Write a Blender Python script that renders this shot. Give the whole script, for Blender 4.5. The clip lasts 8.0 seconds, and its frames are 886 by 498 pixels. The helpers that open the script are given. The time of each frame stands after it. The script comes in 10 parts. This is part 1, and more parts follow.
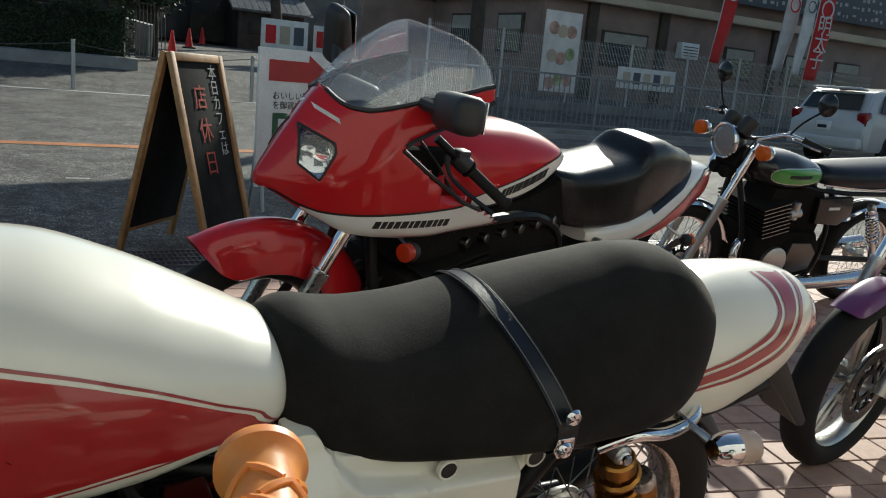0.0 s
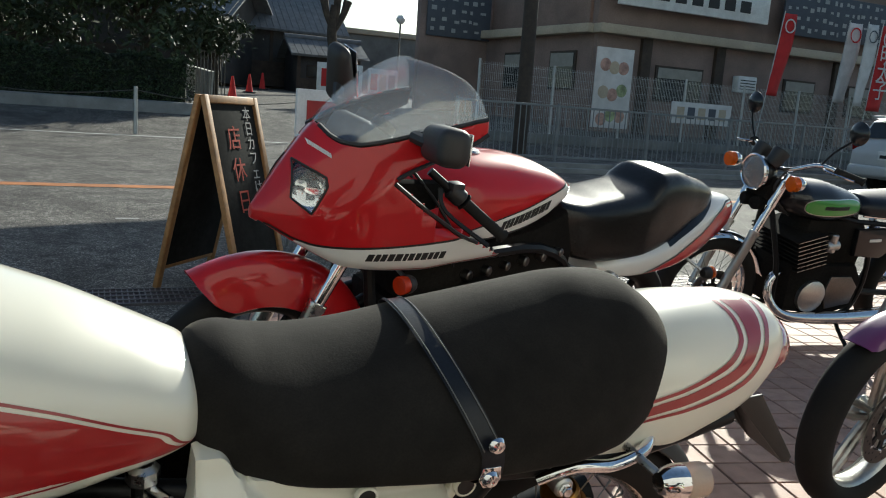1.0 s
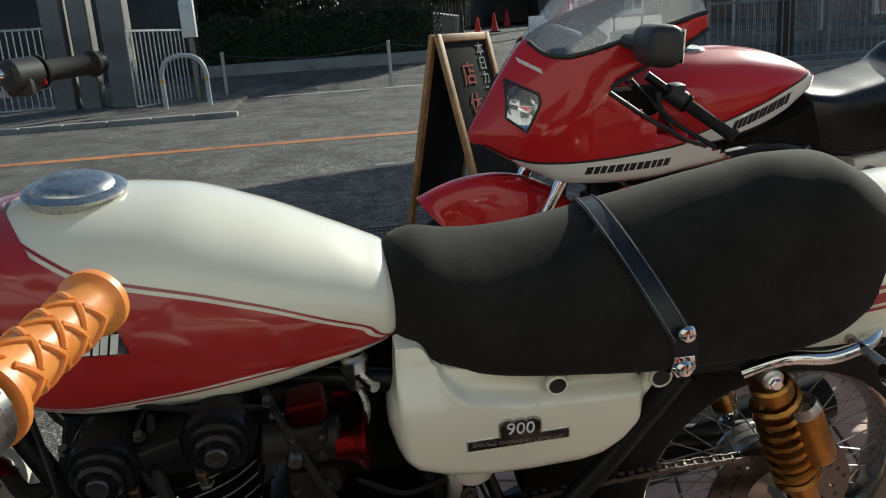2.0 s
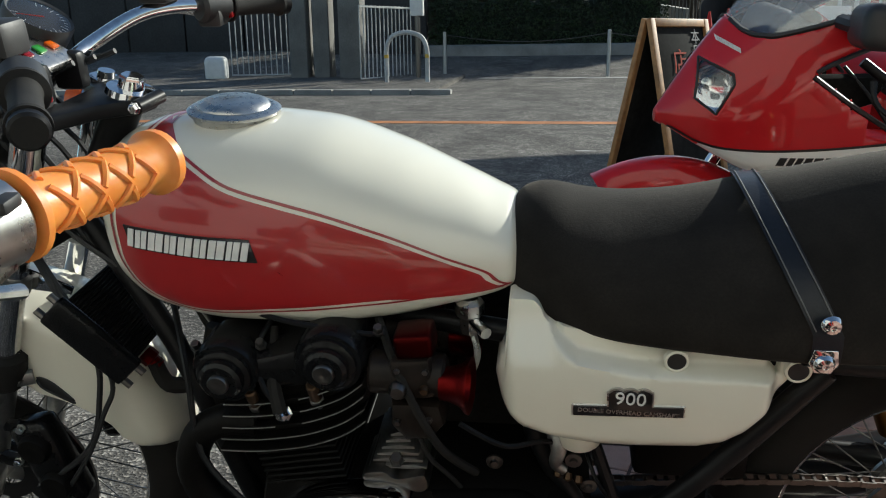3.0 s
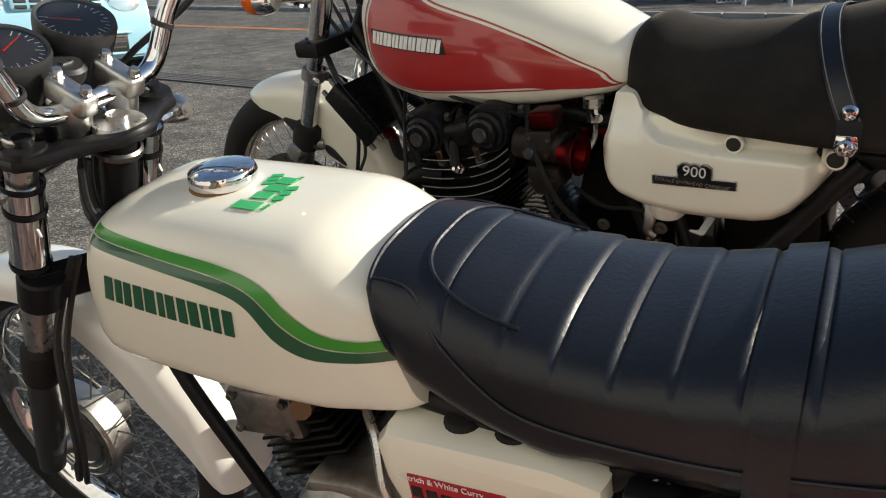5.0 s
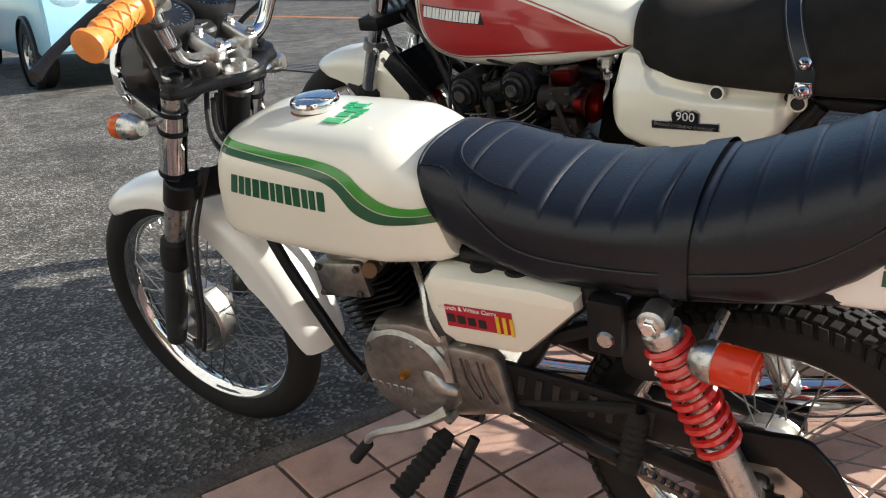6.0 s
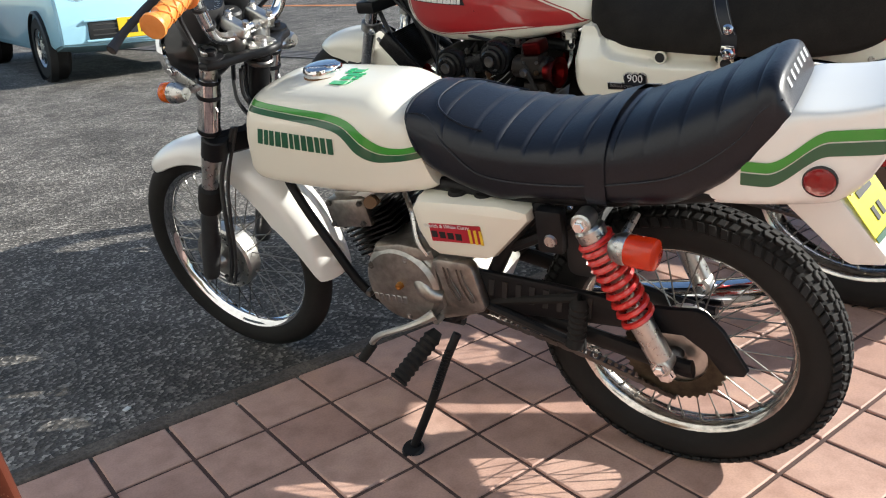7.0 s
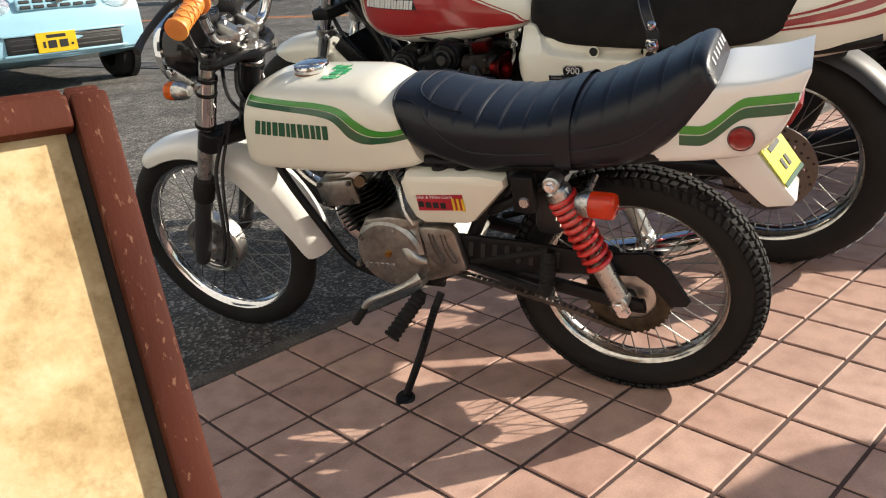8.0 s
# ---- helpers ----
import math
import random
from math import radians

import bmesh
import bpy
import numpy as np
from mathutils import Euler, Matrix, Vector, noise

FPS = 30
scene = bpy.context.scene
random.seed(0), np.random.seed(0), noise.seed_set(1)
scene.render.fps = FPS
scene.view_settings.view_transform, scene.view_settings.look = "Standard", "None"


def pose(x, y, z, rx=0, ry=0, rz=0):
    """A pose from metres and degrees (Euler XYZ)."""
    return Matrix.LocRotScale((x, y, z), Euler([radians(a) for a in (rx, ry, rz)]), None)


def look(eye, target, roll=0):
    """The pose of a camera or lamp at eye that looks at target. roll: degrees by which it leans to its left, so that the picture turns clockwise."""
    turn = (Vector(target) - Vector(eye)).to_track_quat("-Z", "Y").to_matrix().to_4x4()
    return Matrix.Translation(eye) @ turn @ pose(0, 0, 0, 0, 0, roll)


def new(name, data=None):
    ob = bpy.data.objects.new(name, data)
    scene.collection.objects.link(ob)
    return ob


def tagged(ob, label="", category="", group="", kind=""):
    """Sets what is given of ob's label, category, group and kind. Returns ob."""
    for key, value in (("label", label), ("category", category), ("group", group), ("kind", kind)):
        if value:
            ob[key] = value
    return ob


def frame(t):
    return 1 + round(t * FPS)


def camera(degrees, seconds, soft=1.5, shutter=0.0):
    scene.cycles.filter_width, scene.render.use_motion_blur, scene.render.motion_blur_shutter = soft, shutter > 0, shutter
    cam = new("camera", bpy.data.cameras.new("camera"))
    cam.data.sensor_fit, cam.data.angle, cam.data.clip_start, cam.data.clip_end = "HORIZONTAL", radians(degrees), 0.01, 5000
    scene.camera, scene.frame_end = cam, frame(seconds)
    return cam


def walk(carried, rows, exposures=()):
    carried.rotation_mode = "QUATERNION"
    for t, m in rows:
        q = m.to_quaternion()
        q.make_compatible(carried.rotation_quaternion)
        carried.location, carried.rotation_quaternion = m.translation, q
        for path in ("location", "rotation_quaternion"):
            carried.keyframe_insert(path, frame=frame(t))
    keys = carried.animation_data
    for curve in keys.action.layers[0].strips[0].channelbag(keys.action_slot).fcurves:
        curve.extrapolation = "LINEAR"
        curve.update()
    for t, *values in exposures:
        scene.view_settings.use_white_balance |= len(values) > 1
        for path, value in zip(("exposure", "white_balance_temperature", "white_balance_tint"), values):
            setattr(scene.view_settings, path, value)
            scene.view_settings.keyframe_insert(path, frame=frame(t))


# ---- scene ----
cam = camera(58.0, 8.0, soft=1.1)
PATH = [
    (0, (0.087, -0.05, 1.11), (1.976, -0.561, 0.695), 5.2),
    (0.5, (0.079, -0.153, 1.117), (2.015, -0.497, 0.751), 4.1),
    (1, (0.043, -0.226, 1.109), (1.982, -0.588, 0.776), 4.0),
    (1.5, (0.007, -0.22, 1.073), (1.963, -0.37, 0.685), 2.0),
    (1.7, (-0.003, -0.256, 1.069), (1.951, -0.21, 0.643), -1.2),
    (2.8, (0.051, -0.442, 1.041), (1.854, 0.223, 0.489), -2.2),
    (3, (0.032, -0.422, 1.006), (1.814, 0.337, 0.507), -0.7),
    (3.5, (0.028, -0.528, 0.982), (1.665, 0.493, 0.454), -1.2),
    (4, (-0.065, -0.635, 0.934), (1.451, 0.544, 0.374), -1.8),
    (4.5, (-0.149, -0.745, 0.918), (1.259, 0.505, 0.243), -1.0),
    (5, (-0.178, -0.945, 0.879), (1.08, 0.47, 0.235), -0.8),
    (5.2, (-0.198, -1.018, 0.88), (0.962, 0.485, 0.249), 0.4),
    (6.3, (-0.443, -1.277, 0.864), (0.738, 0.186, 0.182), -2.9),
    (6.5, (-0.473, -1.325, 0.868), (0.721, 0.125, 0.179), -3.8),
    (7, (-0.543, -1.475, 0.875), (0.596, 0.015, 0.179), -3.2),
    (7.5, (-0.654, -1.529, 0.883), (0.514, -0.061, 0.187), -2.4),
    (8, (-0.786, -1.565, 0.881), (0.511, -0.205, 0.196), -3.9),
]
walk(cam, [(t, look(eye, target, roll)) for t, eye, target, roll in PATH],
     exposures=[(0.0, 0.16, 6250, 0), (0.5, 0.16, 6250, 0), (1.0, 0.33, 6250, 0), (1.5, 0.15, 6250, 0), (1.7, 0.14, 6250, 0), (3.0, 0.32, 6150, 1), (3.5, 0.60, 6250, 5), (4.0, 0.57, 6400, 7), (5.0, 0.55, 6700, 7), (6.5, 0.95, 6150, 7), (7.5, 0.78, 6250, 7), (8.0, 0.66, 6800, 9)])

# ---------------------------------------------------------------- light
SUN_AZ, SUN_EL = radians(-30.5), radians(27.5)
SUN_DIR = Vector((math.cos(SUN_EL) * math.cos(SUN_AZ), math.cos(SUN_EL) * math.sin(SUN_AZ), math.sin(SUN_EL)))
world = bpy.data.worlds.new("sky")
scene.world = world
world.use_nodes = True
wn = world.node_tree
sky = wn.nodes.new("ShaderNodeTexSky")
sky.sky_type, sky.sun_disc, sky.sun_elevation, sky.sun_rotation = "NISHITA", False, SUN_EL, radians(90) - SUN_AZ
bg = wn.nodes["Background"]
bg.inputs["Strength"].default_value = 0.10
wn.links.new(sky.outputs[0], bg.inputs["Color"])
sun_data = bpy.data.lights.new("sun", "SUN")
sun_data.energy, sun_data.angle, sun_data.color = 5.0, radians(0.55), (1.0, 0.93, 0.83)
sun = new("sun", sun_data)
sun.matrix_world = look(SUN_DIR * 40, (0, 0, 0))

# ---------------------------------------------------------------- materials
def nodes_of(name):
    m = bpy.data.materials.new(name)
    m.use_nodes = True
    nt = m.node_tree
    return m, nt, nt.nodes["Principled BSDF"]


def noise_node(nt, scale, detail=4, rough=0.6, coords="Object", kind="ShaderNodeTexNoise"):
    tc = nt.nodes.new("ShaderNodeTexCoord")
    n = nt.nodes.new(kind)
    n.inputs["Scale"].default_value = scale
    if kind == "ShaderNodeTexNoise":
        n.inputs["Detail"].default_value, n.inputs["Roughness"].default_value = detail, rough
    nt.links.new(tc.outputs[coords], n.inputs["Vector"])
    return n


def ramp(nt, src, stops):
    r = nt.nodes.new("ShaderNodeValToRGB")
    r.color_ramp.elements[0].position, r.color_ramp.elements[1].position = stops[0][0], stops[-1][0]
    r.color_ramp.elements[0].color, r.color_ramp.elements[1].color = (*stops[0][1], 1), (*stops[-1][1], 1)
    for p, c in stops[1:-1]:
        r.color_ramp.elements.new(p).color = (*c, 1)
    nt.links.new(src, r.inputs["Fac"])
    return r.outputs["Color"]


def mixed(nt, fac, a, b, how="MIX"):
    n = nt.nodes.new("ShaderNodeMix")
    n.data_type, n.blend_type = "RGBA", how
    for sock, v in ((n.inputs[0], fac), (n.inputs[6], a), (n.inputs[7], b)):
        if isinstance(v, (int, float)):
            sock.default_value = v
        elif isinstance(v, tuple):
            sock.default_value = (*v, 1)
        else:
            nt.links.new(v, sock)
    return n.outputs[2]


def bumped(nt, bsdf, height, strength, distance):
    b = nt.nodes.new("ShaderNodeBump")
    b.inputs["Strength"].default_value, b.inputs["Distance"].default_value = strength, distance
    nt.links.new(height, b.inputs["Height"])
    nt.links.new(b.outputs[0], bsdf.inputs["Normal"])
    return b


def spread(nt, src, lo, hi):
    n = nt.nodes.new("ShaderNodeMapRange")
    n.inputs["To Min"].default_value, n.inputs["To Max"].default_value = lo, hi
    nt.links.new(src, n.inputs["Value"])
    return n.outputs[0]


def surface(name, colour, rough=0.5, metal=0.0, grain=60.0, vary=0.12, bump=0.15, depth=0.001, coat=0.0, stain=4.0, spec=None):
    """A plain surface with stains, fine grain and relief."""
    m, nt, p = nodes_of(name)
    big, fine = noise_node(nt, stain, 3), noise_node(nt, grain, 5)
    dark = tuple(c * (1 - vary) for c in colour)
    light = tuple(min(1, c * (1 + vary)) for c in colour)
    col = ramp(nt, big.outputs["Fac"], [(0.3, dark), (0.7, light)])
    grey = ramp(nt, fine.outputs["Fac"], [(0.35, (1 - vary,) * 3), (0.65, (1, 1, 1))])
    nt.links.new(mixed(nt, 1.0, col, grey, "MULTIPLY"), p.inputs["Base Color"])
    p.inputs["Metallic"].default_value = metal
    nt.links.new(spread(nt, fine.outputs["Fac"], max(0.02, rough - 0.1 * rough - 0.01), min(1, rough + 0.2 * rough)), p.inputs["Roughness"])
    if coat:
        p.inputs["Coat Weight"].default_value, p.inputs["Coat Roughness"].default_value = coat, 0.04
    if spec is not None:
        p.inputs["Specular IOR Level"].default_value = spec
    if bump:
        bumped(nt, p, fine.outputs["Fac"], bump, depth)
    return m


def paint(name, colour, rough=0.3, dirt=0.05):
    """Enamel under clear lacquer, a little uneven, with faint dust."""
    m, nt, p = nodes_of(name)
    big, fine = noise_node(nt, 5.0, 3), noise_node(nt, 220.0, 3)
    col = ramp(nt, big.outputs["Fac"], [(0.3, tuple(c * (1 - dirt) for c in colour)), (0.7, colour)])
    nt.links.new(col, p.inputs["Base Color"])
    p.inputs["Roughness"].default_value = rough
    p.inputs["Coat Weight"].default_value = 0.8
    nt.links.new(spread(nt, big.outputs["Fac"], 0.03, 0.09), p.inputs["Coat Roughness"])
    bumped(nt, p, fine.outputs["Fac"], 0.02, 0.0005)
    return m


def chrome_like(name, colour, rough, vary=0.15):
    m, nt, p = nodes_of(name)
    fine = noise_node(nt, 90.0, 4)
    col = ramp(nt, fine.outputs["Fac"], [(0.35, tuple(c * (1 - vary) for c in colour)), (0.6, colour)])
    nt.links.new(col, p.inputs["Base Color"])
    p.inputs["Metallic"].default_value = 1.0
    nt.links.new(spread(nt, fine.outputs["Fac"], rough * 0.6, rough * 1.5), p.inputs["Roughness"])
    return m


def glass(name, colour=(1, 1, 1), rough=0.0, ior=1.45):
    m, nt, p = nodes_of(name)
    p.inputs["Base Color"].default_value = (*colour, 1)
    p.inputs["Transmission Weight"].default_value, p.inputs["Roughness"].default_value, p.inputs["IOR"].default_value = 1.0, rough, ior
    return m


def asphalt_material(name, base, stone, size):
    m, nt, p = nodes_of(name)
    v = noise_node(nt, size, kind="ShaderNodeTexVoronoi")
    big, mid, stain = noise_node(nt, 0.6, 4), noise_node(nt, 11.0, 6), noise_node(nt, 2.3, 5)
    stones = ramp(nt, v.outputs["Color"], [(0.0, base), (0.55, tuple(c * 1.3 for c in base)), (0.8, tuple((a + b) / 2 for a, b in zip(base, stone))), (1.0, stone)])
    tone = ramp(nt, big.outputs["Fac"], [(0.3, (0.88,) * 3), (0.7, (1.3,) * 3)])
    tone2 = ramp(nt, mid.outputs["Fac"], [(0.32, (0.52, 0.50, 0.48)), (0.64, (1.06,) * 3)])
    tone3 = ramp(nt, stain.outputs["Fac"], [(0.36, (0.55, 0.54, 0.53)), (0.58, (1.08,) * 3)])
    worn = mixed(nt, 1.0, mixed(nt, 1.0, stones, tone, "MULTIPLY"), tone2, "MULTIPLY")
    nt.links.new(mixed(nt, 1.0, worn, tone3, "MULTIPLY"), p.inputs["Base Color"])
    p.inputs["Roughness"].default_value = 0.85
    bumped(nt, p, v.outputs["Distance"], 0.9, 0.004)
    return m


M = {
    "asphalt": asphalt_material("coarse_asphalt", (0.060, 0.055, 0.049), (0.50, 0.465, 0.415), 120.0),
    "cream": paint("cream_white_paint", (0.77, 0.74, 0.63)),
    "white": paint("white_paint", (0.78, 0.77, 0.73)),
    "red": paint("deep_red_paint", (0.36, 0.012, 0.014)),
    "racing_red": paint("bright_red_paint", (0.50, 0.011, 0.016)),
    "stripe_red": paint("stripe_red_paint", (0.30, 0.02, 0.025)),
    "green": paint("leaf_green_paint", (0.033, 0.26, 0.022)),
    "dark_green": paint("dark_green_paint", (0.008, 0.085, 0.035)),
    "lime": paint("bright_green_print", (0.02, 0.42, 0.09)),
    "black_gloss": paint("gloss_black_paint", (0.012, 0.012, 0.013)),
    "purple": paint("purple_paint", (0.13, 0.02, 0.10)),
    "blue": paint("pale_blue_car_paint", (0.33, 0.58, 0.70)),
    "silver_paint": paint("silver_car_paint", (0.50, 0.50, 0.49)),
    "chrome": chrome_like("chrome", (0.78, 0.78, 0.79), 0.06),
    "spoke_steel": chrome_like("dull_spoke_steel", (0.24, 0.235, 0.22), 0.40),
    "steel": chrome_like("brushed_steel", (0.55, 0.54, 0.52), 0.28),
    "alloy": chrome_like("cast_alloy", (0.55, 0.54, 0.51), 0.36, 0.12),
    "dark_steel": chrome_like("oily_dark_steel", (0.16, 0.15, 0.14), 0.35),
    "rust_chrome": chrome_like("aged_chrome_rim", (0.62, 0.58, 0.53), 0.16, 0.35),
    "red_anodised": chrome_like("red_anodised_metal", (0.13, 0.006, 0.006), 0.34),
    "gold": chrome_like("gold_anodised_metal", (0.42, 0.20, 0.05), 0.33),
    "rubber": surface("tyre_rubber", (0.015, 0.014, 0.013), 0.75, grain=120, bump=0.2, vary=0.35, spec=0.28),
    "black_metal": surface("satin_black_metal", (0.010, 0.010, 0.011), 0.36, grain=150, bump=0.08, vary=0.25, spec=0.2),
    "black_plastic": surface("black_plastic", (0.02, 0.02, 0.021), 0.5, grain=300, bump=0.1, vary=0.2),
    "engine_black": surface("sooty_black_engine", (0.007, 0.0065, 0.006), 0.42, grain=90, bump=0.25, vary=0.35, spec=0.09),
    "engine_soot": surface("matt_black_engine", (0.018, 0.0165, 0.015), 0.85, grain=90, bump=0.25, vary=0.35, spec=0.03),
    "black_vinyl": surface("black_vinyl", (0.010, 0.0098, 0.0095), 0.27, grain=300, bump=0.3, vary=0.25, depth=0.0006, spec=0.4),
    "suede": surface("charcoal_seat_cloth", (0.0175, 0.0152, 0.0132), 0.88, grain=320, bump=0.5, vary=0.36, stain=11, depth=0.0008),
    "leather": surface("dark_navy_leatherette", (0.010, 0.0118, 0.0175), 0.32, grain=200, bump=0.38, vary=0.25, depth=0.001, spec=0.34),
    "engine_enamel": surface("gloss_black_engine_enamel", (0.008, 0.008, 0.0085), 0.2, grain=60, bump=0.06, vary=0.3, spec=0.22),
    "slider_alloy": chrome_like("dull_cast_slider", (0.36, 0.355, 0.34), 0.42, 0.2),
    "oily_alloy": surface("oil_stained_cast_alloy", (0.40, 0.385, 0.355), 0.36, 1.0, grain=70, vary=0.28, bump=0.12, stain=14),
    "amber": None, "tail_red": None,
    "spring_red": paint("red_spring_paint", (0.55, 0.02, 0.015), 0.35),
    "amber_grip": None,
    "tile": None, "grout": surface("brown_grout", (0.10, 0.06, 0.05), 0.9, grain=200, bump=0.3, vary=0.3),
    "concrete": surface("grey_concrete", (0.30, 0.29, 0.27), 0.85, grain=90, bump=0.3, vary=0.25, stain=2, depth=0.002),
    "dirty_concrete": surface("dirt_covered_concrete", (0.13, 0.108, 0.088), 0.92, grain=130, bump=0.7, vary=0.55, stain=9, depth=0.004),
    "galvanised": chrome_like("galvanised_steel", (0.42, 0.43, 0.43), 0.45),
    "white_plate": surface("white_plate", (0.72, 0.72, 0.70), 0.4, bump=0.02),
    "yellow_plate": surface("yellow_plate", (0.62, 0.62, 0.02), 0.4, bump=0.02),
    "faded_print": surface("faded_grey_print", (0.34, 0.35, 0.37), 0.6, bump=0),
    "ink": surface("black_ink", (0.012, 0.012, 0.012), 0.5, bump=0),
    "white_ink": surface("white_print", (0.75, 0.75, 0.73), 0.5, bump=0),
    "dark_rubber_flap": surface("dark_flap", (0.03, 0.028, 0.026), 0.5),
}


def plastic_lens(name, colour, trans=0.55):
    m, nt, p = nodes_of(name)
    p.inputs["Base Color"].default_value = (*colour, 1)
    p.inputs["Transmission Weight"].default_value, p.inputs["Roughness"].default_value, p.inputs["IOR"].default_value = trans, 0.08, 1.49
    w = noise_node(nt, 160.0, kind="ShaderNodeTexVoronoi")
    bumped(nt, p, w.outputs["Distance"], 0.3, 0.001)
    return m


cloth = M["suede"].node_tree.nodes["Principled BSDF"]
cloth.inputs["Sheen Weight"].default_value, cloth.inputs["Sheen Roughness"].default_value = 0.11, 0.3
cloth.inputs["Specular IOR Level"].default_value = 0.2
cloth.inputs["Sheen Tint"].default_value = (0.75, 0.66, 0.55, 1)
for key in ("racing_red", "black_gloss"):
    M[key].node_tree.nodes["Principled BSDF"].inputs["Specular IOR Level"].default_value = 0.15
M["amber"] = plastic_lens("amber_lens", (0.85, 0.16, 0.01), 0.45)
M["orange_lens"] = plastic_lens("red_orange_lens", (0.80, 0.05, 0.008), 0.4)
M["tail_red"] = plastic_lens("red_lens", (0.30, 0.006, 0.008), 0.4)
M["clear"] = glass("clear_glass")
m, nt, p = nodes_of("clear_windscreen")
clear_, gloss_, mix_ = (nt.nodes.new("ShaderNode" + k) for k in ("BsdfTransparent", "BsdfGlossy", "MixShader"))
clear_.inputs["Color"].default_value = (0.93, 0.955, 0.97, 1)
gloss_.inputs["Roughness"].default_value, mix_.inputs[0].default_value = 0.07, 0.09
nt.links.new(clear_.outputs[0], mix_.inputs[1])
nt.links.new(gloss_.outputs[0], mix_.inputs[2])
dust_, veil_ = nt.nodes.new("ShaderNodeBsdfTranslucent"), nt.nodes.new("ShaderNodeMixShader")
dust_.inputs["Color"].default_value, veil_.inputs[0].default_value = (0.86, 0.90, 0.95, 1), 0.045
nt.links.new(mix_.outputs[0], veil_.inputs[1])
nt.links.new(dust_.outputs[0], veil_.inputs[2])
nt.links.new(veil_.outputs[0], nt.nodes["Material Output"].inputs["Surface"])
M["screen"] = m
M["carb_body"] = surface("stained_carburettor_body", (0.016, 0.012, 0.010), 0.4, 0.0, vary=0.5, spec=0.2)
# darker copy of the bell mouths' red, with shade put into it
M["carb_red"] = chrome_like("shaded_red_cap", (0.055, 0.004, 0.004), 0.36)
M["dull_brass"] = surface("dull_brass", (0.085, 0.050, 0.028), 0.42, 0.8)
M["pale_lens"] = plastic_lens("pale_amber_lens", (0.80, 0.62, 0.50), 0.5)
M["clear_lens"] = plastic_lens("clear_ribbed_lens", (0.9, 0.9, 0.9), 0.8)
m, nt, p = nodes_of("translucent_amber_rubber")
g = noise_node(nt, 40.0, 3)
nt.links.new(ramp(nt, g.outputs["Fac"], [(0.3, (0.62, 0.20, 0.035)), (0.7, (0.72, 0.29, 0.07))]), p.inputs["Base Color"])
p.inputs["Roughness"].default_value = 0.42
p.inputs["Subsurface Weight"].default_value, p.inputs["Subsurface Radius"].default_value, p.inputs["Subsurface Scale"].default_value = 0.35, (1.0, 0.4, 0.1), 0.006
M["amber_grip"] = m

m, nt, p = nodes_of("pink_terracotta_tile")
info = nt.nodes.new("ShaderNodeObjectInfo")
geo = nt.nodes.new("ShaderNodeNewGeometry")
rnd = nt.nodes.new("ShaderNodeMath")
rnd.operation = "ADD"
nt.links.new(info.outputs["Random"], rnd.inputs[0])
nt.links.new(geo.outputs["Random Per Island"], rnd.inputs[1])
half = nt.nodes.new("ShaderNodeMath")
half.operation = "FRACT"
nt.links.new(rnd.outputs[0], half.inputs[0])
cl = nt.nodes.new("ShaderNodeTexNoise")
cl.inputs["Scale"].default_value, cl.inputs["Detail"].default_value = 16.0, 5
fg = nt.nodes.new("ShaderNodeTexNoise")
fg.inputs["Scale"].default_value, fg.inputs["Detail"].default_value = 240.0, 3
for n in (cl, fg):
    nt.links.new(geo.outputs["Position"], n.inputs["Vector"])
base = ramp(nt, half.outputs[0], [(0.0, (0.44, 0.265, 0.207)), (0.5, (0.50, 0.315, 0.247)), (1.0, (0.54, 0.35, 0.277))])
cloud = ramp(nt, cl.outputs["Fac"], [(0.3, (0.78, 0.74, 0.72)), (0.55, (1.0, 1.0, 1.0)), (0.75, (1.1, 1.08, 1.02))])
speck = ramp(nt, fg.outputs["Fac"], [(0.3, (0.86,) * 3), (0.6, (1.0,) * 3)])
nt.links.new(mixed(nt, 1.0, mixed(nt, 1.0, base, cloud, "MULTIPLY"), speck, "MULTIPLY"), p.inputs["Base Color"])
nt.links.new(spread(nt, cl.outputs["Fac"], 0.58, 0.76), p.inputs["Roughness"])
bumped(nt, p, fg.outputs["Fac"], 0.18, 0.001)
M["tile"] = m


# ---------------------------------------------------------------- mesh tools
def part(name, bm, material, parent=None, label="", smooth=True, angle=38):
    me = bpy.data.meshes.new(name)
    bm.normal_update()
    for f in bm.faces:
        f.smooth = smooth
    if smooth:
        for e in bm.edges:
            if len(e.link_faces) == 2 and e.calc_face_angle(0) > radians(angle):
                e.smooth = False
    bm.to_mesh(me)
    bm.free()
    me.materials.append(M[material] if isinstance(material, str) else material)
    ob = new(name, me)
    if parent is not None:
        ob.parent = parent
    if label:
        tagged(ob, label=label)
    return ob


def thing(name, m, label, category, group="", kind=""):
    ob = new(name)
    ob.empty_display_size = 0.1
    ob.matrix_world = m
    return tagged(ob, label=label, category=category, group=group, kind=kind)


def box(bm, c, s, rot=None, bevel=0.0, seg=2):
    r = bmesh.ops.create_cube(bm, size=1.0)
    vs = r["verts"]
    m = Matrix.Translation(c) @ (rot or Matrix.Identity(4)) @ Matrix.Diagonal((*s, 1))
    bmesh.ops.transform(bm, matrix=m, verts=vs)
    if bevel:
        es = list({e for v in vs for e in v.link_edges})
        bmesh.ops.bevel(bm, geom=es, offset=bevel, segments=seg, affect="EDGES", profile=0.5, clamp_overlap=True)
    return bm


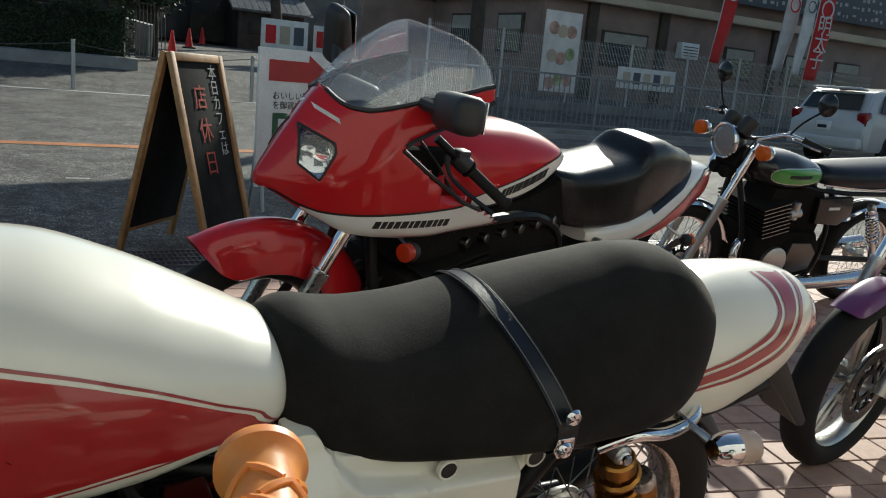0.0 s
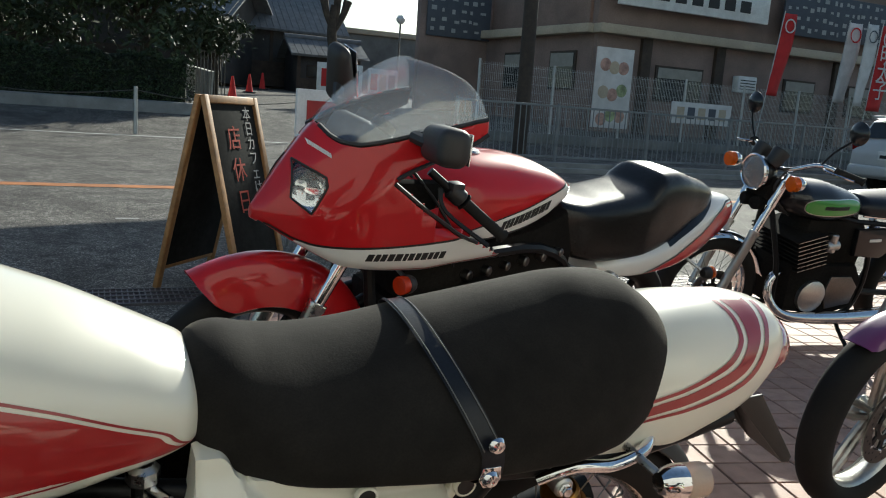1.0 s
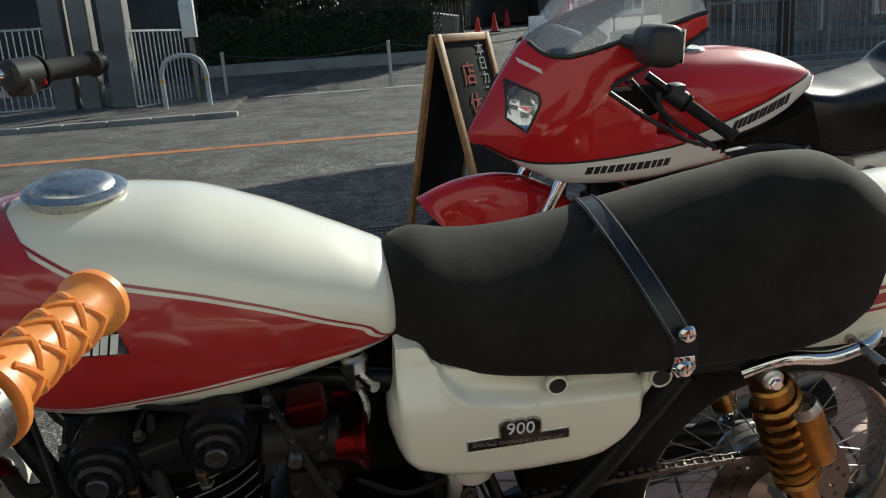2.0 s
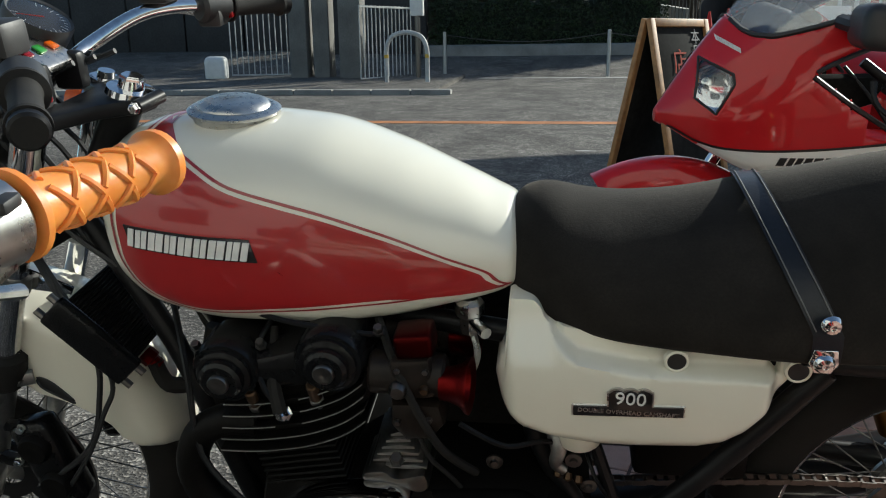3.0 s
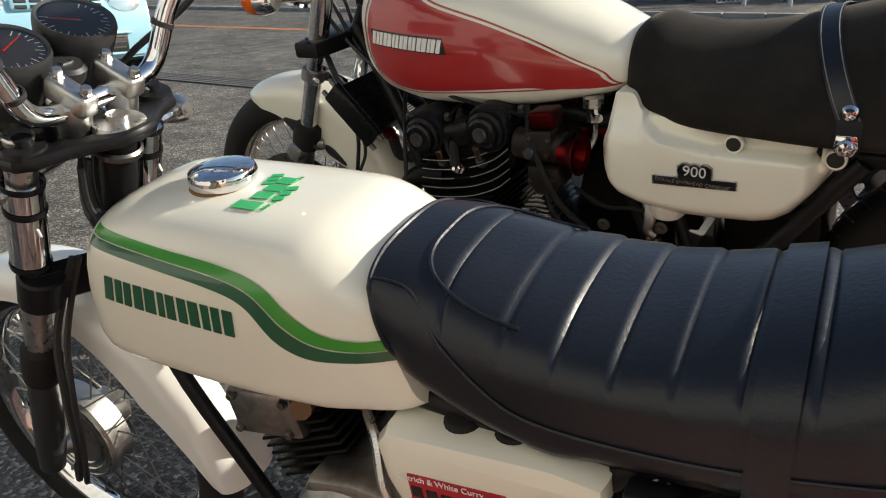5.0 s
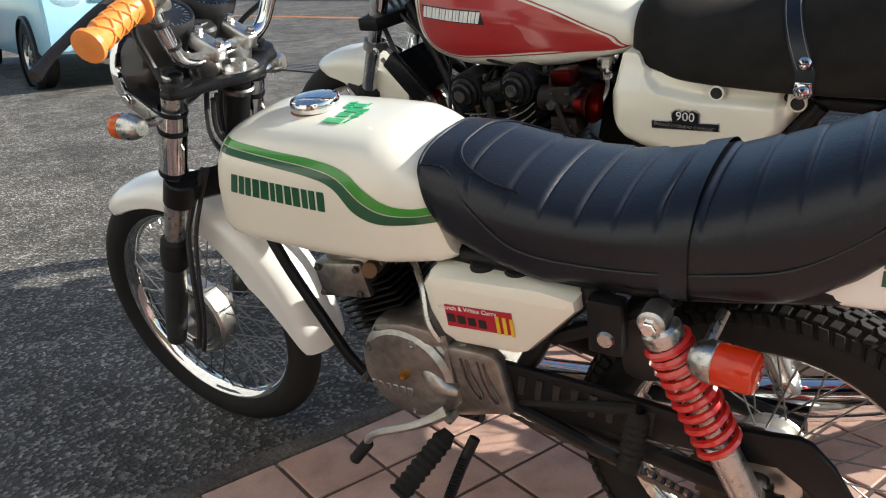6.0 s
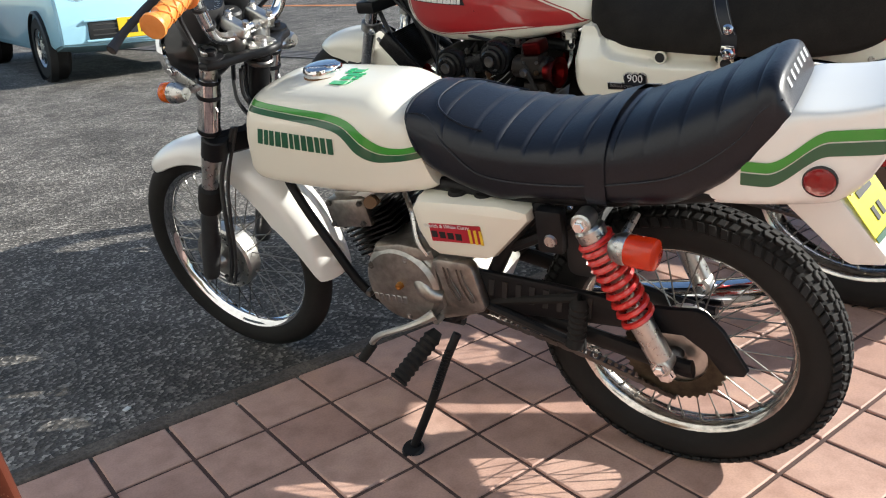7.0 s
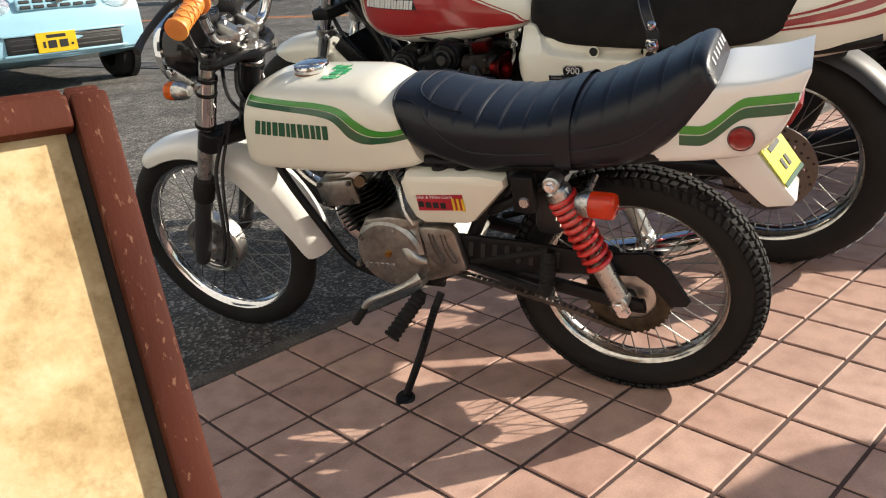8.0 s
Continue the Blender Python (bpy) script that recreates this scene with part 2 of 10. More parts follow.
def basis(axis):
    a = Vector(axis).normalized()
    u = a.cross(Vector((0, 0, 1)) if abs(a.z) < 0.9 else Vector((1, 0, 0))).normalized()
    return a, u, a.cross(u)


def lathe(bm, prof, o, axis, n=24, closed=False):
    """Turn (radius, height) points round axis through o. closed: the profile is a loop."""
    a, u, v = basis(axis)
    o = Vector(o)
    rings = []
    for r, h in prof:
        if r < 1e-6:
            rings.append([bm.verts.new(o + a * h)])
        else:
            rings.append([bm.verts.new(o + a * h + (u * math.cos(2 * math.pi * k / n) + v * math.sin(2 * math.pi * k / n)) * r) for k in range(n)])
    pairs = list(zip(rings, rings[1:])) + ([(rings[-1], rings[0])] if closed else [])
    for A, B in pairs:
        for k in range(n):
            q = [A[k % len(A)], A[(k + 1) % n % len(A)], B[(k + 1) % n % len(B)], B[k % len(B)]]
            q = list(dict.fromkeys(q))
            if len(q) > 2:
                bm.faces.new(q)
    return bm


def cyl(bm, p, q, r, r2=None, n=14, bevel=0.0):
    p, q = Vector(p), Vector(q)
    h = (q - p).length
    r2 = r if r2 is None else r2
    b = min(bevel, r * 0.5, h * 0.4)
    prof = [(0, 0), (r - b, 0), (r, b), (r2, h - b), (r2 - b, h), (0, h)] if b else [(0, 0), (r, 0), (r2, h), (0, h)]
    return lathe(bm, prof, p, q - p, n)


def spline(pts, sub=6, closed=False):
    P = [Vector(p) for p in pts]
    n, out = len(P), []
    for i in range(n if closed else n - 1):
        a, b, c, d = (P[(i + k) % n] if closed else P[min(max(i + k, 0), n - 1)] for k in (-1, 0, 1, 2))
        for s in range(sub):
            t = s / sub
            out.append(0.5 * ((2 * b) + (c - a) * t + (2 * a - 5 * b + 4 * c - d) * t * t + (3 * b - a - 3 * c + d) * t ** 3))
    if not closed:
        out.append(P[-1])
    return out


def tube(bm, pts, r, n=8, sub=5, caps=True, flat=1.0, closed=False):
    """A round (or flattened) tube along a smooth line; r a number or a list over the given points."""
    if isinstance(r, (int, float)):
        rs = None
    else:
        rs = [p.x for p in spline([(x, 0, 0) for x in r], sub, closed)] if sub > 1 else list(r)
    P = spline(pts, sub, closed) if sub > 1 else [Vector(p) for p in pts]
    rings, ref = [], None
    for i, p in enumerate(P):
        d = (P[(i + 1) % len(P)] - P[i - 1]) if closed else (P[min(i + 1, len(P) - 1)] - P[max(i - 1, 0)])
        d.normalize()
        if ref is None:
            ref = d.cross(Vector((0, 1, 0)) if abs(d.y) < 0.9 else Vector((0, 0, 1))).normalized()
        ref = (ref - d * ref.dot(d)).normalized()
        w = d.cross(ref)
        rr = rs[i] if rs else r
        rings.append([bm.verts.new(p + (ref * math.cos(2 * math.pi * k / n) + w * math.sin(2 * math.pi * k / n) * flat) * rr) for k in range(n)])
    for A, B in list(zip(rings, rings[1:])) + ([(rings[-1], rings[0])] if closed else []):
        for k in range(n):
            bm.faces.new([A[k], A[(k + 1) % n], B[(k + 1) % n], B[k]])
    if caps and not closed:
        bm.faces.new(rings[0][::-1])
        bm.faces.new(rings[-1])
    return bm


def plate(bm, outline, y, thick, bevel=0.0, plane="xz", inner=()):
    """A flat piece cut to an outline (points in the plane), thick across it, centred at y."""
    def at3(a, b, h):
        return Vector((a, h, b)) if plane == "xz" else Vector((a, b, h)) if plane == "xy" else Vector((h, a, b))
    lo = [bm.verts.new(at3(a, b, y - thick / 2)) for a, b in outline]
    hi = [bm.verts.new(at3(a, b, y + thick / 2)) for a, b in outline]
    n = len(lo)
    fs = [bm.faces.new([lo[i], lo[(i + 1) % n], hi[(i + 1) % n], hi[i]]) for i in range(n)]
    fs += [bm.faces.new(lo[::-1]), bm.faces.new(hi)]
    bmesh.ops.recalc_face_normals(bm, faces=fs)
    if bevel:
        es = [e for f in fs[-2:] for e in f.edges]
        bmesh.ops.bevel(bm, geom=list(set(es)), offset=bevel, segments=2, affect="EDGES", profile=0.5, clamp_overlap=True)
    return bm


class Body:
    """A smooth shell along x. Rows: x, top, bottom, half-width, height of the widest line, upper and lower squareness."""
    def __init__(self, rows, ribs=None, mid=0.0):
        self.rows = sorted(rows)
        self.ribs, self.mid = ribs, mid
        self.xs = np.array([r[0] for r in self.rows])
        self.cols = [np.array([r[k] for r in self.rows]) for k in range(1, 7)]

    def at(self, x):
        out = []
        for c in self.cols:
            xs = self.xs
            i = int(np.clip(np.searchsorted(xs, x) - 1, 0, len(xs) - 2))
            h = xs[i + 1] - xs[i]
            t = (x - xs[i]) / h
            d = np.diff(c) / np.diff(xs)
            def slope(k):
                if k == 0:
                    return d[0]
                if k == len(xs) - 1:
                    return d[-1]
                return 0.0 if d[k - 1] * d[k] <= 0 else 2 * d[k - 1] * d[k] / (d[k - 1] + d[k])
            m0, m1 = slope(i) * h, slope(i + 1) * h
            out.append(c[i] * (2 * t ** 3 - 3 * t * t + 1) + m0 * (t ** 3 - 2 * t * t + t) + c[i + 1] * (-2 * t ** 3 + 3 * t * t) + m1 * (t ** 3 - t * t))
        return out

    def side(self, x, z):
        """Half-width of the shell at x and height z."""
        top, bot, w, zw, pt, pb = self.at(x)
        h, pw = (top - zw, pt) if z >= zw else (zw - bot, pb)
        k = min(1.0, abs(z - zw) / max(h, 1e-6))
        return w * (1 - k ** pw) ** (1 / pw)

    def top_at(self, x, y):
        top, bot, w, zw, pt, pb = self.at(x)
        k = min(1.0, abs(y) / max(w, 1e-6))
        return zw + (top - zw) * (1 - k ** pt) ** (1 / pt)

    def build(self, bm, n=40, step=0.012, grow=0.0, x0=None, x1=None):
        a, b = self.xs[0] if x0 is None else x0, self.xs[-1] if x1 is None else x1
        count = max(2, int((b - a) / step))
        rings = []
        for i in range(count + 1):
            x = a + (b - a) * i / count
            top, bot, w, zw, pt, pb = self.at(x)
            ring = []
            for k in range(n):
                an = 2 * math.pi * k / n
                c, s = math.cos(an), math.sin(an)
                e = 2 / (pt if s >= 0 else pb)
                y = (w + grow) * math.copysign(abs(c) ** e, c)
                z = zw + ((top - zw + grow) if s >= 0 else (zw - bot + grow)) * math.copysign(abs(s) ** e, s)
                if self.ribs and s > 0.2:
                    r0, r1, pitch, deep = self.ribs
                    if r0 < x < r1:
                        ph = ((x - r0) / pitch) % 1.0
                        z += deep * (min(1.0, ph / 0.13) ** 0.7 * (1 - 0.55 * ph) * min(1.0, (1 - ph) / 0.06) - 0.75) * min(1, (s - 0.2) * 4)
                ring.append(bm.verts.new((x, y + self.mid, z)))
            rings.append(ring)
        for A, B in zip(rings, rings[1:]):
            for k in range(n):
                bm.faces.new([A[k], B[k], B[(k + 1) % n], A[(k + 1) % n]])
        if x0 is None:
            bm.faces.new(rings[0])
        if x1 is None:
            bm.faces.new(rings[-1][::-1])
        bmesh.ops.recalc_face_normals(bm, faces=bm.faces)
        return bm


def offset_loop(loop, d):
    """A closed 2D loop moved inwards by d."""
    out, n = [], len(loop)
    area = sum(loop[i][0] * loop[(i + 1) % n][1] - loop[(i + 1) % n][0] * loop[i][1] for i in range(n))
    sg = 1 if area > 0 else -1
    for i in range(n):
        a, b = Vector(loop[i - 1]), Vector(loop[(i + 1) % n])
        t = (b - a).normalized()
        out.append((loop[i][0] - sg * t.y * d, loop[i][1] + sg * t.x * d))
    return out


def decal_fill(bm, body, loop, centre, lift=0.0012, rings=14, side=1):
    """A film laid on the side of a shell, inside a loop of (x, z) points."""
    n = len(loop)
    prev = None
    for k in range(rings + 1):
        s = k / rings
        cur = []
        for x, z in (loop if k else [centre]):
            X, Z = centre[0] + (x - centre[0]) * s, centre[1] + (z - centre[1]) * s
            cur.append(bm.verts.new((X, side * (body.side(X, Z) + lift) + body.mid, Z)))
        if prev is not None:
            for i in range(n):
                q = [prev[i % len(prev)], prev[(i + 1) % n % len(prev)], cur[(i + 1) % n], cur[i]]
                q = list(dict.fromkeys(q))
                bm.faces.new(q if side > 0 else q[::-1])
        prev = cur
    bmesh.ops.recalc_face_normals(bm, faces=bm.faces)
    return bm


def decal_band(bm, body, a, b, lift=0.0012, closed=True, side=1, across=3):
    """A film between two lines of (x, z) points on the side of a shell."""
    n = len(a)
    rows = []
    for k in range(across + 1):
        s = k / across
        row = []
        for (x0, z0), (x1, z1) in zip(a, b):
            X, Z = x0 + (x1 - x0) * s, z0 + (z1 - z0) * s
            row.append(bm.verts.new((X, side * (body.side(X, Z) + lift) + body.mid, Z)))
        rows.append(row)
    for A, B in zip(rows, rows[1:]):
        for i in range(n if closed else n - 1):
            bm.faces.new([A[i], A[(i + 1) % n], B[(i + 1) % n], B[i]])
    bmesh.ops.recalc_face_normals(bm, faces=bm.faces)
    for f in bm.faces:
        if f.normal.y * side < 0:
            f.normal_flip()
    return bm


GIRTH = 0.16


def girth_of(body, x, z):
    """How far round the shell, from its widest line, a place on its side lies."""
    top, bot, w, zw, pt, pb = body.at(x)
    h, pw, sg = (top - zw, pt, 1) if z >= zw else (zw - bot, pb, -1)
    return sg * math.asin(min(1.0, (abs(z - zw) / h) ** (pw / 2))) * GIRTH


def on_girth(body, x, u, lift, side):
    top, bot, w, zw, pt, pb = body.at(x)
    c, sn = max(0.0, math.cos(u / GIRTH)), math.sin(u / GIRTH)
    e = 2 / (pt if sn >= 0 else pb)
    return (x, side * (w + lift) * c ** e + body.mid, zw + ((top - zw if sn >= 0 else zw - bot) + lift) * math.copysign(abs(sn) ** e, sn))


def lettering(name, body, size, m, material, parent, depth=0.002, label="", align="CENTER"):
    cu = bpy.data.curves.new(name, "FONT")
    cu.body, cu.size, cu.extrude, cu.align_x, cu.align_y, cu.resolution_u = body, size, depth / 2, align, "CENTER", 3
    tmp = bpy.data.objects.new(name, cu)
    scene.collection.objects.link(tmp)
    bpy.context.view_layer.update()
    me = bpy.data.meshes.new_from_object(tmp.evaluated_get(bpy.context.evaluated_depsgraph_get()))
    me.name = name
    bpy.data.objects.remove(tmp)
    me.transform(m)
    me.materials.clear()
    me.materials.append(M[material])
    ob = new(name, me)
    ob.parent = parent
    if label:
        tagged(ob, label=label)
    return ob


def B():
    return bmesh.new()

# ---------------------------------------------------------------- ground and road
# The road runs along RD; its far side lies along RN. It climbs gently from the gutter on.
RD, RN = Vector((0.235, -0.972, 0)), Vector((0.972, 0.235, 0))


def rise(w):
    return float(np.interp(w, (4.8, 15.5, 19.0, 30.0, 60.0), (0.0, 0.375, 0.85, 1.5, 2.6)))


def road_at(w, s, h=0.0):
    return RN * w + RD * s + Vector((0, 0, rise(w) + h))


bm = B()
ws = [-300, -60, -12, -4, -1, 2, 4.0, 4.8] + [8, 12, 15.5, 17, 19, 30, 60, 400]
ss = [-400, -120, -40, -16, -6, 0, 6, 16, 40, 120, 400]
grid = [[bm.verts.new(road_at(w, s, -0.006)) for s in ss] for w in ws]
for i in range(len(ws) - 1):
    for j in range(len(ss) - 1):
        bm.faces.new([grid[i][j], grid[i][j + 1], grid[i + 1][j + 1], grid[i + 1][j]])
bmesh.ops.recalc_face_normals(bm, faces=bm.faces)
for f in bm.faces:
    if f.normal.z < 0:
        f.normal_flip()
ground = tagged(part("ground", bm, "asphalt", None, smooth=False), "worn grey asphalt with coarse pale grit", "ground", kind="structure")

# ---------------------------------------------------------------- motorcycle tools
# A motorcycle's own axes: x ahead from the rear tyre's contact, y to its left, z up.
def wheel(root, name, c, R, tw, rim_r, rim_mat="chrome", spokes=32, hub_r=0.035, hub_w=0.05, rim_w=None, tread=0, disc=0, drum=0, steer=None):
    """A spoked wheel: the rim with its tyre, hub, spokes, and brake disc or drum."""
    rw = (rim_w or tw * 0.62) / 2
    bm = B()
    prof = [(rim_r - 0.004, -rw * 0.5), (rim_r + 0.004, -rw * 0.9), (rim_r + 0.012, -rw * 1.05), (rim_r + 0.013, -rw * 0.95), (rim_r + 0.008, -rw * 0.7),
            (rim_r + 0.004, 0), (rim_r + 0.008, rw * 0.7), (rim_r + 0.013, rw * 0.95), (rim_r + 0.012, rw * 1.05), (rim_r + 0.004, rw * 0.9), (rim_r - 0.004, rw * 0.5), (rim_r - 0.008, 0)]
    lathe(bm, prof, c, (0, 1, 0), 56, closed=True)
    bmesh.ops.recalc_face_normals(bm, faces=bm.faces)
    rim = part(name, bm, rim_mat, root)
    # tyre
    bm = B()
    h = R - rim_r - 0.008
    tp = []
    for k in range(15):
        an = math.pi * (k / 14) * 1.30 - math.pi * 0.15
        tp.append((rim_r + 0.008 + h * 0.42 + h * 0.58 * max(-0.72, math.sin(an)), -tw / 2 * math.cos(an) * (1.0 if abs(math.cos(an)) < 0.98 else 0.98)))
    tp = [(rim_r + 0.006, -rw * 0.92)] + tp + [(rim_r + 0.006, rw * 0.92), (rim_r + 0.006, 0)]
    lathe(bm, tp, c, (0, 1, 0), 72, closed=True)
    bmesh.ops.recalc_face_normals(bm, faces=bm.faces)
    part("tyre", bm, "rubber", rim)
    if tread:
        bm = B()
        C = Vector(c)
        for i in range(tread):
            a0 = 2 * math.pi * i / tread
            for row, (yy, wob) in enumerate(((-0.44, 0.0), (-0.28, 0.5), (-0.10, 0.0), (0.10, 0.5), (0.28, 0.0), (0.44, 0.5))):
                an = a0 + wob * 2 * math.pi / tread
                rr = R - (0.0015 if abs(yy) < 0.2 else 0.0062 if abs(yy) < 0.4 else 0.0155)
                rad = Vector((math.cos(an), 0, math.sin(an)))
                tan = Vector((-math.sin(an), 0, math.cos(an)))
                lean = Vector((0, 1, 0)) * (1 if yy > 0 else -1) * (0.0 if abs(yy) < 0.2 else 0.42 if abs(yy) < 0.4 else 1.15)
                up = (rad + lean).normalized()
                side = tan.cross(up)
                skew = tan * (0.35 if row % 2 else -0.35)
                m = Matrix((tan, (side + skew).normalized(), up)).transposed().to_4x4()
                L = 2 * math.pi * R / tread * 0.72
                box(bm, C + rad * (rr + 0.0012) + Vector((0, yy * tw, 0)), (L * (1.02 if abs(yy) < 0.2 else 0.92), tw * (0.155 if abs(yy) < 0.4 else 0.20), 0.006), m, 0.0012, 1)
        tagged(part("tread", bm, "rubber", rim, smooth=False), kind="stuff")
    # hub
    bm = B()
    hw = hub_w / 2
    if drum:
        lathe(bm, [(0.012, -hw - 0.02), (hub_r, -hw), (hub_r * 0.8, -hw * 0.4), (hub_r * 0.8, hw * 0.2), (drum * 0.98, hw * 0.3), (drum, hw * 0.6), (drum, hw + 0.012), (drum * 0.92, hw + 0.018), (drum * 0.6, hw + 0.014), (0.02, hw + 0.026), (0.012, hw + 0.045), (0, hw + 0.045)], c, (0, 1, 0), 32)
    else:
        lathe(bm, [(0.0, -hw - 0.04), (0.012, -hw - 0.04), (0.014, -hw - 0.01), (hub_r, -hw), (hub_r, -hw + 0.006), (hub_r * 0.6, -hw * 0.5), (hub_r * 0.6, hw * 0.5), (hub_r, hw - 0.006), (hub_r, hw), (0.014, hw + 0.01), (0.012, hw + 0.04), (0, hw + 0.04)], c, (0, 1, 0), 28)
    bmesh.ops.recalc_face_normals(bm, faces=bm.faces)
    part("hub", bm, "alloy", rim)
    if drum:
        for k in range(3):
            bm = B()
            lathe(bm, [(drum * (0.94 - 0.14 * k), 0), (drum * (0.96 - 0.14 * k), 0.002), (drum * (0.90 - 0.14 * k), 0.002), (drum * (0.88 - 0.14 * k), 0)], (c[0], c[1] + hw + 0.0165, c[2]), (0, 1, 0), 30)
            part("drum_ring", bm, "steel", rim)
    if disc:
        bm = B()
        lathe(bm, [(disc * 0.68, -0.003), (disc, -0.003), (disc, 0.003), (disc * 0.68, 0.003)], (c[0], c[1] + hw + 0.02, c[2]), (0, 1, 0), 48, closed=True)
        bmesh.ops.recalc_face_normals(bm, faces=bm.faces)
        part("brake_disc", bm, "dark_steel", rim, "drilled steel brake disc")
        bm = B()
        slots, hy = 8, c[1] + hw + 0.015
        inner_r, outer_r = hub_r * 0.9, disc * 0.73
        for k in range(slots):
            for j in range(6):
                a0, a1 = 2 * math.pi * (k + j / 6) / slots, 2 * math.pi * (k + (j + 1) / 6) / slots
                for r0, r1 in ((inner_r, outer_r),) if j in (0, 5) else ((inner_r, inner_r + (outer_r - inner_r) * 0.30), (outer_r - (outer_r - inner_r) * 0.20, outer_r)):
                    q = [[bm.verts.new((c[0] + math.cos(a_) * r_, hy + y_, c[2] + math.sin(a_) * r_)) for a_, r_ in ((a0, r0), (a1, r0), (a1, r1), (a0, r1))] for y_ in (-0.003, 0.003)]
                    bm.faces.new(q[0][::-1])
                    bm.faces.new(q[1])
                    for i_ in range(4):
                        bm.faces.new([q[0][i_], q[0][(i_ + 1) % 4], q[1][(i_ + 1) % 4], q[1][i_]])
        bmesh.ops.recalc_face_normals(bm, faces=bm.faces)
        part("disc_carrier", bm, "black_metal", rim, smooth=False)
        for k in range(slots):
            an = 2 * math.pi * k / slots
            bm = B()
            lathe(bm, [(0, 0.006), (0.005, 0.0055), (0.0075, 0.003), (0.0085, 0)], (c[0] + math.cos(an) * disc * 0.71, hy + 0.003, c[2] + math.sin(an) * disc * 0.71), (0, 1, 0), 12)
            part("disc_rivet", bm, "chrome", rim)
        bm = B()
        for k in range(36):
            an = 2 * math.pi * k / 36
            rr = disc * (0.76, 0.84, 0.92)[k % 3]
            o = Vector(c) + Vector((math.cos(an) * rr, hw + 0.0232, math.sin(an) * rr))
            lathe(bm, [(0, 0), (0.0045, 0)], o, (0, 1, 0), 8)
        tagged(part("disc_hole", bm, "ink", rim), kind="stuff")
    # spokes
    if spokes:
        half = spokes // 2
        meshes = []
        for sgn in (-1, 1):
            for twist in (-0.38, 0.38):
                bm = B()
                a = Vector((math.cos(twist) * hub_r * 0.95, sgn * hw * 0.92, math.sin(twist) * hub_r * 0.95)) if not drum or sgn < 0 else Vector((math.cos(twist * 0.6) * drum * 0.97, hw * 0.9, math.sin(twist * 0.6) * drum * 0.97))
                b = Vector((rim_r - 0.004, sgn * rw * 0.12, 0))
                tube(bm, [a, a.lerp(b, 0.5), b], 0.0014, 5, 1)
                cyl(bm, b - (b - a).normalized() * 0.012, b, 0.0026, n=6)
                me = bpy.data.meshes.new("spoke")
                bm.to_mesh(me)
                bm.free()
                me.materials.append(M["spoke_steel"])
                meshes.append(me)
        for k in range(spokes):
            ob = new("spoke", meshes[k % 4])
            ob.parent = rim
            ob.matrix_basis = Matrix.Translation(c) @ Matrix.Rotation(-2 * math.pi * k / spokes, 4, "Y")
    return rim


def fender(bm, c, r, a0, a1, w, drop=0.03, thick=0.003, power=3.0, n=36, m=14):
    """A curved mudguard round an axle, from angle a0 to a1 (degrees, 0 ahead, 90 up), half-width w."""
    cx, cy, cz = c
    def ring(an, off, k_end=1.0):
        out = []
        for k in range(m + 1):
            u = -1 + 2 * k / m
            y = w * (0.72 + 0.28 * k_end) * math.copysign(abs(u) ** 0.8, u)
            d = -drop * k_end * abs(u) ** power
            out.append(bm.verts.new((cx + math.cos(an) * (r + d + off), cy + y * (1 + (off / w)), cz + math.sin(an) * (r + d + off))))
        return out
    outer, inner = [], []
    for i in range(n + 1):
        an = radians(a0 + (a1 - a0) * i / n)
        e = min(1.0, min(i, n - i) / (0.16 * n))
        e = 0.15 + 0.85 * math.sqrt(max(0.0, 1 - (1 - e) ** 2))
        outer.append(ring(an, 0, e))
        inner.append(ring(an, -thick, e))
    for i in range(n):
        for k in range(m):
            bm.faces.new([outer[i][k], outer[i][k + 1], outer[i + 1][k + 1], outer[i + 1][k]])
            bm.faces.new([inner[i][k + 1], inner[i][k], inner[i + 1][k], inner[i + 1][k + 1]])
        for k in (0, m):
            bm.faces.new([outer[i][k], outer[i + 1][k], inner[i + 1][k], inner[i][k]])
    for i in (0, n):
        for k in range(m):
            bm.faces.new([outer[i][k], outer[i][k + 1], inner[i][k + 1], inner[i][k]])
    bmesh.ops.recalc_face_normals(bm, faces=bm.faces)
    return bm


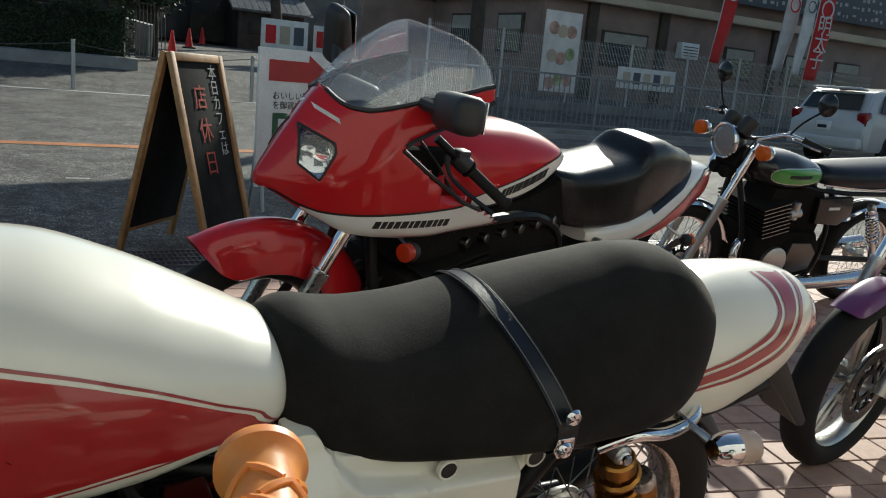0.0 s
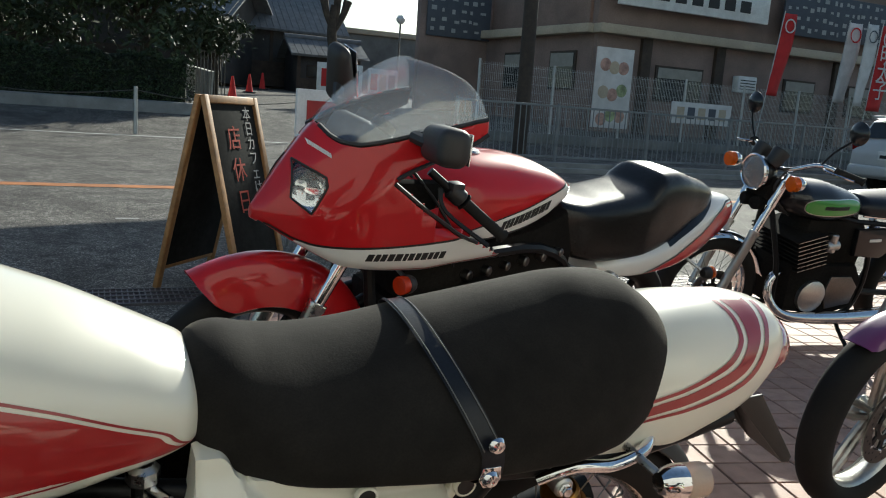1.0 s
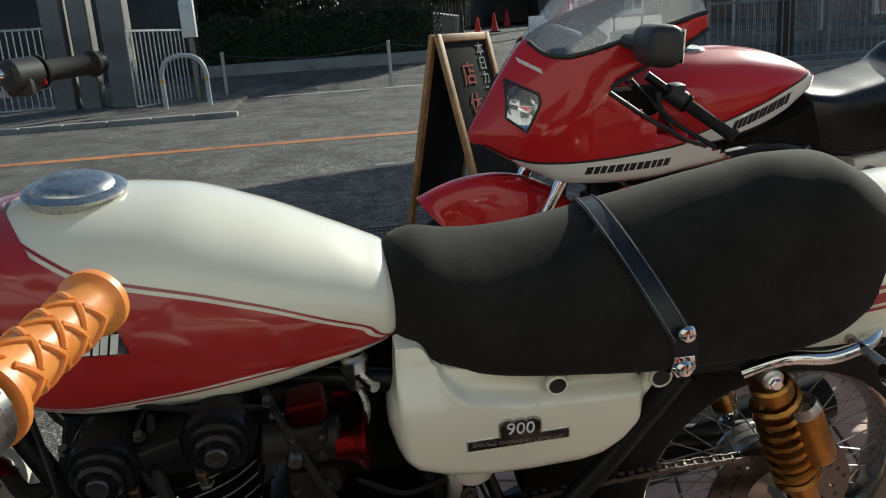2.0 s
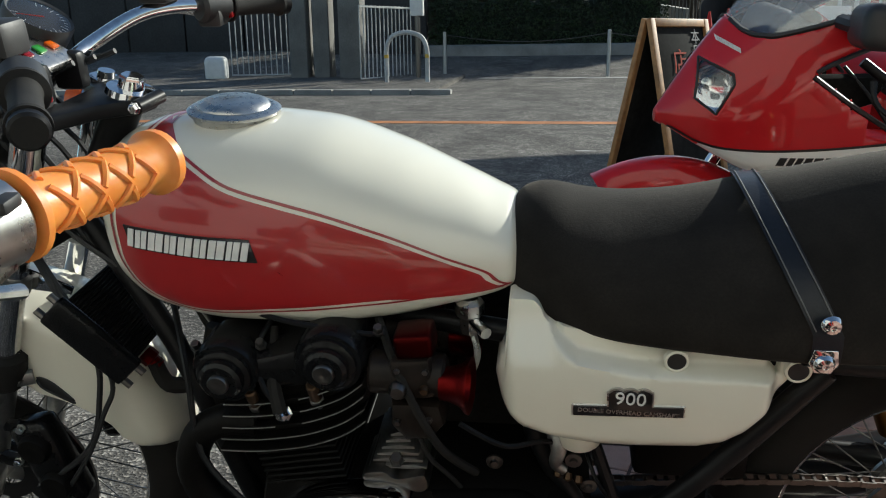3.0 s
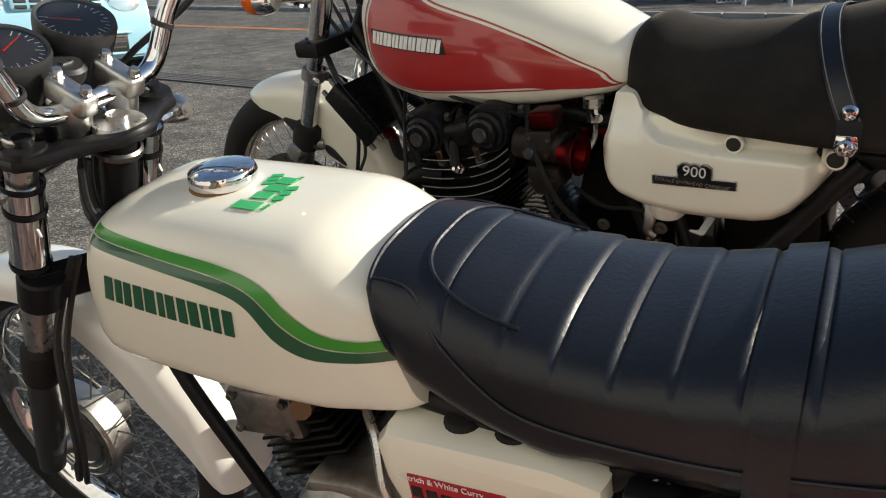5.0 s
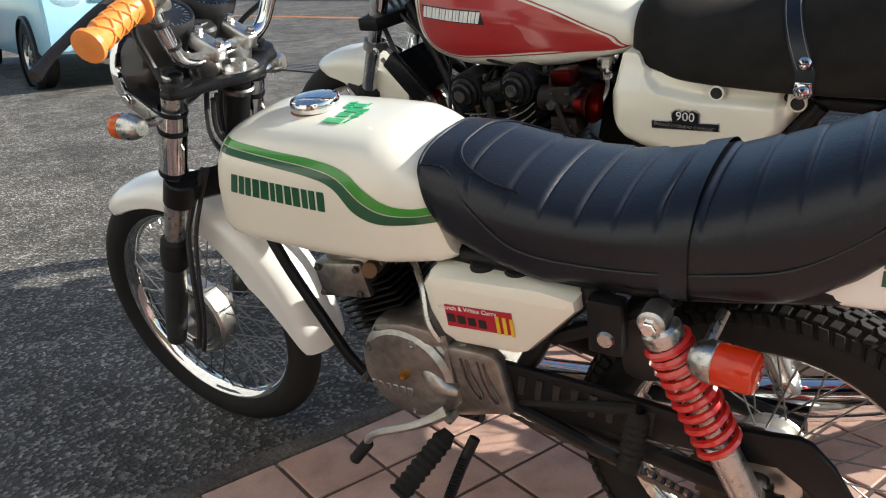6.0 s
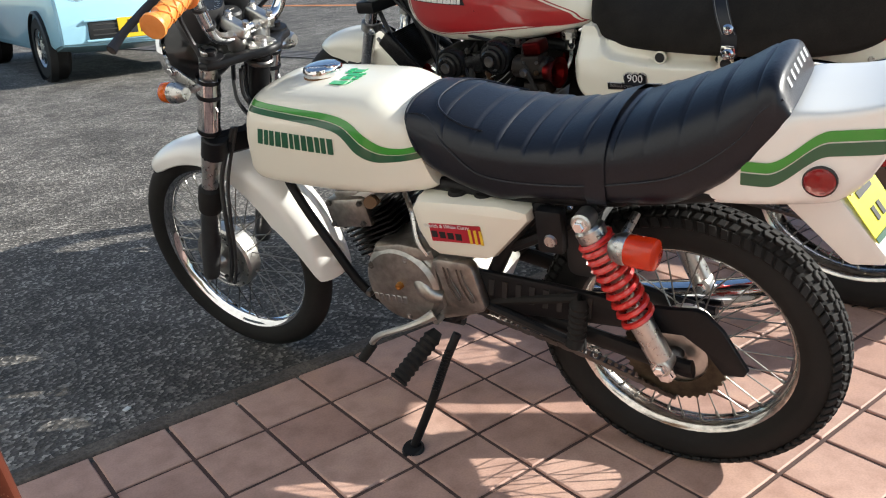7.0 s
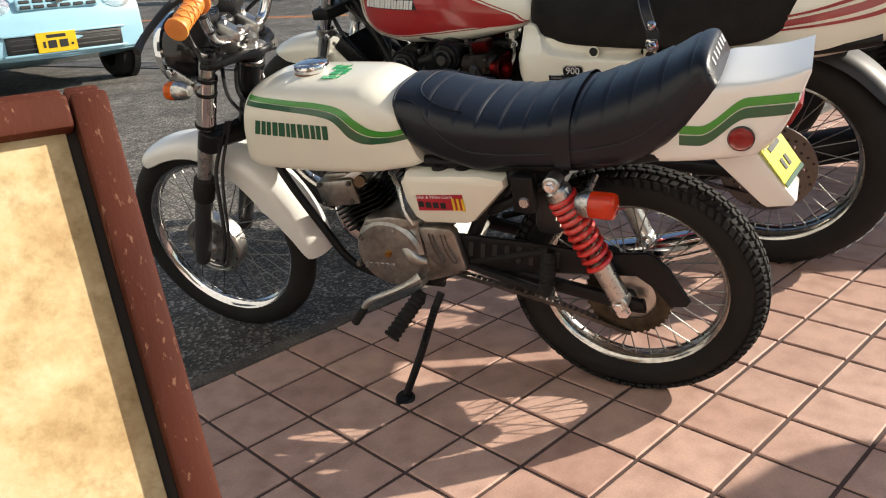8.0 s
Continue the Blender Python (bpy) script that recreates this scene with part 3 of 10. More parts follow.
def shaped_guard(bm, c, rows, thick=0.003, n=64, m=12):
    """A mudguard whose crown radius, skirt depth and half-width change along its sweep: rows of angle, radius, skirt, half-width."""
    rows = np.array(sorted(rows))
    outer, inner = [], []
    for i in range(n + 1):
        an = rows[0, 0] + (rows[-1, 0] - rows[0, 0]) * i / n
        r, d, w = (float(np.interp(an, rows[:, 0], rows[:, k])) for k in (1, 2, 3))
        ca, sa = math.cos(radians(an)), math.sin(radians(an))
        rings = []
        for off in (0.0, thick):
            ring = []
            for k in range(-m, m + 1):
                u = abs(k) / m
                t = min(1.0, u / 0.62)
                y = w * math.sin(math.pi / 2 * t) * (1 if k >= 0 else -1)
                drop = w * 0.55 * (1 - math.cos(math.pi / 2 * t)) if d > w * 0.55 else d * (1 - math.cos(math.pi / 2 * t))
                if u > 0.62:
                    drop += max(0.0, d - w * 0.55) * (u - 0.62) / 0.38
                ring.append(bm.verts.new((c[0] + ca * (r - drop - off), c[1] + y * (1 - off / w), c[2] + sa * (r - drop - off))))
            rings.append(ring)
        outer.append(rings[0])
        inner.append(rings[1])
    for i in range(n):
        for k in range(2 * m):
            bm.faces.new([outer[i][k], outer[i][k + 1], outer[i + 1][k + 1], outer[i + 1][k]])
            bm.faces.new([inner[i][k + 1], inner[i][k], inner[i + 1][k], inner[i + 1][k + 1]])
        for k in (0, 2 * m):
            bm.faces.new([outer[i][k], outer[i + 1][k], inner[i + 1][k], inner[i][k]])
    for i in (0, n):
        for k in range(2 * m):
            bm.faces.new([outer[i][k], outer[i][k + 1], inner[i][k + 1], inner[i][k]])
    bmesh.ops.recalc_face_normals(bm, faces=bm.faces)
    return bm


def bolt(root, p, axis, r=0.008, h=0.006, mat="steel", name="bolt"):
    bm = B()
    lathe(bm, [(0, 0), (r * 1.25, 0), (r * 1.25, h * 0.25), (r, h * 0.25), (r, h * 0.85), (r * 0.85, h), (0, h)], p, axis, 6)
    return part(name, bm, mat, root, smooth=False)


def coil_spring(bm, p, q, r, wire, turns, n=6, close=None):
    p, q = Vector(p), Vector(q)
    a, u, v = basis(q - p)
    L = (q - p).length
    pts = []
    for i in range(int(turns * 14) + 1):
        t = i / (turns * 14)
        s = t if close is None else t ** close
        an = 2 * math.pi * turns * t
        pts.append(p + a * L * s + (u * math.cos(an) + v * math.sin(an)) * r)
    return tube(bm, pts, wire, n, 1)


def shock(root, top, low, spring_mat, body_mat, r=0.026, wire=0.005, turns=9, name="shock_absorber", close=1.25):
    top, low = Vector(top), Vector(low)
    d = (low - top)
    bm = B()
    cyl(bm, top, low, 0.008, n=10)
    cyl(bm, top + d * 0.12, top + d * 0.7, 0.012, n=12)
    cyl(bm, top + d * 0.66, top + d * 0.97, r * 0.78, n=18, bevel=0.003)
    body = part(name, bm, body_mat, root)
    bm = B()
    cyl(bm, top + d * 0.04, top + d * 0.13, r * 0.95, n=18, bevel=0.004)
    part("spring_cap", bm, body_mat, body)
    bm = B()
    coil_spring(bm, top + d * 0.12, top + d * 0.70, r, wire, turns, close=close)
    part("spring", bm, spring_mat, body)
    for p in (top, low):
        bm = B()
        cyl(bm, p - Vector((0, 0.018, 0)), p + Vector((0, 0.018, 0)), 0.016, n=14, bevel=0.003)
        part("shock_eye", bm, "alloy", body)
        bolt(body, p + Vector((0, 0.018, 0)), (0, 1, 0), 0.009, 0.010, "chrome")
    return body


def blinker(root, p, axis, r=0.028, length=0.06, lens="amber", shell="chrome", share=0.5, name="indicator", stalk=None):
    """A round turn signal: axis points to its lens."""
    p, a = Vector(p), Vector(axis).normalized()
    bm = B()
    L = length * (1 - share)
    lathe(bm, [(0, -L), (r * 0.55, -L), (r * 0.8, -L * 0.8), (r, -L * 0.35), (r, 0), (r * 0.9, 0.002), (0, 0.002)], p, a, 22)
    shell_ob = part(name, bm, shell, root)
    bm = B()
    S = length * share
    lathe(bm, [(r * 0.93, 0), (r * 0.99, S * 0.08), (r * 0.99, S * 0.86), (r * 0.93, S * 0.96), (r * 0.80, S), (0, S * 1.02)], p, a, 26)
    part("lens", bm, lens, shell_ob)
    if stalk is not None:
        bm = B()
        tube(bm, [p - a * L * 0.6, Vector(stalk)], 0.007, 8, 1)
        part("stalk", bm, "steel", shell_ob)
    return shell_ob


def headlamp(root, c, axis, r, depth, shell="black_gloss", name="headlamp"):
    a = Vector(axis).normalized()
    c = Vector(c)
    bm = B()
    lathe(bm, [(0, -depth), (r * 0.35, -depth * 0.97), (r * 0.7, -depth * 0.75), (r * 0.92, -depth * 0.4), (r * 0.97, 0), (r * 0.9, 0), (r * 0.8, -depth * 0.3), (0, -depth * 0.5)], c, a, 32)
    sh = part(name, bm, shell, root)
    bm = B()
    lathe(bm, [(r * 0.93, -0.012), (r * 1.04, -0.01), (r * 1.05, 0.004), (r * 0.98, 0.012), (r * 0.92, 0.008), (r * 0.93, -0.012)], c, a, 36)
    part("bezel", bm, "chrome", sh)
    bm = B()
    lathe(bm, [(r * 0.93, 0.002), (r * 0.75, 0.012), (r * 0.4, 0.019), (0, 0.021)], c, a, 32)
    part("lens", bm, "clear_lens", sh)
    bm = B()
    lathe(bm, [(r * 0.91, -0.004), (r * 0.7, -depth * 0.35), (r * 0.3, -depth * 0.55), (0, -depth * 0.58)], c, a, 28)
    part("reflector", bm, "chrome", sh)
    return sh


def gauge(root, c, axis, r, depth, needle=0.6, name="gauge", shell="black_plastic"):
    a, u, v = basis(axis)
    c = Vector(c)
    bm = B()
    lathe(bm, [(0, -depth), (r * 0.7, -depth), (r * 0.88, -depth * 0.75), (r, -depth * 0.2), (r * 1.03, 0), (r * 0.98, 0.006), (r * 0.9, 0.004), (r * 0.88, -0.006), (0, -0.006)], c, a, 30)
    g = part(name, bm, shell, root)
    bm = B()
    lathe(bm, [(r * 0.88, -0.0045), (0, -0.0045)], c, a, 28)
    part("dial", bm, "black_plastic", g)
    bm = B()
    for k in range(22):
        an = radians(-130 + 260 * k / 21)
        d = v * math.cos(an) + u * math.sin(an)
        L = 0.22 if k % 3 == 0 else 0.12
        tube(bm, [c - a * 0.0035 + d * r * 0.84, c - a * 0.0035 + d * r * (0.84 - L)], 0.0006, 4, 1)
    tagged(part("scale_mark", bm, "white_ink", g), kind="stuff")
    bm = B()
    d = v * math.cos(needle) + u * math.sin(needle)
    tube(bm, [c - a * 0.003 - d * r * 0.15, c - a * 0.003 + d * r * 0.7], [0.0018, 0.0008], 5, 1)
    part("needle", bm, "orange_lens", g)
    bm = B()
    lathe(bm, [(r * 0.93, 0.004), (r * 0.6, 0.0055), (0, 0.006)], c, a, 28)
    part("gauge_glass", bm, "clear", g)
    return g


def grip(root, inner, outer, r, mat, ridges=True, name="grip"):
    p, q = Vector(inner), Vector(outer)
    a, u, v = basis(q - p)
    L = (q - p).length
    bm = B()
    lathe(bm, [(r * 0.7, 0), (r * 1.55, 0), (r * 1.55, 0.004), (r * 1.1, 0.007), (r, 0.014), (r * 0.98, L - 0.016), (r * 1.12, L - 0.011), (r * 1.3, L - 0.007), (r * 1.28, L - 0.001), (r * 0.8, L), (0, L)], p, a, 28)
    g = part(name, bm, mat, root)
    if ridges:
        for k in range(7):
            for s in range(3):
                bm = B()
                t0 = 0.02 + (L - 0.045) * k / 6.5
                pts = []
                for i in range(9):
                    w = i / 8
                    an = 2 * math.pi * (s / 3 + (k % 2) / 6) + (w - 0.5) * 1.7
                    h = t0 + 0.010 * (1 - abs(2 * w - 1)) - 0.003
                    pts.append(p + a * h + (u * math.cos(an) + v * math.sin(an)) * (r * 1.005))
                tube(bm, pts, 0.0021, 6, 1)
                part("ridge", bm, mat, g)
    return g


def cable(root, pts, r=0.0035, mat="black_plastic", name="cable"):
    bm = B()
    tube(bm, pts, r, 6, 5)
    return part(name, bm, mat, root)


def fork(root, top, low, split, y, r_up, r_low, mat_up="chrome", mat_low="alloy", name="fork_leg", boot=None):
    top, low = Vector((top[0], y, top[1])), Vector((low[0], y, low[1]))
    m = top.lerp(low, split)
    d = (low - top).normalized()
    bm = B()
    cyl(bm, top - d * 0.01, m + d * 0.02, r_up, n=20, bevel=0.002)
    f = part(name, bm, mat_up, root)
    bm = B()
    L = (low - m).length
    lathe(bm, [(r_up, -0.006), (r_low * 1.12, -0.004), (r_low * 1.14, 0.012), (r_low, 0.02), (r_low * 0.97, L * 0.8), (r_low * 0.85, L), (0, L)], m, d, 22)
    part("fork_slider", bm, mat_low, f)
    if boot:
        bm = B()
        lathe(bm, [(r_up, -0.03), (boot, -0.024), (boot * 1.08, 0.0), (boot, 0.03), (r_low, 0.034)], m, d, 22)
        part("dust_boot", bm, "rubber", f)
    return f


def chain_run(root, pts, pitch=0.0127):
    P = spline(pts, 24)
    lens = [0.0]
    for a, b in zip(P, P[1:]):
        lens.append(lens[-1] + (b - a).length)
    links = []
    bm = B()
    s, k = 0.0, 0
    while s < lens[-1] - pitch:
        i = max(j for j in range(len(lens)) if lens[j] <= s)
        i = min(i, len(P) - 2)
        d = (P[i + 1] - P[i]).normalized()
        c = P[i] + d * (s - lens[i] + pitch / 2)
        rot = Matrix((d, Vector((0, 1, 0)), d.cross(Vector((0, 1, 0))))).transposed().to_4x4()
        for yy in (-0.0055, 0.0055):
            box(bm, c + Vector((0, yy + (0.0016 if k % 2 else 0.0) * (1 if yy > 0 else -1), 0)), (pitch * 1.25, 0.0016, 0.009), rot)
        cyl(bm, c - d * pitch / 2 - Vector((0, 0.0075, 0)), c - d * pitch / 2 + Vector((0, 0.0075, 0)), 0.0036, n=6)
        s += pitch
        k += 1
    return tagged(part("chain", bm, "dark_steel", root, smooth=False), kind="stuff")


def sprocket(root, c, r, teeth, mat="steel", thick=0.005):
    pts = []
    for k in range(teeth * 4):
        an = 2 * math.pi * k / (teeth * 4)
        rr = r * (1.0 if k % 4 in (0, 1) else 0.955)
        pts.append((c[0] + math.cos(an) * rr, c[2] + math.sin(an) * rr))
    bm = B()
    lo = [bm.verts.new((a, c[1] - thick / 2, b)) for a, b in pts]
    hi = [bm.verts.new((a, c[1] + thick / 2, b)) for a, b in pts]
    inn = [[bm.verts.new((c[0] + math.cos(2 * math.pi * k / len(pts)) * r * 0.62, yy, c[2] + math.sin(2 * math.pi * k / len(pts)) * r * 0.62)) for k in range(len(pts))] for yy in (c[1] - thick / 2, c[1] + thick / 2)]
    n = len(pts)
    for i in range(n):
        j = (i + 1) % n
        bm.faces.new([lo[i], lo[j], hi[j], hi[i]])
        bm.faces.new([hi[i], hi[j], inn[1][j], inn[1][i]])
        bm.faces.new([lo[j], lo[i], inn[0][i], inn[0][j]])
        bm.faces.new([inn[0][i], inn[0][j], inn[1][j], inn[1][i]])
    bmesh.ops.recalc_face_normals(bm, faces=bm.faces)
    return part("sprocket", bm, mat, root, smooth=False)


def bar_row(bm, count, x0, x1, z0, z1, h, y_of, thick=0.002, slant=0.25, gap=0.22, side=1):
    """A row of plain slanted blocks along a line on a shell's side."""
    for k in range(count):
        a, b = (k + gap / 2) / count, (k + 1 - gap / 2) / count
        quad = []
        for t, up in ((a, -1), (b, -1), (b, 1), (a, 1)):
            x = x0 + (x1 - x0) * t + slant * h * up / 2 * (1 if x1 < x0 else -1) * -1
            z = z0 + (z1 - z0) * t + up * h / 2
            quad.append((x, z))
        lo = [bm.verts.new((x, side * (y_of(x, z) + 0.0004), z)) for x, z in quad]
        hi = [bm.verts.new((x, side * (y_of(x, z) + thick), z)) for x, z in quad]
        bm.faces.new(hi)
        for i in range(4):
            bm.faces.new([lo[i], lo[(i + 1) % 4], hi[(i + 1) % 4], hi[i]])
    bmesh.ops.recalc_face_normals(bm, faces=bm.faces)
    return bm


def name_blocks(parent, count, x0, x1, z0, z1, h, y_of, thick, slant, gap, side, mat, name="name_block"):
    """A maker's mark as plain bars: each cell holds a broad and a narrow slanted bar."""
    made = []
    for k in range(count):
        bm = B()
        broad = (0.50, 0.42, 0.56, 0.46)[k % 4]
        for u, v in ((0.0, broad - 0.08), (broad + 0.06, 1.0 - gap * 0.55)):
            a, b = (k + u) / count, (k + v) / count
            bar_row(bm, 1, x0 + (x1 - x0) * a, x0 + (x1 - x0) * b, z0 + (z1 - z0) * a, z0 + (z1 - z0) * b, h, y_of, thick, slant, 0.0, side)
        made.append(part(name, bm, mat, parent, smooth=False))
    return made

# ---------------------------------------------------------------- the small white and green motorcycle
yb = thing("motorcycle", pose(0.562, -0.788, 0, -11, 0, 110.66), "small cream motorcycle with green stripes and a navy ribbed seat", "motorcycle", "parked motorcycles")
YR, YF = (0.046, 0, 0.253), (1.07, 0, 0.264)
rear = wheel(yb, "rear_wheel", YR, 0.252, 0.082, 0.178, "rust_chrome", 36, 0.045, 0.07, tread=86)
front = wheel(yb, "front_wheel", YF, 0.262, 0.062, 0.200, "chrome", 36, 0.035, 0.06, drum=0.078)

TANK = Body([(0.826, 0.655, 0.550, 0.080, 0.60, 3.2, 5), (0.822, 0.672, 0.528, 0.094, 0.60, 3.3, 7), (0.812, 0.683, 0.520, 0.104, 0.60, 3.3, 9), (0.79, 0.690, 0.516, 0.110, 0.60, 3.3, 10), (0.74, 0.693, 0.514, 0.114, 0.60, 3.2, 10),
             (0.64, 0.694, 0.513, 0.117, 0.60, 3.1, 10), (0.54, 0.692, 0.517, 0.116, 0.60, 3.1, 10), (0.50, 0.687, 0.523, 0.111, 0.60, 3.0, 9), (0.468, 0.676, 0.528, 0.104, 0.595, 2.9, 8), (0.446, 0.659, 0.534, 0.096, 0.59, 2.9, 6)])


def nose_lean(c):
    return (0.014 - 0.24 * max(0.0, c.z - 0.575)) * min(1.0, max(0.0, (c.x - 0.66) / 0.14))


def raked(bm):
    """The joint of tank and seat leans forward at its top; the tank's nose leans back."""
    for v in bm.verts:
        near = min(1.0, max(0.0, 1 - abs(v.co.x - 0.45) / 0.11) * 1.25)
        v.co.x += 0.030 * near * min(1.0, max(0.0, (v.co.z - 0.60) / 0.075))
        v.co.x -= 0.022 * near * min(1.0, max(0.0, (0.585 - v.co.z) / 0.05))
        v.co.x += nose_lean(v.co)
    return bm


bm = B()
TANK.build(bm)
raked(bm)
tank = part("fuel_tank", bm, "cream", yb)
# green band in two tones that drops towards the seat
for side in (1, -1):
    line = [(p.x, p.z) for p in spline([(a, 0, b) for a, b in ((0.806, 0.673), (0.70, 0.667), (0.625, 0.663), (0.575, 0.654), (0.538, 0.632), (0.508, 0.614), (0.475, 0.609), (0.445, 0.612))], 10)]
    under = [(p.x, p.z) for p in spline([(a, 0, b) for a, b in ((0.808, 0.655), (0.71, 0.648), (0.635, 0.641), (0.592, 0.629), (0.562, 0.597), (0.528, 0.585), (0.486, 0.586), (0.445, 0.591))], 10)]
    mix = lambda t: [(a[0] + (b[0] - a[0]) * t, a[1] + (b[1] - a[1]) * t) for a, b in zip(line, under)]
    for nm, mt, hi, lo in (("upper_stripe", "green", 0.0, 0.44), ("lower_stripe", "dark_green", 0.50, 1.0)):
        bm = B()
        decal_band(bm, TANK, mix(hi), mix(lo), 0.0012, False, side, 3)
        raked(bm)
        part(nm, bm, mt, tank)
    for k, ob in enumerate(name_blocks(tank, 6, 0.780, 0.606, 0.6125, 0.606, 0.029, TANK.side, 0.0012, 0.12, 0.2, side, "dark_green")):
        for v in ob.data.vertices:
            v.co.x += nose_lean(v.co)
# filler cap with a rusty seat
bm = B()
cp = Vector((0.692, 0.002, 0.690))
lathe(bm, [(0.0375, -0.004), (0.037, 0.003), (0.033, 0.004)], cp, (0, 0, 1), 32)
part("filler_neck", bm, surface("rust_stain", (0.24, 0.11, 0.04), 0.8), tank)
bm = B()
lathe(bm, [(0.033, 0.002), (0.0355, 0.005), (0.0365, 0.014), (0.0345, 0.019), (0.026, 0.022), (0.012, 0.0235), (0, 0.0238)], cp, (0, 0, 1), 40)
part("filler_cap", bm, "chrome", tank, "domed chrome filler cap")
# green emblem on the tank's top: a sloped group of plain bars
emb = [(0.629, 0.036, 0.030, 0.0165, 0), (0.626, 0.0155, 0.020, 0.0145, 5), (0.6235, -0.002, 0.022, 0.0135, 0), (0.623, -0.0205, 0.020, 0.0145, 0)]
emb += [(0.640 + 0.001 * k, -0.011 - 0.0095 * k, 0.013, 0.0065, 22) for k in range(3)] + [(0.606, 0.0165 - 0.0115 * k, 0.012, 0.0085, 22) for k in range(3)]
for x, y, a, b, turn in emb:
    bm = B()
    y += 0.006
    box(bm, (x, y, TANK.top_at(x, y) + 0.0008), (a, b, 0.0007), Matrix.Rotation(radians(turn), 4, "Z"))
    part("emblem_bar", bm, "lime", tank, smooth=False)
for word, x, y in (("SINCE", 0.607, 0.0375), ("2004", 0.614, -0.0215)):
    lettering("emblem_word", word, 0.0075, Matrix.Translation((x, y, TANK.top_at(x, y) + 0.0003)) @ Matrix.Rotation(radians(-97), 4, "Z"), "lime", tank, 0.0006)

SEAT = Body([(0.456, 0.658, 0.60, 0.080, 0.63, 2.6, 2.6), (0.447, 0.674, 0.565, 0.100, 0.62, 2.8, 3), (0.41, 0.676, 0.549, 0.110, 0.61, 2.6, 4), (0.34, 0.657, 0.538, 0.117, 0.605, 2.4, 6), (0.30, 0.652, 0.530, 0.120, 0.605, 2.35, 6), (0.25, 0.648, 0.540, 0.122, 0.605, 2.3, 6),
             (0.14, 0.664, 0.545, 0.124, 0.61, 2.3, 5), (0.04, 0.696, 0.552, 0.120, 0.62, 2.4, 5), (-0.03, 0.724, 0.582, 0.114, 0.64, 2.6, 3.4), (-0.060, 0.738, 0.605, 0.108, 0.66, 3.0, 3), (-0.082, 0.745, 0.630, 0.103, 0.68, 3.4, 3), (-0.092, 0.742, 0.645, 0.101, 0.685, 3.6, 3), (-0.103, 0.722, 0.66, 0.097, 0.688, 3.6, 3), (-0.113, 0.698, 0.668, 0.092, 0.684, 3, 3)],
            ribs=(-0.070, 0.386, 0.0456, 0.0046))
bm = B()
SEAT.build(bm, n=56, step=0.0022)
raked(bm)
seat = part("seat", bm, "leather", yb, "navy leatherette seat with cross ribs")
STRAP = Body([(0.122, 0.676, 0.543, 0.127, 0.61, 2.3, 6), (0.152, 0.667, 0.543, 0.127, 0.61, 2.3, 6)])
bm = B()
STRAP.build(bm, n=56, step=0.01, x0=0.122, x1=0.152)
part("seat_strap", bm, "leather", seat)
for side in (1, -1):
    bm = B()
    pts = [(0.442, 0.662), (0.41, 0.660), (0.385, 0.628), (0.345, 0.591), (0.295, 0.578), (0.198, 0.580), (0.105, 0.592), (0.019, 0.613), (-0.051, 0.663), (-0.075, 0.70), (-0.10, 0.715)]
    tube(bm, [(x, side * (SEAT.side(x, z) + 0.001), z) for x, z in pts], 0.0016, 6, 5)
    raked(bm)
    part("piping", bm, "leather", seat)
    bm = B()
    tube(bm, [(0.446, side * SEAT.side(0.446, z), z) for z in (0.57, 0.60, 0.63, 0.655)] + [(0.446, y * side, SEAT.top_at(0.446, y)) for y in (0.088, 0.075, 0.05, 0.025, 0)], 0.0022, 6, 3)
    raked(bm)
    part("piping", bm, "leather", seat)
bm = B()
arc = [(0.33, 0.088), (0.36, 0.086), (0.385, 0.078), (0.40, 0.062), (0.407, 0.035), (0.408, 0.0), (0.407, -0.035), (0.40, -0.062), (0.385, -0.078), (0.36, -0.086), (0.33, -0.088)]
tube(bm, [(x, y, SEAT.top_at(x, y) + 0.0006) for x, y in arc], 0.0018, 6, 4)
raked(bm)
part("piping", bm, "leather", seat)
# pale printed name across the seat's back lip
for k in range(6):
    bm = B()
    y = 0.058 - 0.0235 * k
    box(bm, (-0.1010, y, SEAT.top_at(-0.1010, y) + 0.0004), (0.014, 0.010, 0.0008), Matrix.Rotation(radians(-63), 4, "Y"))
    part("seat_print", bm, "faded_print", seat, "pale printed block on the lip", smooth=False)

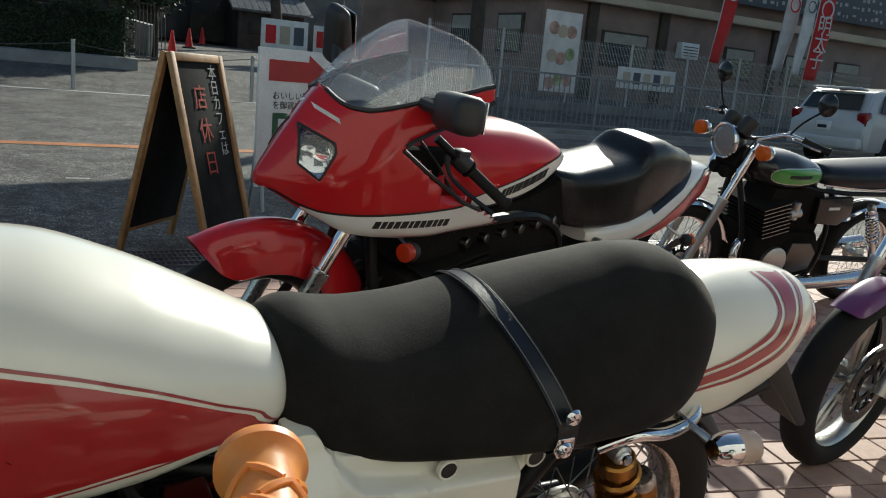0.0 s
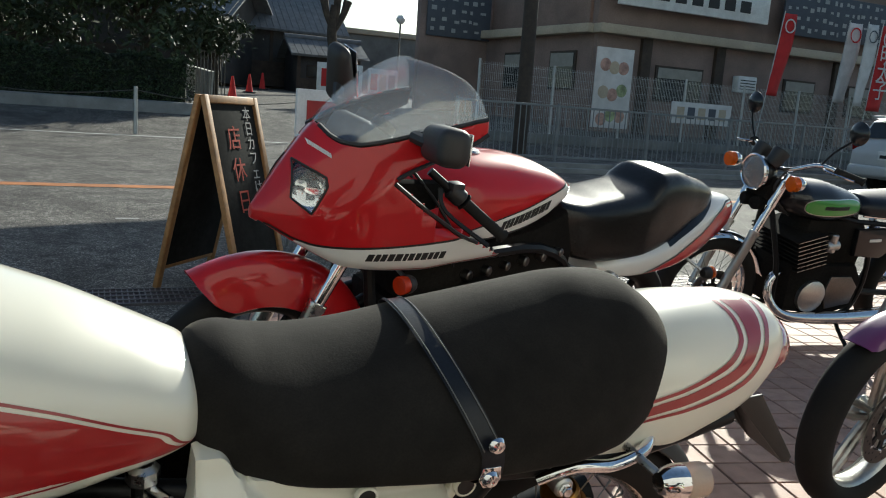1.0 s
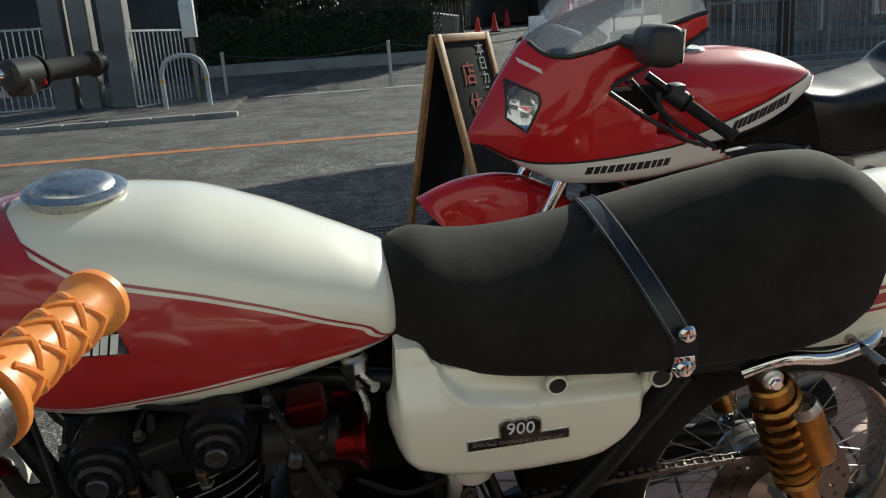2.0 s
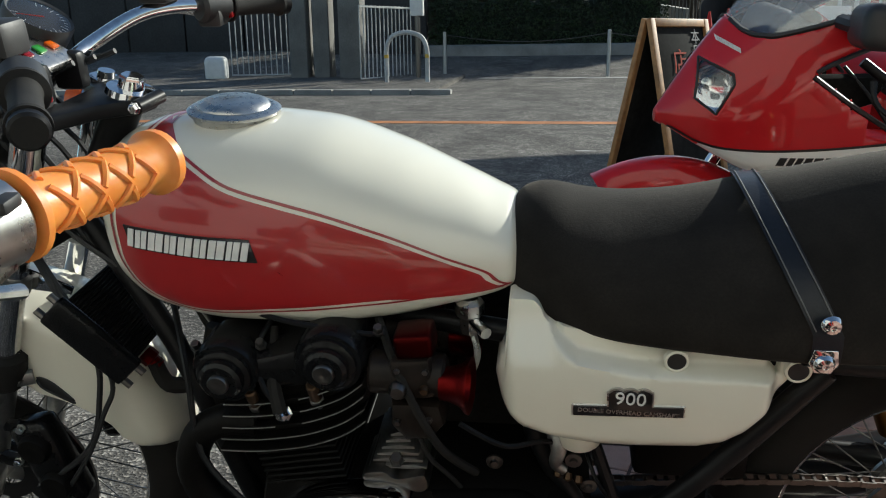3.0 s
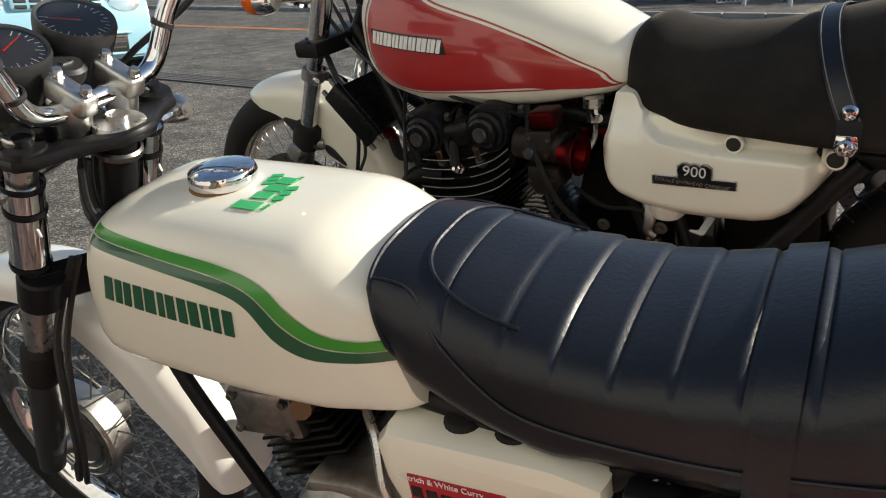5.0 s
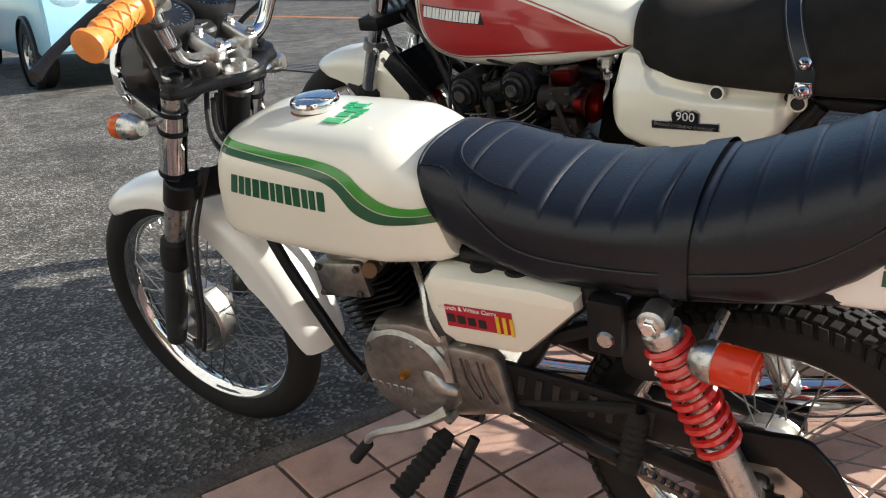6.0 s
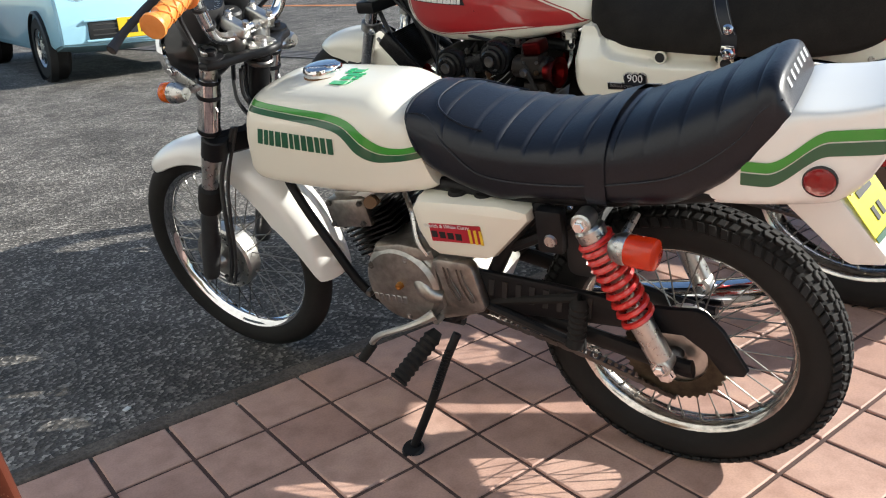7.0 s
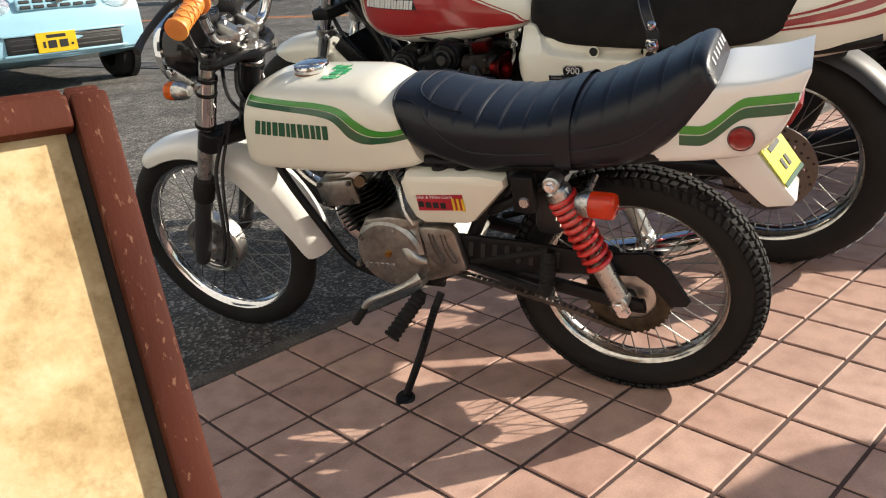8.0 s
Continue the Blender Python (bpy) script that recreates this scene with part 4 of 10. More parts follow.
TAIL = Body([(0.02, 0.60, 0.552, 0.092, 0.58, 5, 5), (-0.08, 0.682, 0.560, 0.100, 0.60, 8, 5), (-0.115, 0.700, 0.562, 0.100, 0.62, 12, 5), (-0.16, 0.703, 0.566, 0.096, 0.64, 14, 5), (-0.195, 0.708, 0.590, 0.092, 0.66, 14, 5), (-0.225, 0.716, 0.650, 0.088, 0.69, 14, 5), (-0.243, 0.722, 0.712, 0.083, 0.717, 12, 5)])
bm = B()
TAIL.build(bm, n=40)
tail = part("tail_cowl", bm, "white", yb, "white angular tail cowl")
for side in (1, -1):
    for nm, mt, hi, lo in (("upper_stripe", "green", 0.0, 0.0145), ("lower_stripe", "dark_green", 0.0165, 0.034)):
        line = [(-0.055 - 0.178 * k / 40) for k in range(41)]
        def band2(x):
            t = min(1, max(0, (-0.085 - x) / 0.075))
            t = t * t * (3 - 2 * t)
            return 0.632 + 0.048 * t + 0.006 * max(0, (-0.16 - x) / 0.08)
        bm = B()
        decal_band(bm, TAIL, [(x, band2(x) - hi) for x in line], [(x, band2(x) - lo) for x in line], 0.0012, False, side)
        part(nm, bm, mt, tail)
    bm = B()
    lathe(bm, [(0, 0.008), (0.016, 0.007), (0.019, 0.005), (0.0195, 0)], (-0.150, side * TAIL.side(-0.150, 0.612), 0.612), (0, side, 0), 24)
    part("side_reflector", bm, "tail_red", tail, "round red reflector")
    bm = B()
    lathe(bm, [(0.0195, 0.0055), (0.0206, 0.005), (0.021, 0), (0.0195, 0)], (-0.150, side * TAIL.side(-0.150, 0.612), 0.612), (0, side, 0), 24)
    part("reflector_rim", bm, "black_plastic", tail)
# mudguard tongue with its number plate
bm = B()
plate(bm, [(-0.10, 0.556), (-0.172, 0.566), (-0.238, 0.478), (-0.232, 0.466), (-0.192, 0.460), (-0.182, 0.466)], 0.0, 0.11, 0.006)
for v in bm.verts:
    v.co.y *= 1 - 0.25 * max(0, (0.55 - v.co.z) / 0.09)
tongue = part("rear_mudguard", bm, "white", yb, "white wedge-shaped plate holder")
pu, pv = Vector((-0.051, 0, -0.075)).normalized(), Vector((-0.022, -0.080, 0.025))
pv = (pv - pu * pv.dot(pu)).normalized()
pn = pu.cross(pv)
if pn.y < 0:
    pn = -pn
PM = Matrix((-pn, pu, pv)).transposed().to_4x4()
PM.translation = Vector((-0.204, 0.018, 0.552))
def plate_piece(nm, x, y, z, a, b, mat, parent, label=""):
    bm = B()
    box(bm, (x, y, z), (0.0012, a, b))
    bmesh.ops.transform(bm, matrix=PM, verts=bm.verts)
    return part(nm, bm, mat, parent, label, smooth=False)
np_ = plate_piece("number_plate", 0, 0, 0, 0.100, 0.066, "yellow_plate", tongue, "yellow number plate with green edge")
plate_piece("plate_edge", -0.0012, 0.046, 0, 0.008, 0.066, "dark_green", np_)
plate_piece("plate_mark", -0.0012, 0.018, -0.006, 0.020, 0.007, "ink", np_)
plate_piece("plate_mark", -0.0012, 0.018, 0.008, 0.020, 0.007, "ink", np_)
plate_piece("plate_mark", -0.0012, -0.018, 0.0, 0.010, 0.034, "ink", np_)
plate_piece("plate_tag", -0.0012, -0.032, -0.020, 0.014, 0.014, "tail_red", np_)
bm = B()
box(bm, (-0.214, 0, 0.640), (0.030, 0.11, 0.045), Matrix.Rotation(radians(-25), 4, "Y"), 0.006)
part("tail_lamp", bm, "tail_red", yb)

# front mudguard
bm = B()
shaped_guard(bm, YF, [(52, 0.270, 0.008, 0.018), (54, 0.273, 0.022, 0.036), (58, 0.276, 0.036, 0.047), (64, 0.278, 0.043, 0.051), (75, 0.280, 0.045, 0.053), (96, 0.285, 0.047, 0.054), (114, 0.290, 0.060, 0.054), (135, 0.296, 0.073, 0.055), (149, 0.300, 0.080, 0.055), (165, 0.304, 0.060, 0.055), (174, 0.307, 0.044, 0.055), (179, 0.309, 0.036, 0.053), (181.5, 0.310, 0.028, 0.050)])
fr = part("front_mudguard", bm, "white", yb, "white steel front mudguard")
for side in (1, -1):
    bm = B()
    plate(bm, [(1.02, 0.45), (0.985, 0.44), (0.975, 0.52), (1.01, 0.53)], side * 0.056, 0.004)
    part("mudguard_bracket", bm, "white", fr)
# fork and yokes
for side in (1, -1):
    fork(yb, (0.876, 0.755), (1.074, 0.246), 0.60, side * 0.088, 0.0165, 0.0205, "steel", surface("dark_grey_slider", (0.07, 0.07, 0.072), 0.35, 0.6), boot=0.0235)
    bm = B()
    a, b = Vector((0.894, side * 0.088, 0.708)), Vector((0.934, side * 0.088, 0.605))
    cyl(bm, a, b, 0.0215, n=20)
    part("headlamp_ear", bm, "chrome", yb)
    for p in (a, b, Vector((0.906, side * 0.088, 0.677))):
        bm = B()
        lathe(bm, [(0.0225, -0.004), (0.0232, 0), (0.0225, 0.004)], p, b - a, 20)
        part("trim_ring", bm, "black_metal", yb)
bm = B()
for side in (1, -1):
    tube(bm, [(0.935, side * 0.09, 0.572), (0.905, 0, 0.56), (0.93, -side * 0.0, 0.565)], 0.018, 8, 3, flat=1.4)
    cyl(bm, (0.925, side * 0.088, 0.59), (0.944, side * 0.088, 0.548), 0.026, n=18, bevel=0.003)
part("lower_yoke", bm, "black_metal", yb)
bm = B()
plate(bm, [(0.796, -0.022), (0.793, 0), (0.796, 0.022), (0.812, 0.040), (0.832, 0.070), (0.842, 0.100), (0.860, 0.114), (0.882, 0.112), (0.893, 0.096), (0.886, 0.078), (0.868, 0.05), (0.864, 0), (0.868, -0.05), (0.886, -0.078), (0.893, -0.096), (0.882, -0.112), (0.860, -0.114), (0.842, -0.100), (0.832, -0.070), (0.812, -0.040)], 0.738, 0.016, 0.006, "xy")
part("top_yoke", bm, "black_metal", yb)
for side in (1, -1):
    bm = B()
    lathe(bm, [(0, 0.016), (0.010, 0.016), (0.011, 0.008), (0.022, 0.007), (0.024, 0), (0, 0)], (0.868, side * 0.09, 0.747), (-0.25, 0, 1), 18)
    part("fork_cap", bm, "black_metal", yb)
bm = B()
lathe(bm, [(0, 0.013), (0.012, 0.013), (0.012, 0.006), (0.029, 0.005), (0.031, 0.0), (0, 0)], (0.828, 0, 0.746), (-0.2, 0, 1), 22)
part("stem_nut", bm, "steel", yb)
bm = B()
lathe(bm, [(0.024, 0), (0.027, 0.003), (0.027, 0.009), (0.024, 0.012)], (0.843, 0, 0.711), (-0.35, 0, 1), 22)
part("stem_race", bm, "dark_steel", yb)
bm = B()
cyl(bm, (0.836, 0, 0.73), (0.900, 0, 0.562), 0.020, n=18)
part("head_tube", bm, "black_metal", yb)
# bar clamps, handlebar, grips
for side in (1, -1):
    bm = B()
    box(bm, (0.846, side * 0.033, 0.788), (0.058, 0.026, 0.026), Matrix.Rotation(radians(-27), 4, "Y"), 0.007, 3)
    cyl(bm, (0.856, side * 0.033, 0.745), (0.850, side * 0.033, 0.782), 0.017, 0.021, 18, 0.003)
    c = part("bar_clamp", bm, "alloy", yb)
    for dx in (-0.018, 0.018):
        bolt(c, (0.840 + dx, side * 0.033, 0.799 + 0.5 * dx), (-0.45, 0, 0.9), 0.006, 0.010, "steel")
bars = []
for side in (1, -1):
    z_out, x_out, z_in, y_in = (0.868, 0.738, 0.890, 0.20) if side > 0 else (0.897, 0.728, 0.905, 0.190)
    bars.append([(0.850, side * 0.02, 0.775), (0.850, side * 0.058, 0.775), (0.846, side * 0.090, 0.792), (0.830, side * 0.120, 0.852), (0.800, side * 0.148, 0.890), (0.761, side * y_in, z_in), (x_out, side * 0.293, z_out)])
bm = B()
tube(bm, bars[0][::-1] + bars[1], 0.0112, 14, 6)
hb = part("handlebar", bm, "chrome", yb)
for side, q in ((1, (0.842, 0.098, 0.810)), (1, (0.832, 0.117, 0.846)), (-1, (0.838, -0.107, 0.828))):
    bm = B()
    lathe(bm, [(0.0112, -0.003), (0.0132, -0.003), (0.0132, 0.003), (0.0112, 0.003)], q, (-0.28, side * 0.3, 0.75), 16)
    part("cable_tie", bm, "black_plastic", hb)
for side in (1, -1):
    inner, outer = Vector(bars[0 if side > 0 else 1][5]), Vector(bars[0 if side > 0 else 1][6])
    d = (outer - inner).normalized()
    grip(hb, inner, outer + d * 0.006, 0.0158, "amber_grip")
    bm = B()
    cyl(bm, inner - d * 0.046, inner - d * 0.001, 0.0235, n=22, bevel=0.006)
    box(bm, inner - d * 0.03 + Vector((0, 0, -0.010)), (0.036, 0.036, 0.03), None, 0.006)
    h = part("switch_housing", bm, "steel", hb, "silver alloy switch housing")
    bm = B()
    box(bm, inner - d * 0.022 + Vector((-0.018, 0, 0.014)), (0.012, 0.016, 0.007), None, 0.002)
    part("switch", bm, "black_plastic", h)
    bm = B()
    pv = inner - d * 0.045 + Vector((0.03, 0, -0.006))
    if side > 0:
        tube(bm, [pv, pv + Vector((0.025, 0.035, -0.008)), pv + d * 0.11 + Vector((0.052, 0.01, -0.012)), pv + d * 0.165 + Vector((0.05, 0.01, -0.018))], [0.008, 0.0075, 0.0065, 0.0085], 8, 5, flat=0.7)
        part("clutch_lever", bm, "black_plastic", hb, "black rubber-sleeved lever")
    else:
        tube(bm, [pv, pv + Vector((0.015, -0.03, -0.018)), pv + d * 0.06 + Vector((0.03, 0, -0.045)), pv + d * 0.10 + Vector((0.025, 0, -0.06))], [0.007, 0.006, 0.005, 0.006], 8, 5, flat=0.7)
        part("brake_lever", bm, "steel", hb)
cable(yb, [(0.80, -0.17, 0.875), (0.86, -0.16, 0.83), (0.93, -0.12, 0.78), (0.96, -0.06, 0.72), (0.93, 0.0, 0.64), (0.88, 0.02, 0.60)], 0.0045)
cable(yb, [(0.80, 0.16, 0.88), (0.87, 0.13, 0.84), (0.89, 0.105, 0.79), (0.88, 0.10, 0.74), (0.93, 0.06, 0.70), (0.97, 0.02, 0.70)], 0.0045)
cable(yb, [(0.90, 0.06, 0.60), (0.945, 0.085, 0.50), (0.952, 0.10, 0.42), (0.965, 0.105, 0.33), (1.0, 0.10, 0.255), (1.05, 0.07, 0.235)], 0.005)
cable(yb, [(0.895, 0.055, 0.60), (0.93, 0.082, 0.50), (0.94, 0.098, 0.42), (0.955, 0.104, 0.33), (0.99, 0.098, 0.25), (1.04, 0.065, 0.225)], 0.004)
for k in range(5):
    cable(yb, [(0.845 + 0.012 * k, 0.05 - 0.02 * k, 0.715), (0.86 + 0.01 * k, 0.045 - 0.015 * k, 0.66), (0.842 + 0.006 * k, 0.03, 0.61), (0.85, 0.0, 0.56)], 0.004)
# lamp, gauges and indicators
headlamp(yb, (1.015, 0, 0.742), (1, 0, -0.04), 0.078, 0.09)
for side in (1, -1):
    bm = B()
    plate(bm, [(0.89, 0.645), (0.90, 0.685), (0.965, 0.725), (0.985, 0.735), (0.99, 0.71), (0.955, 0.69)], side * 0.092, 0.004, 0.001)
    b = part("lamp_bracket", bm, "steel", yb)
    bolt(b, (0.978, side * 0.094, 0.722), (0, side, 0), 0.008, 0.008, "chrome")
    blinker(yb, (0.918, side * 0.155, 0.705), (1, 0, 0), 0.0195, 0.055, "amber", "steel", 0.4, "front_indicator", (0.915, side * 0.10, 0.695))
gauge(yb, (0.905, -0.046, 0.845), (-0.45, 0, 0.9), 0.043, 0.075, 2.2, "tachometer")
gauge(yb, (0.905, 0.046, 0.838), (-0.45, 0, 0.9), 0.043, 0.07, -2.0, "speedometer")
bm = B()
cyl(bm, (0.895, 0.0, 0.775), (0.880, 0, 0.812), 0.021, n=20, bevel=0.004)
ks = part("ignition_switch", bm, "black_plastic", yb)
bm = B()
box(bm, (0.8797, 0, 0.8128), (0.005, 0.014, 0.002), Matrix.Rotation(radians(-22), 4, "Y"))
part("key_slot", bm, "steel", ks, smooth=False)

# frame
bm = B()
for side in (1, -1):
    tube(bm, [(0.865, side * 0.02, 0.60), (0.79, side * 0.055, 0.48), (0.72, side * 0.06, 0.36), (0.66, side * 0.06, 0.27), (0.58, side * 0.05, 0.235), (0.44, side * 0.06, 0.24)], 0.0095, 10, 4)
    tube(bm, [(0.46, side * 0.055, 0.24), (0.37, side * 0.075, 0.34), (0.30, side * 0.085, 0.46), (0.22, side * 0.09, 0.545)], 0.0135, 10, 4)
    tube(bm, [(0.85, side * 0.02, 0.63), (0.70, side * 0.03, 0.55), (0.45, side * 0.07, 0.535), (0.18, side * 0.095, 0.548), (0.0, side * 0.085, 0.57), (-0.12, side * 0.07, 0.58)], 0.0125, 10, 4)
    tube(bm, [(0.30, side * 0.085, 0.44), (0.20, side * 0.098, 0.50), (0.14, side * 0.10, 0.545)], 0.011, 8, 3)
part("frame", bm, "black_metal", yb)
# swingarm, chain and its guard
bm = B()
for side in (1, -1):
    tube(bm, [(0.40, side * 0.075, 0.325), (0.25, side * 0.078, 0.295), (0.046, side * 0.078, 0.256), (0.01, side * 0.078, 0.253)], 0.016, 10, 3, flat=0.7)
part("swingarm", bm, "black_metal", yb)
cyl_b = B()
cyl(cyl_b, (0.046, -0.10, 0.253), (0.046, 0.105, 0.253), 0.008, n=12)
part("rear_axle", cyl_b, "steel", yb)
bolt(yb, (0.046, 0.10, 0.253), (0, 1, 0), 0.013, 0.012, "chrome", "axle_nut")
sprocket(yb, (0.046, 0.052, 0.253), 0.086, 40, surface("oily_brass_sprocket", (0.085, 0.072, 0.05), 0.42, 0.85, vary=0.5))
bm = B()
lathe(bm, [(0.03, -0.012), (0.072, -0.01), (0.075, 0.012), (0.05, 0.02), (0.02, 0.022)], (0.046, 0.03, 0.253), (0, 1, 0), 30)
part("rear_drum", bm, "alloy", yb)
chain_run(yb, [(0.046, 0.054, 0.169), (0.20, 0.058, 0.222), (0.36, 0.06, 0.262), (0.46, 0.06, 0.288)])
chain_run(yb, [(0.046, 0.054, 0.338), (0.25, 0.058, 0.338), (0.46, 0.06, 0.342)])
bm = B()
plate(bm, [(0.408, 0.325), (0.404, 0.383), (0.394, 0.390), (0.223, 0.384), (0.09, 0.373), (0.03, 0.378), (0.0, 0.382), (-0.014, 0.377), (-0.040, 0.350), (-0.077, 0.286), (-0.071, 0.274), (-0.040, 0.270), (-0.012, 0.308), (0.02, 0.331), (0.075, 0.327), (0.22, 0.318), (0.38, 0.304)], 0.094, 0.012, 0.004)
cg = part("chain_guard", bm, "black_metal", yb)
for k in range(9):
    bm = B()
    x = 0.372 - 0.025 * k
    plate(bm, [(x, 0.377 - 0.0006 * k), (x - 0.010, 0.377 - 0.0006 * k), (x - 0.004, 0.345 - 0.0016 * k), (x + 0.005, 0.345 - 0.0016 * k)], 0.1005, 0.003)
    part("guard_slot", bm, "ink", cg)
shock(yb, (0.155, 0.128, 0.532), (0.045, 0.118, 0.288), "spring_red", "steel", 0.0245, 0.0052, 10, close=1.2)
shock(yb, (0.155, -0.128, 0.532), (0.045, -0.118, 0.288), "spring_red", "steel", 0.0245, 0.0052, 10, close=1.2)
for side in (1, -1):
    blinker(yb, (0.083, side * 0.15, 0.505), (-1, side * 0.12, 0), 0.024, 0.07, "orange_lens", "steel", 0.62, "rear_indicator", (0.09, side * 0.09, 0.53))
# helmet lock and bracket under the seat
bm = B()
box(bm, (0.215, 0.115, 0.50), (0.044, 0.026, 0.075), None, 0.006)
hl = part("helmet_lock", bm, "black_metal", yb)
bm = B()
lathe(bm, [(0, 0.004), (0.009, 0.004), (0.011, 0)], (0.213, 0.128, 0.487), (0, 1, 0), 16)
part("lock_barrel", bm, "steel", hl)
bm = B()
box(bm, (0.19, 0.0, 0.44), (0.06, 0.15, 0.11), None, 0.02)
part("battery_box", bm, "black_plastic", yb)
# side cover with its sticker and two rubber plugs
for side in (1, -1):
    bm = B()
    plate(bm, [(0.470, 0.508), (0.464, 0.466), (0.448, 0.432), (0.428, 0.420), (0.336, 0.424), (0.320, 0.431), (0.250, 0.508), (0.252, 0.526), (0.30, 0.533), (0.458, 0.525)], side * 0.085, 0.075, 0.016)
    sc = part("side_cover", bm, "cream", yb, "cream plastic side cover")
    if side > 0:
        bm = B()
        ang = radians(4)
        box(bm, (0.385, 0.1232, 0.472), (0.098, 0.0015, 0.033), Matrix.Rotation(ang, 4, "Y"))
        st = part("sticker", bm, surface("red_sticker", (0.42, 0.015, 0.03), 0.35, bump=0), sc, "red sticker with yellow bars", smooth=False)
        for k in range(3):
            bm = B()
            box(bm, (0.357 - 0.010 * k, 0.1244, 0.4705), (0.005, 0.001, 0.026), Matrix.Rotation(ang, 4, "Y"))
            part("sticker_bar", bm, surface("yellow_print", (0.75, 0.5, 0.03), 0.4, bump=0), st, smooth=False)
        bm = B()
        for k in range(4):
            box(bm, (0.426 - 0.0155 * k, 0.1244, 0.4665), (0.011, 0.001, 0.012), Matrix.Rotation(ang, 4, "Y"))
        part("sticker_mark", bm, "ink", st, smooth=False)
        lettering("sticker_words", "Ostrich & White Curry", 0.0092, Matrix.Translation((0.4015, 0.1246, 0.4833)) @ Matrix.Rotation(ang, 4, "Y") @ Matrix.Rotation(radians(180), 4, "Z") @ Matrix.Rotation(radians(90), 4, "X"), "white_ink", st, 0.0008)
for x in (0.392, 0.342):
    bm = B()
    lathe(bm, [(0.017, 0), (0.0175, 0.008), (0.014, 0.013), (0, 0.014)], (x, 0.085, 0.523), (0, 0.1, 1), 18)
    part("rubber_plug", bm, "rubber", yb)
# engine: crankcase cover, finned cylinder and head
bm = B()
lathe(bm, [(0.080, -0.10), (0.082, 0.0), (0.0815, 0.010), (0.078, 0.014), (0.078, 0.018), (0.071, 0.026), (0.045, 0.030), (0, 0.031)], (0.527, 0.09, 0.335), (0, 1, 0), 40)
eng = part("engine", bm, "oily_alloy", yb, "cast alloy two-stroke engine")
bm = B()
plate(bm, [(0.595, 0.385), (0.55, 0.412), (0.47, 0.415), (0.40, 0.40), (0.365, 0.33), (0.385, 0.285), (0.45, 0.262), (0.54, 0.252), (0.59, 0.275)], 0.015, 0.17, 0.02)
part("crankcase", bm, "oily_alloy", eng)
bm = B()
plate(bm, [(0.448, 0.404), (0.436, 0.412), (0.378, 0.412), (0.368, 0.404), (0.352, 0.326), (0.360, 0.314), (0.408, 0.314), (0.430, 0.335)], 0.108, 0.024, 0.006)
spc = part("sprocket_cover", bm, "oily_alloy", eng)
for k in range(2):
    bm = B()
    a = Vector((0.424 - 0.026 * k, 0.1215, 0.398))
    tube(bm, [a, a + Vector((-0.006, 0, -0.035)), a + Vector((-0.02, 0, -0.062)), a + Vector((-0.028, 0, -0.056)), a + Vector((-0.014, 0, -0.026)), a + Vector((-0.009, 0, 0.0))], 0.0016, 5, 4)
    part("cover_rib", bm, "dark_steel", spc)
for k in range(6):
    bm = B()
    box(bm, (0.585 - 0.0135 * k, 0.1165 + 0.0008 * k, 0.3065 + 0.001 * k), (0.009, 0.006, 0.015), Matrix.Rotation(radians(3), 4, "Y"), 0.001, 1)
    part("cast_name_block", bm, "slider_alloy", eng)
bm = B()
tube(bm, [(0.496, 0.10, 0.362), (0.482, 0.108, 0.345), (0.466, 0.110, 0.330), (0.446, 0.104, 0.322)], [0.014, 0.017, 0.017, 0.012], 14, 5)
part("cover_boss", bm, "oily_alloy", eng)
bm = B()
plate(bm, [(0.585, 0.395), (0.575, 0.412), (0.52, 0.424), (0.45, 0.420), (0.445, 0.40), (0.50, 0.385)], 0.085, 0.05, 0.010)
part("case_shoulder", bm, "oily_alloy", eng)
bm = B()
plate(bm, [(0.452, 0.405), (0.444, 0.30), (0.475, 0.268), (0.51, 0.262), (0.50, 0.30), (0.47, 0.36)], 0.098, 0.02, 0.005)
part("case_web", bm, "slider_alloy", eng)
for p in ((0.606, 0.305), (0.505, 0.396), (0.523, 0.343), (0.52, 0.273), (0.462, 0.272), (0.585, 0.372)):
    bm = B()
    lathe(bm, [(0, 0.006), (0.003, 0.009), (0.0065, 0.008), (0.0075, 0.002), (0.0075, -0.012)], (p[0], 0.121 if p[0] == 0.523 else 0.110, p[1]), (0, 1, 0), 14)
    part("case_screw", bm, "dark_steel" if p[0] > 0.53 else "gold" if p[0] == 0.523 else "slider_alloy", eng)
ax = Vector((0.42, 0, 0.91)).normalized()
base = Vector((0.592, 0.0, 0.365))
for k in range(8):
    bm = B()
    rot = Matrix.Rotation(math.atan2(ax.x, ax.z), 4, "Y")
    s = 0.118 if k < 7 else 0.11
    box(bm, base + ax * (0.012 + 0.0105 * k), (s, s + 0.01, 0.0045), rot, 0.002, 1)
    part("cylinder_fin", bm, "engine_black", eng)
bm = B()
cyl(bm, base - ax * 0.02, base + ax * 0.10, 0.042, n=20)
part("cylinder", bm, "engine_black", eng)
bm = B()
box(bm, base + ax * 0.112, (0.125, 0.125, 0.034), rot, 0.010, 2)
part("cylinder_head", bm, "alloy", eng)
bm = B()
cyl(bm, base + ax * 0.12 + Vector((-0.045, 0.05, 0)), base + ax * 0.12 + Vector((-0.06, 0.085, 0.012)), 0.012, n=10)
part("plug_cap", bm, surface("brown_plug_cap", (0.13, 0.07, 0.03), 0.6), eng)
bm = B()
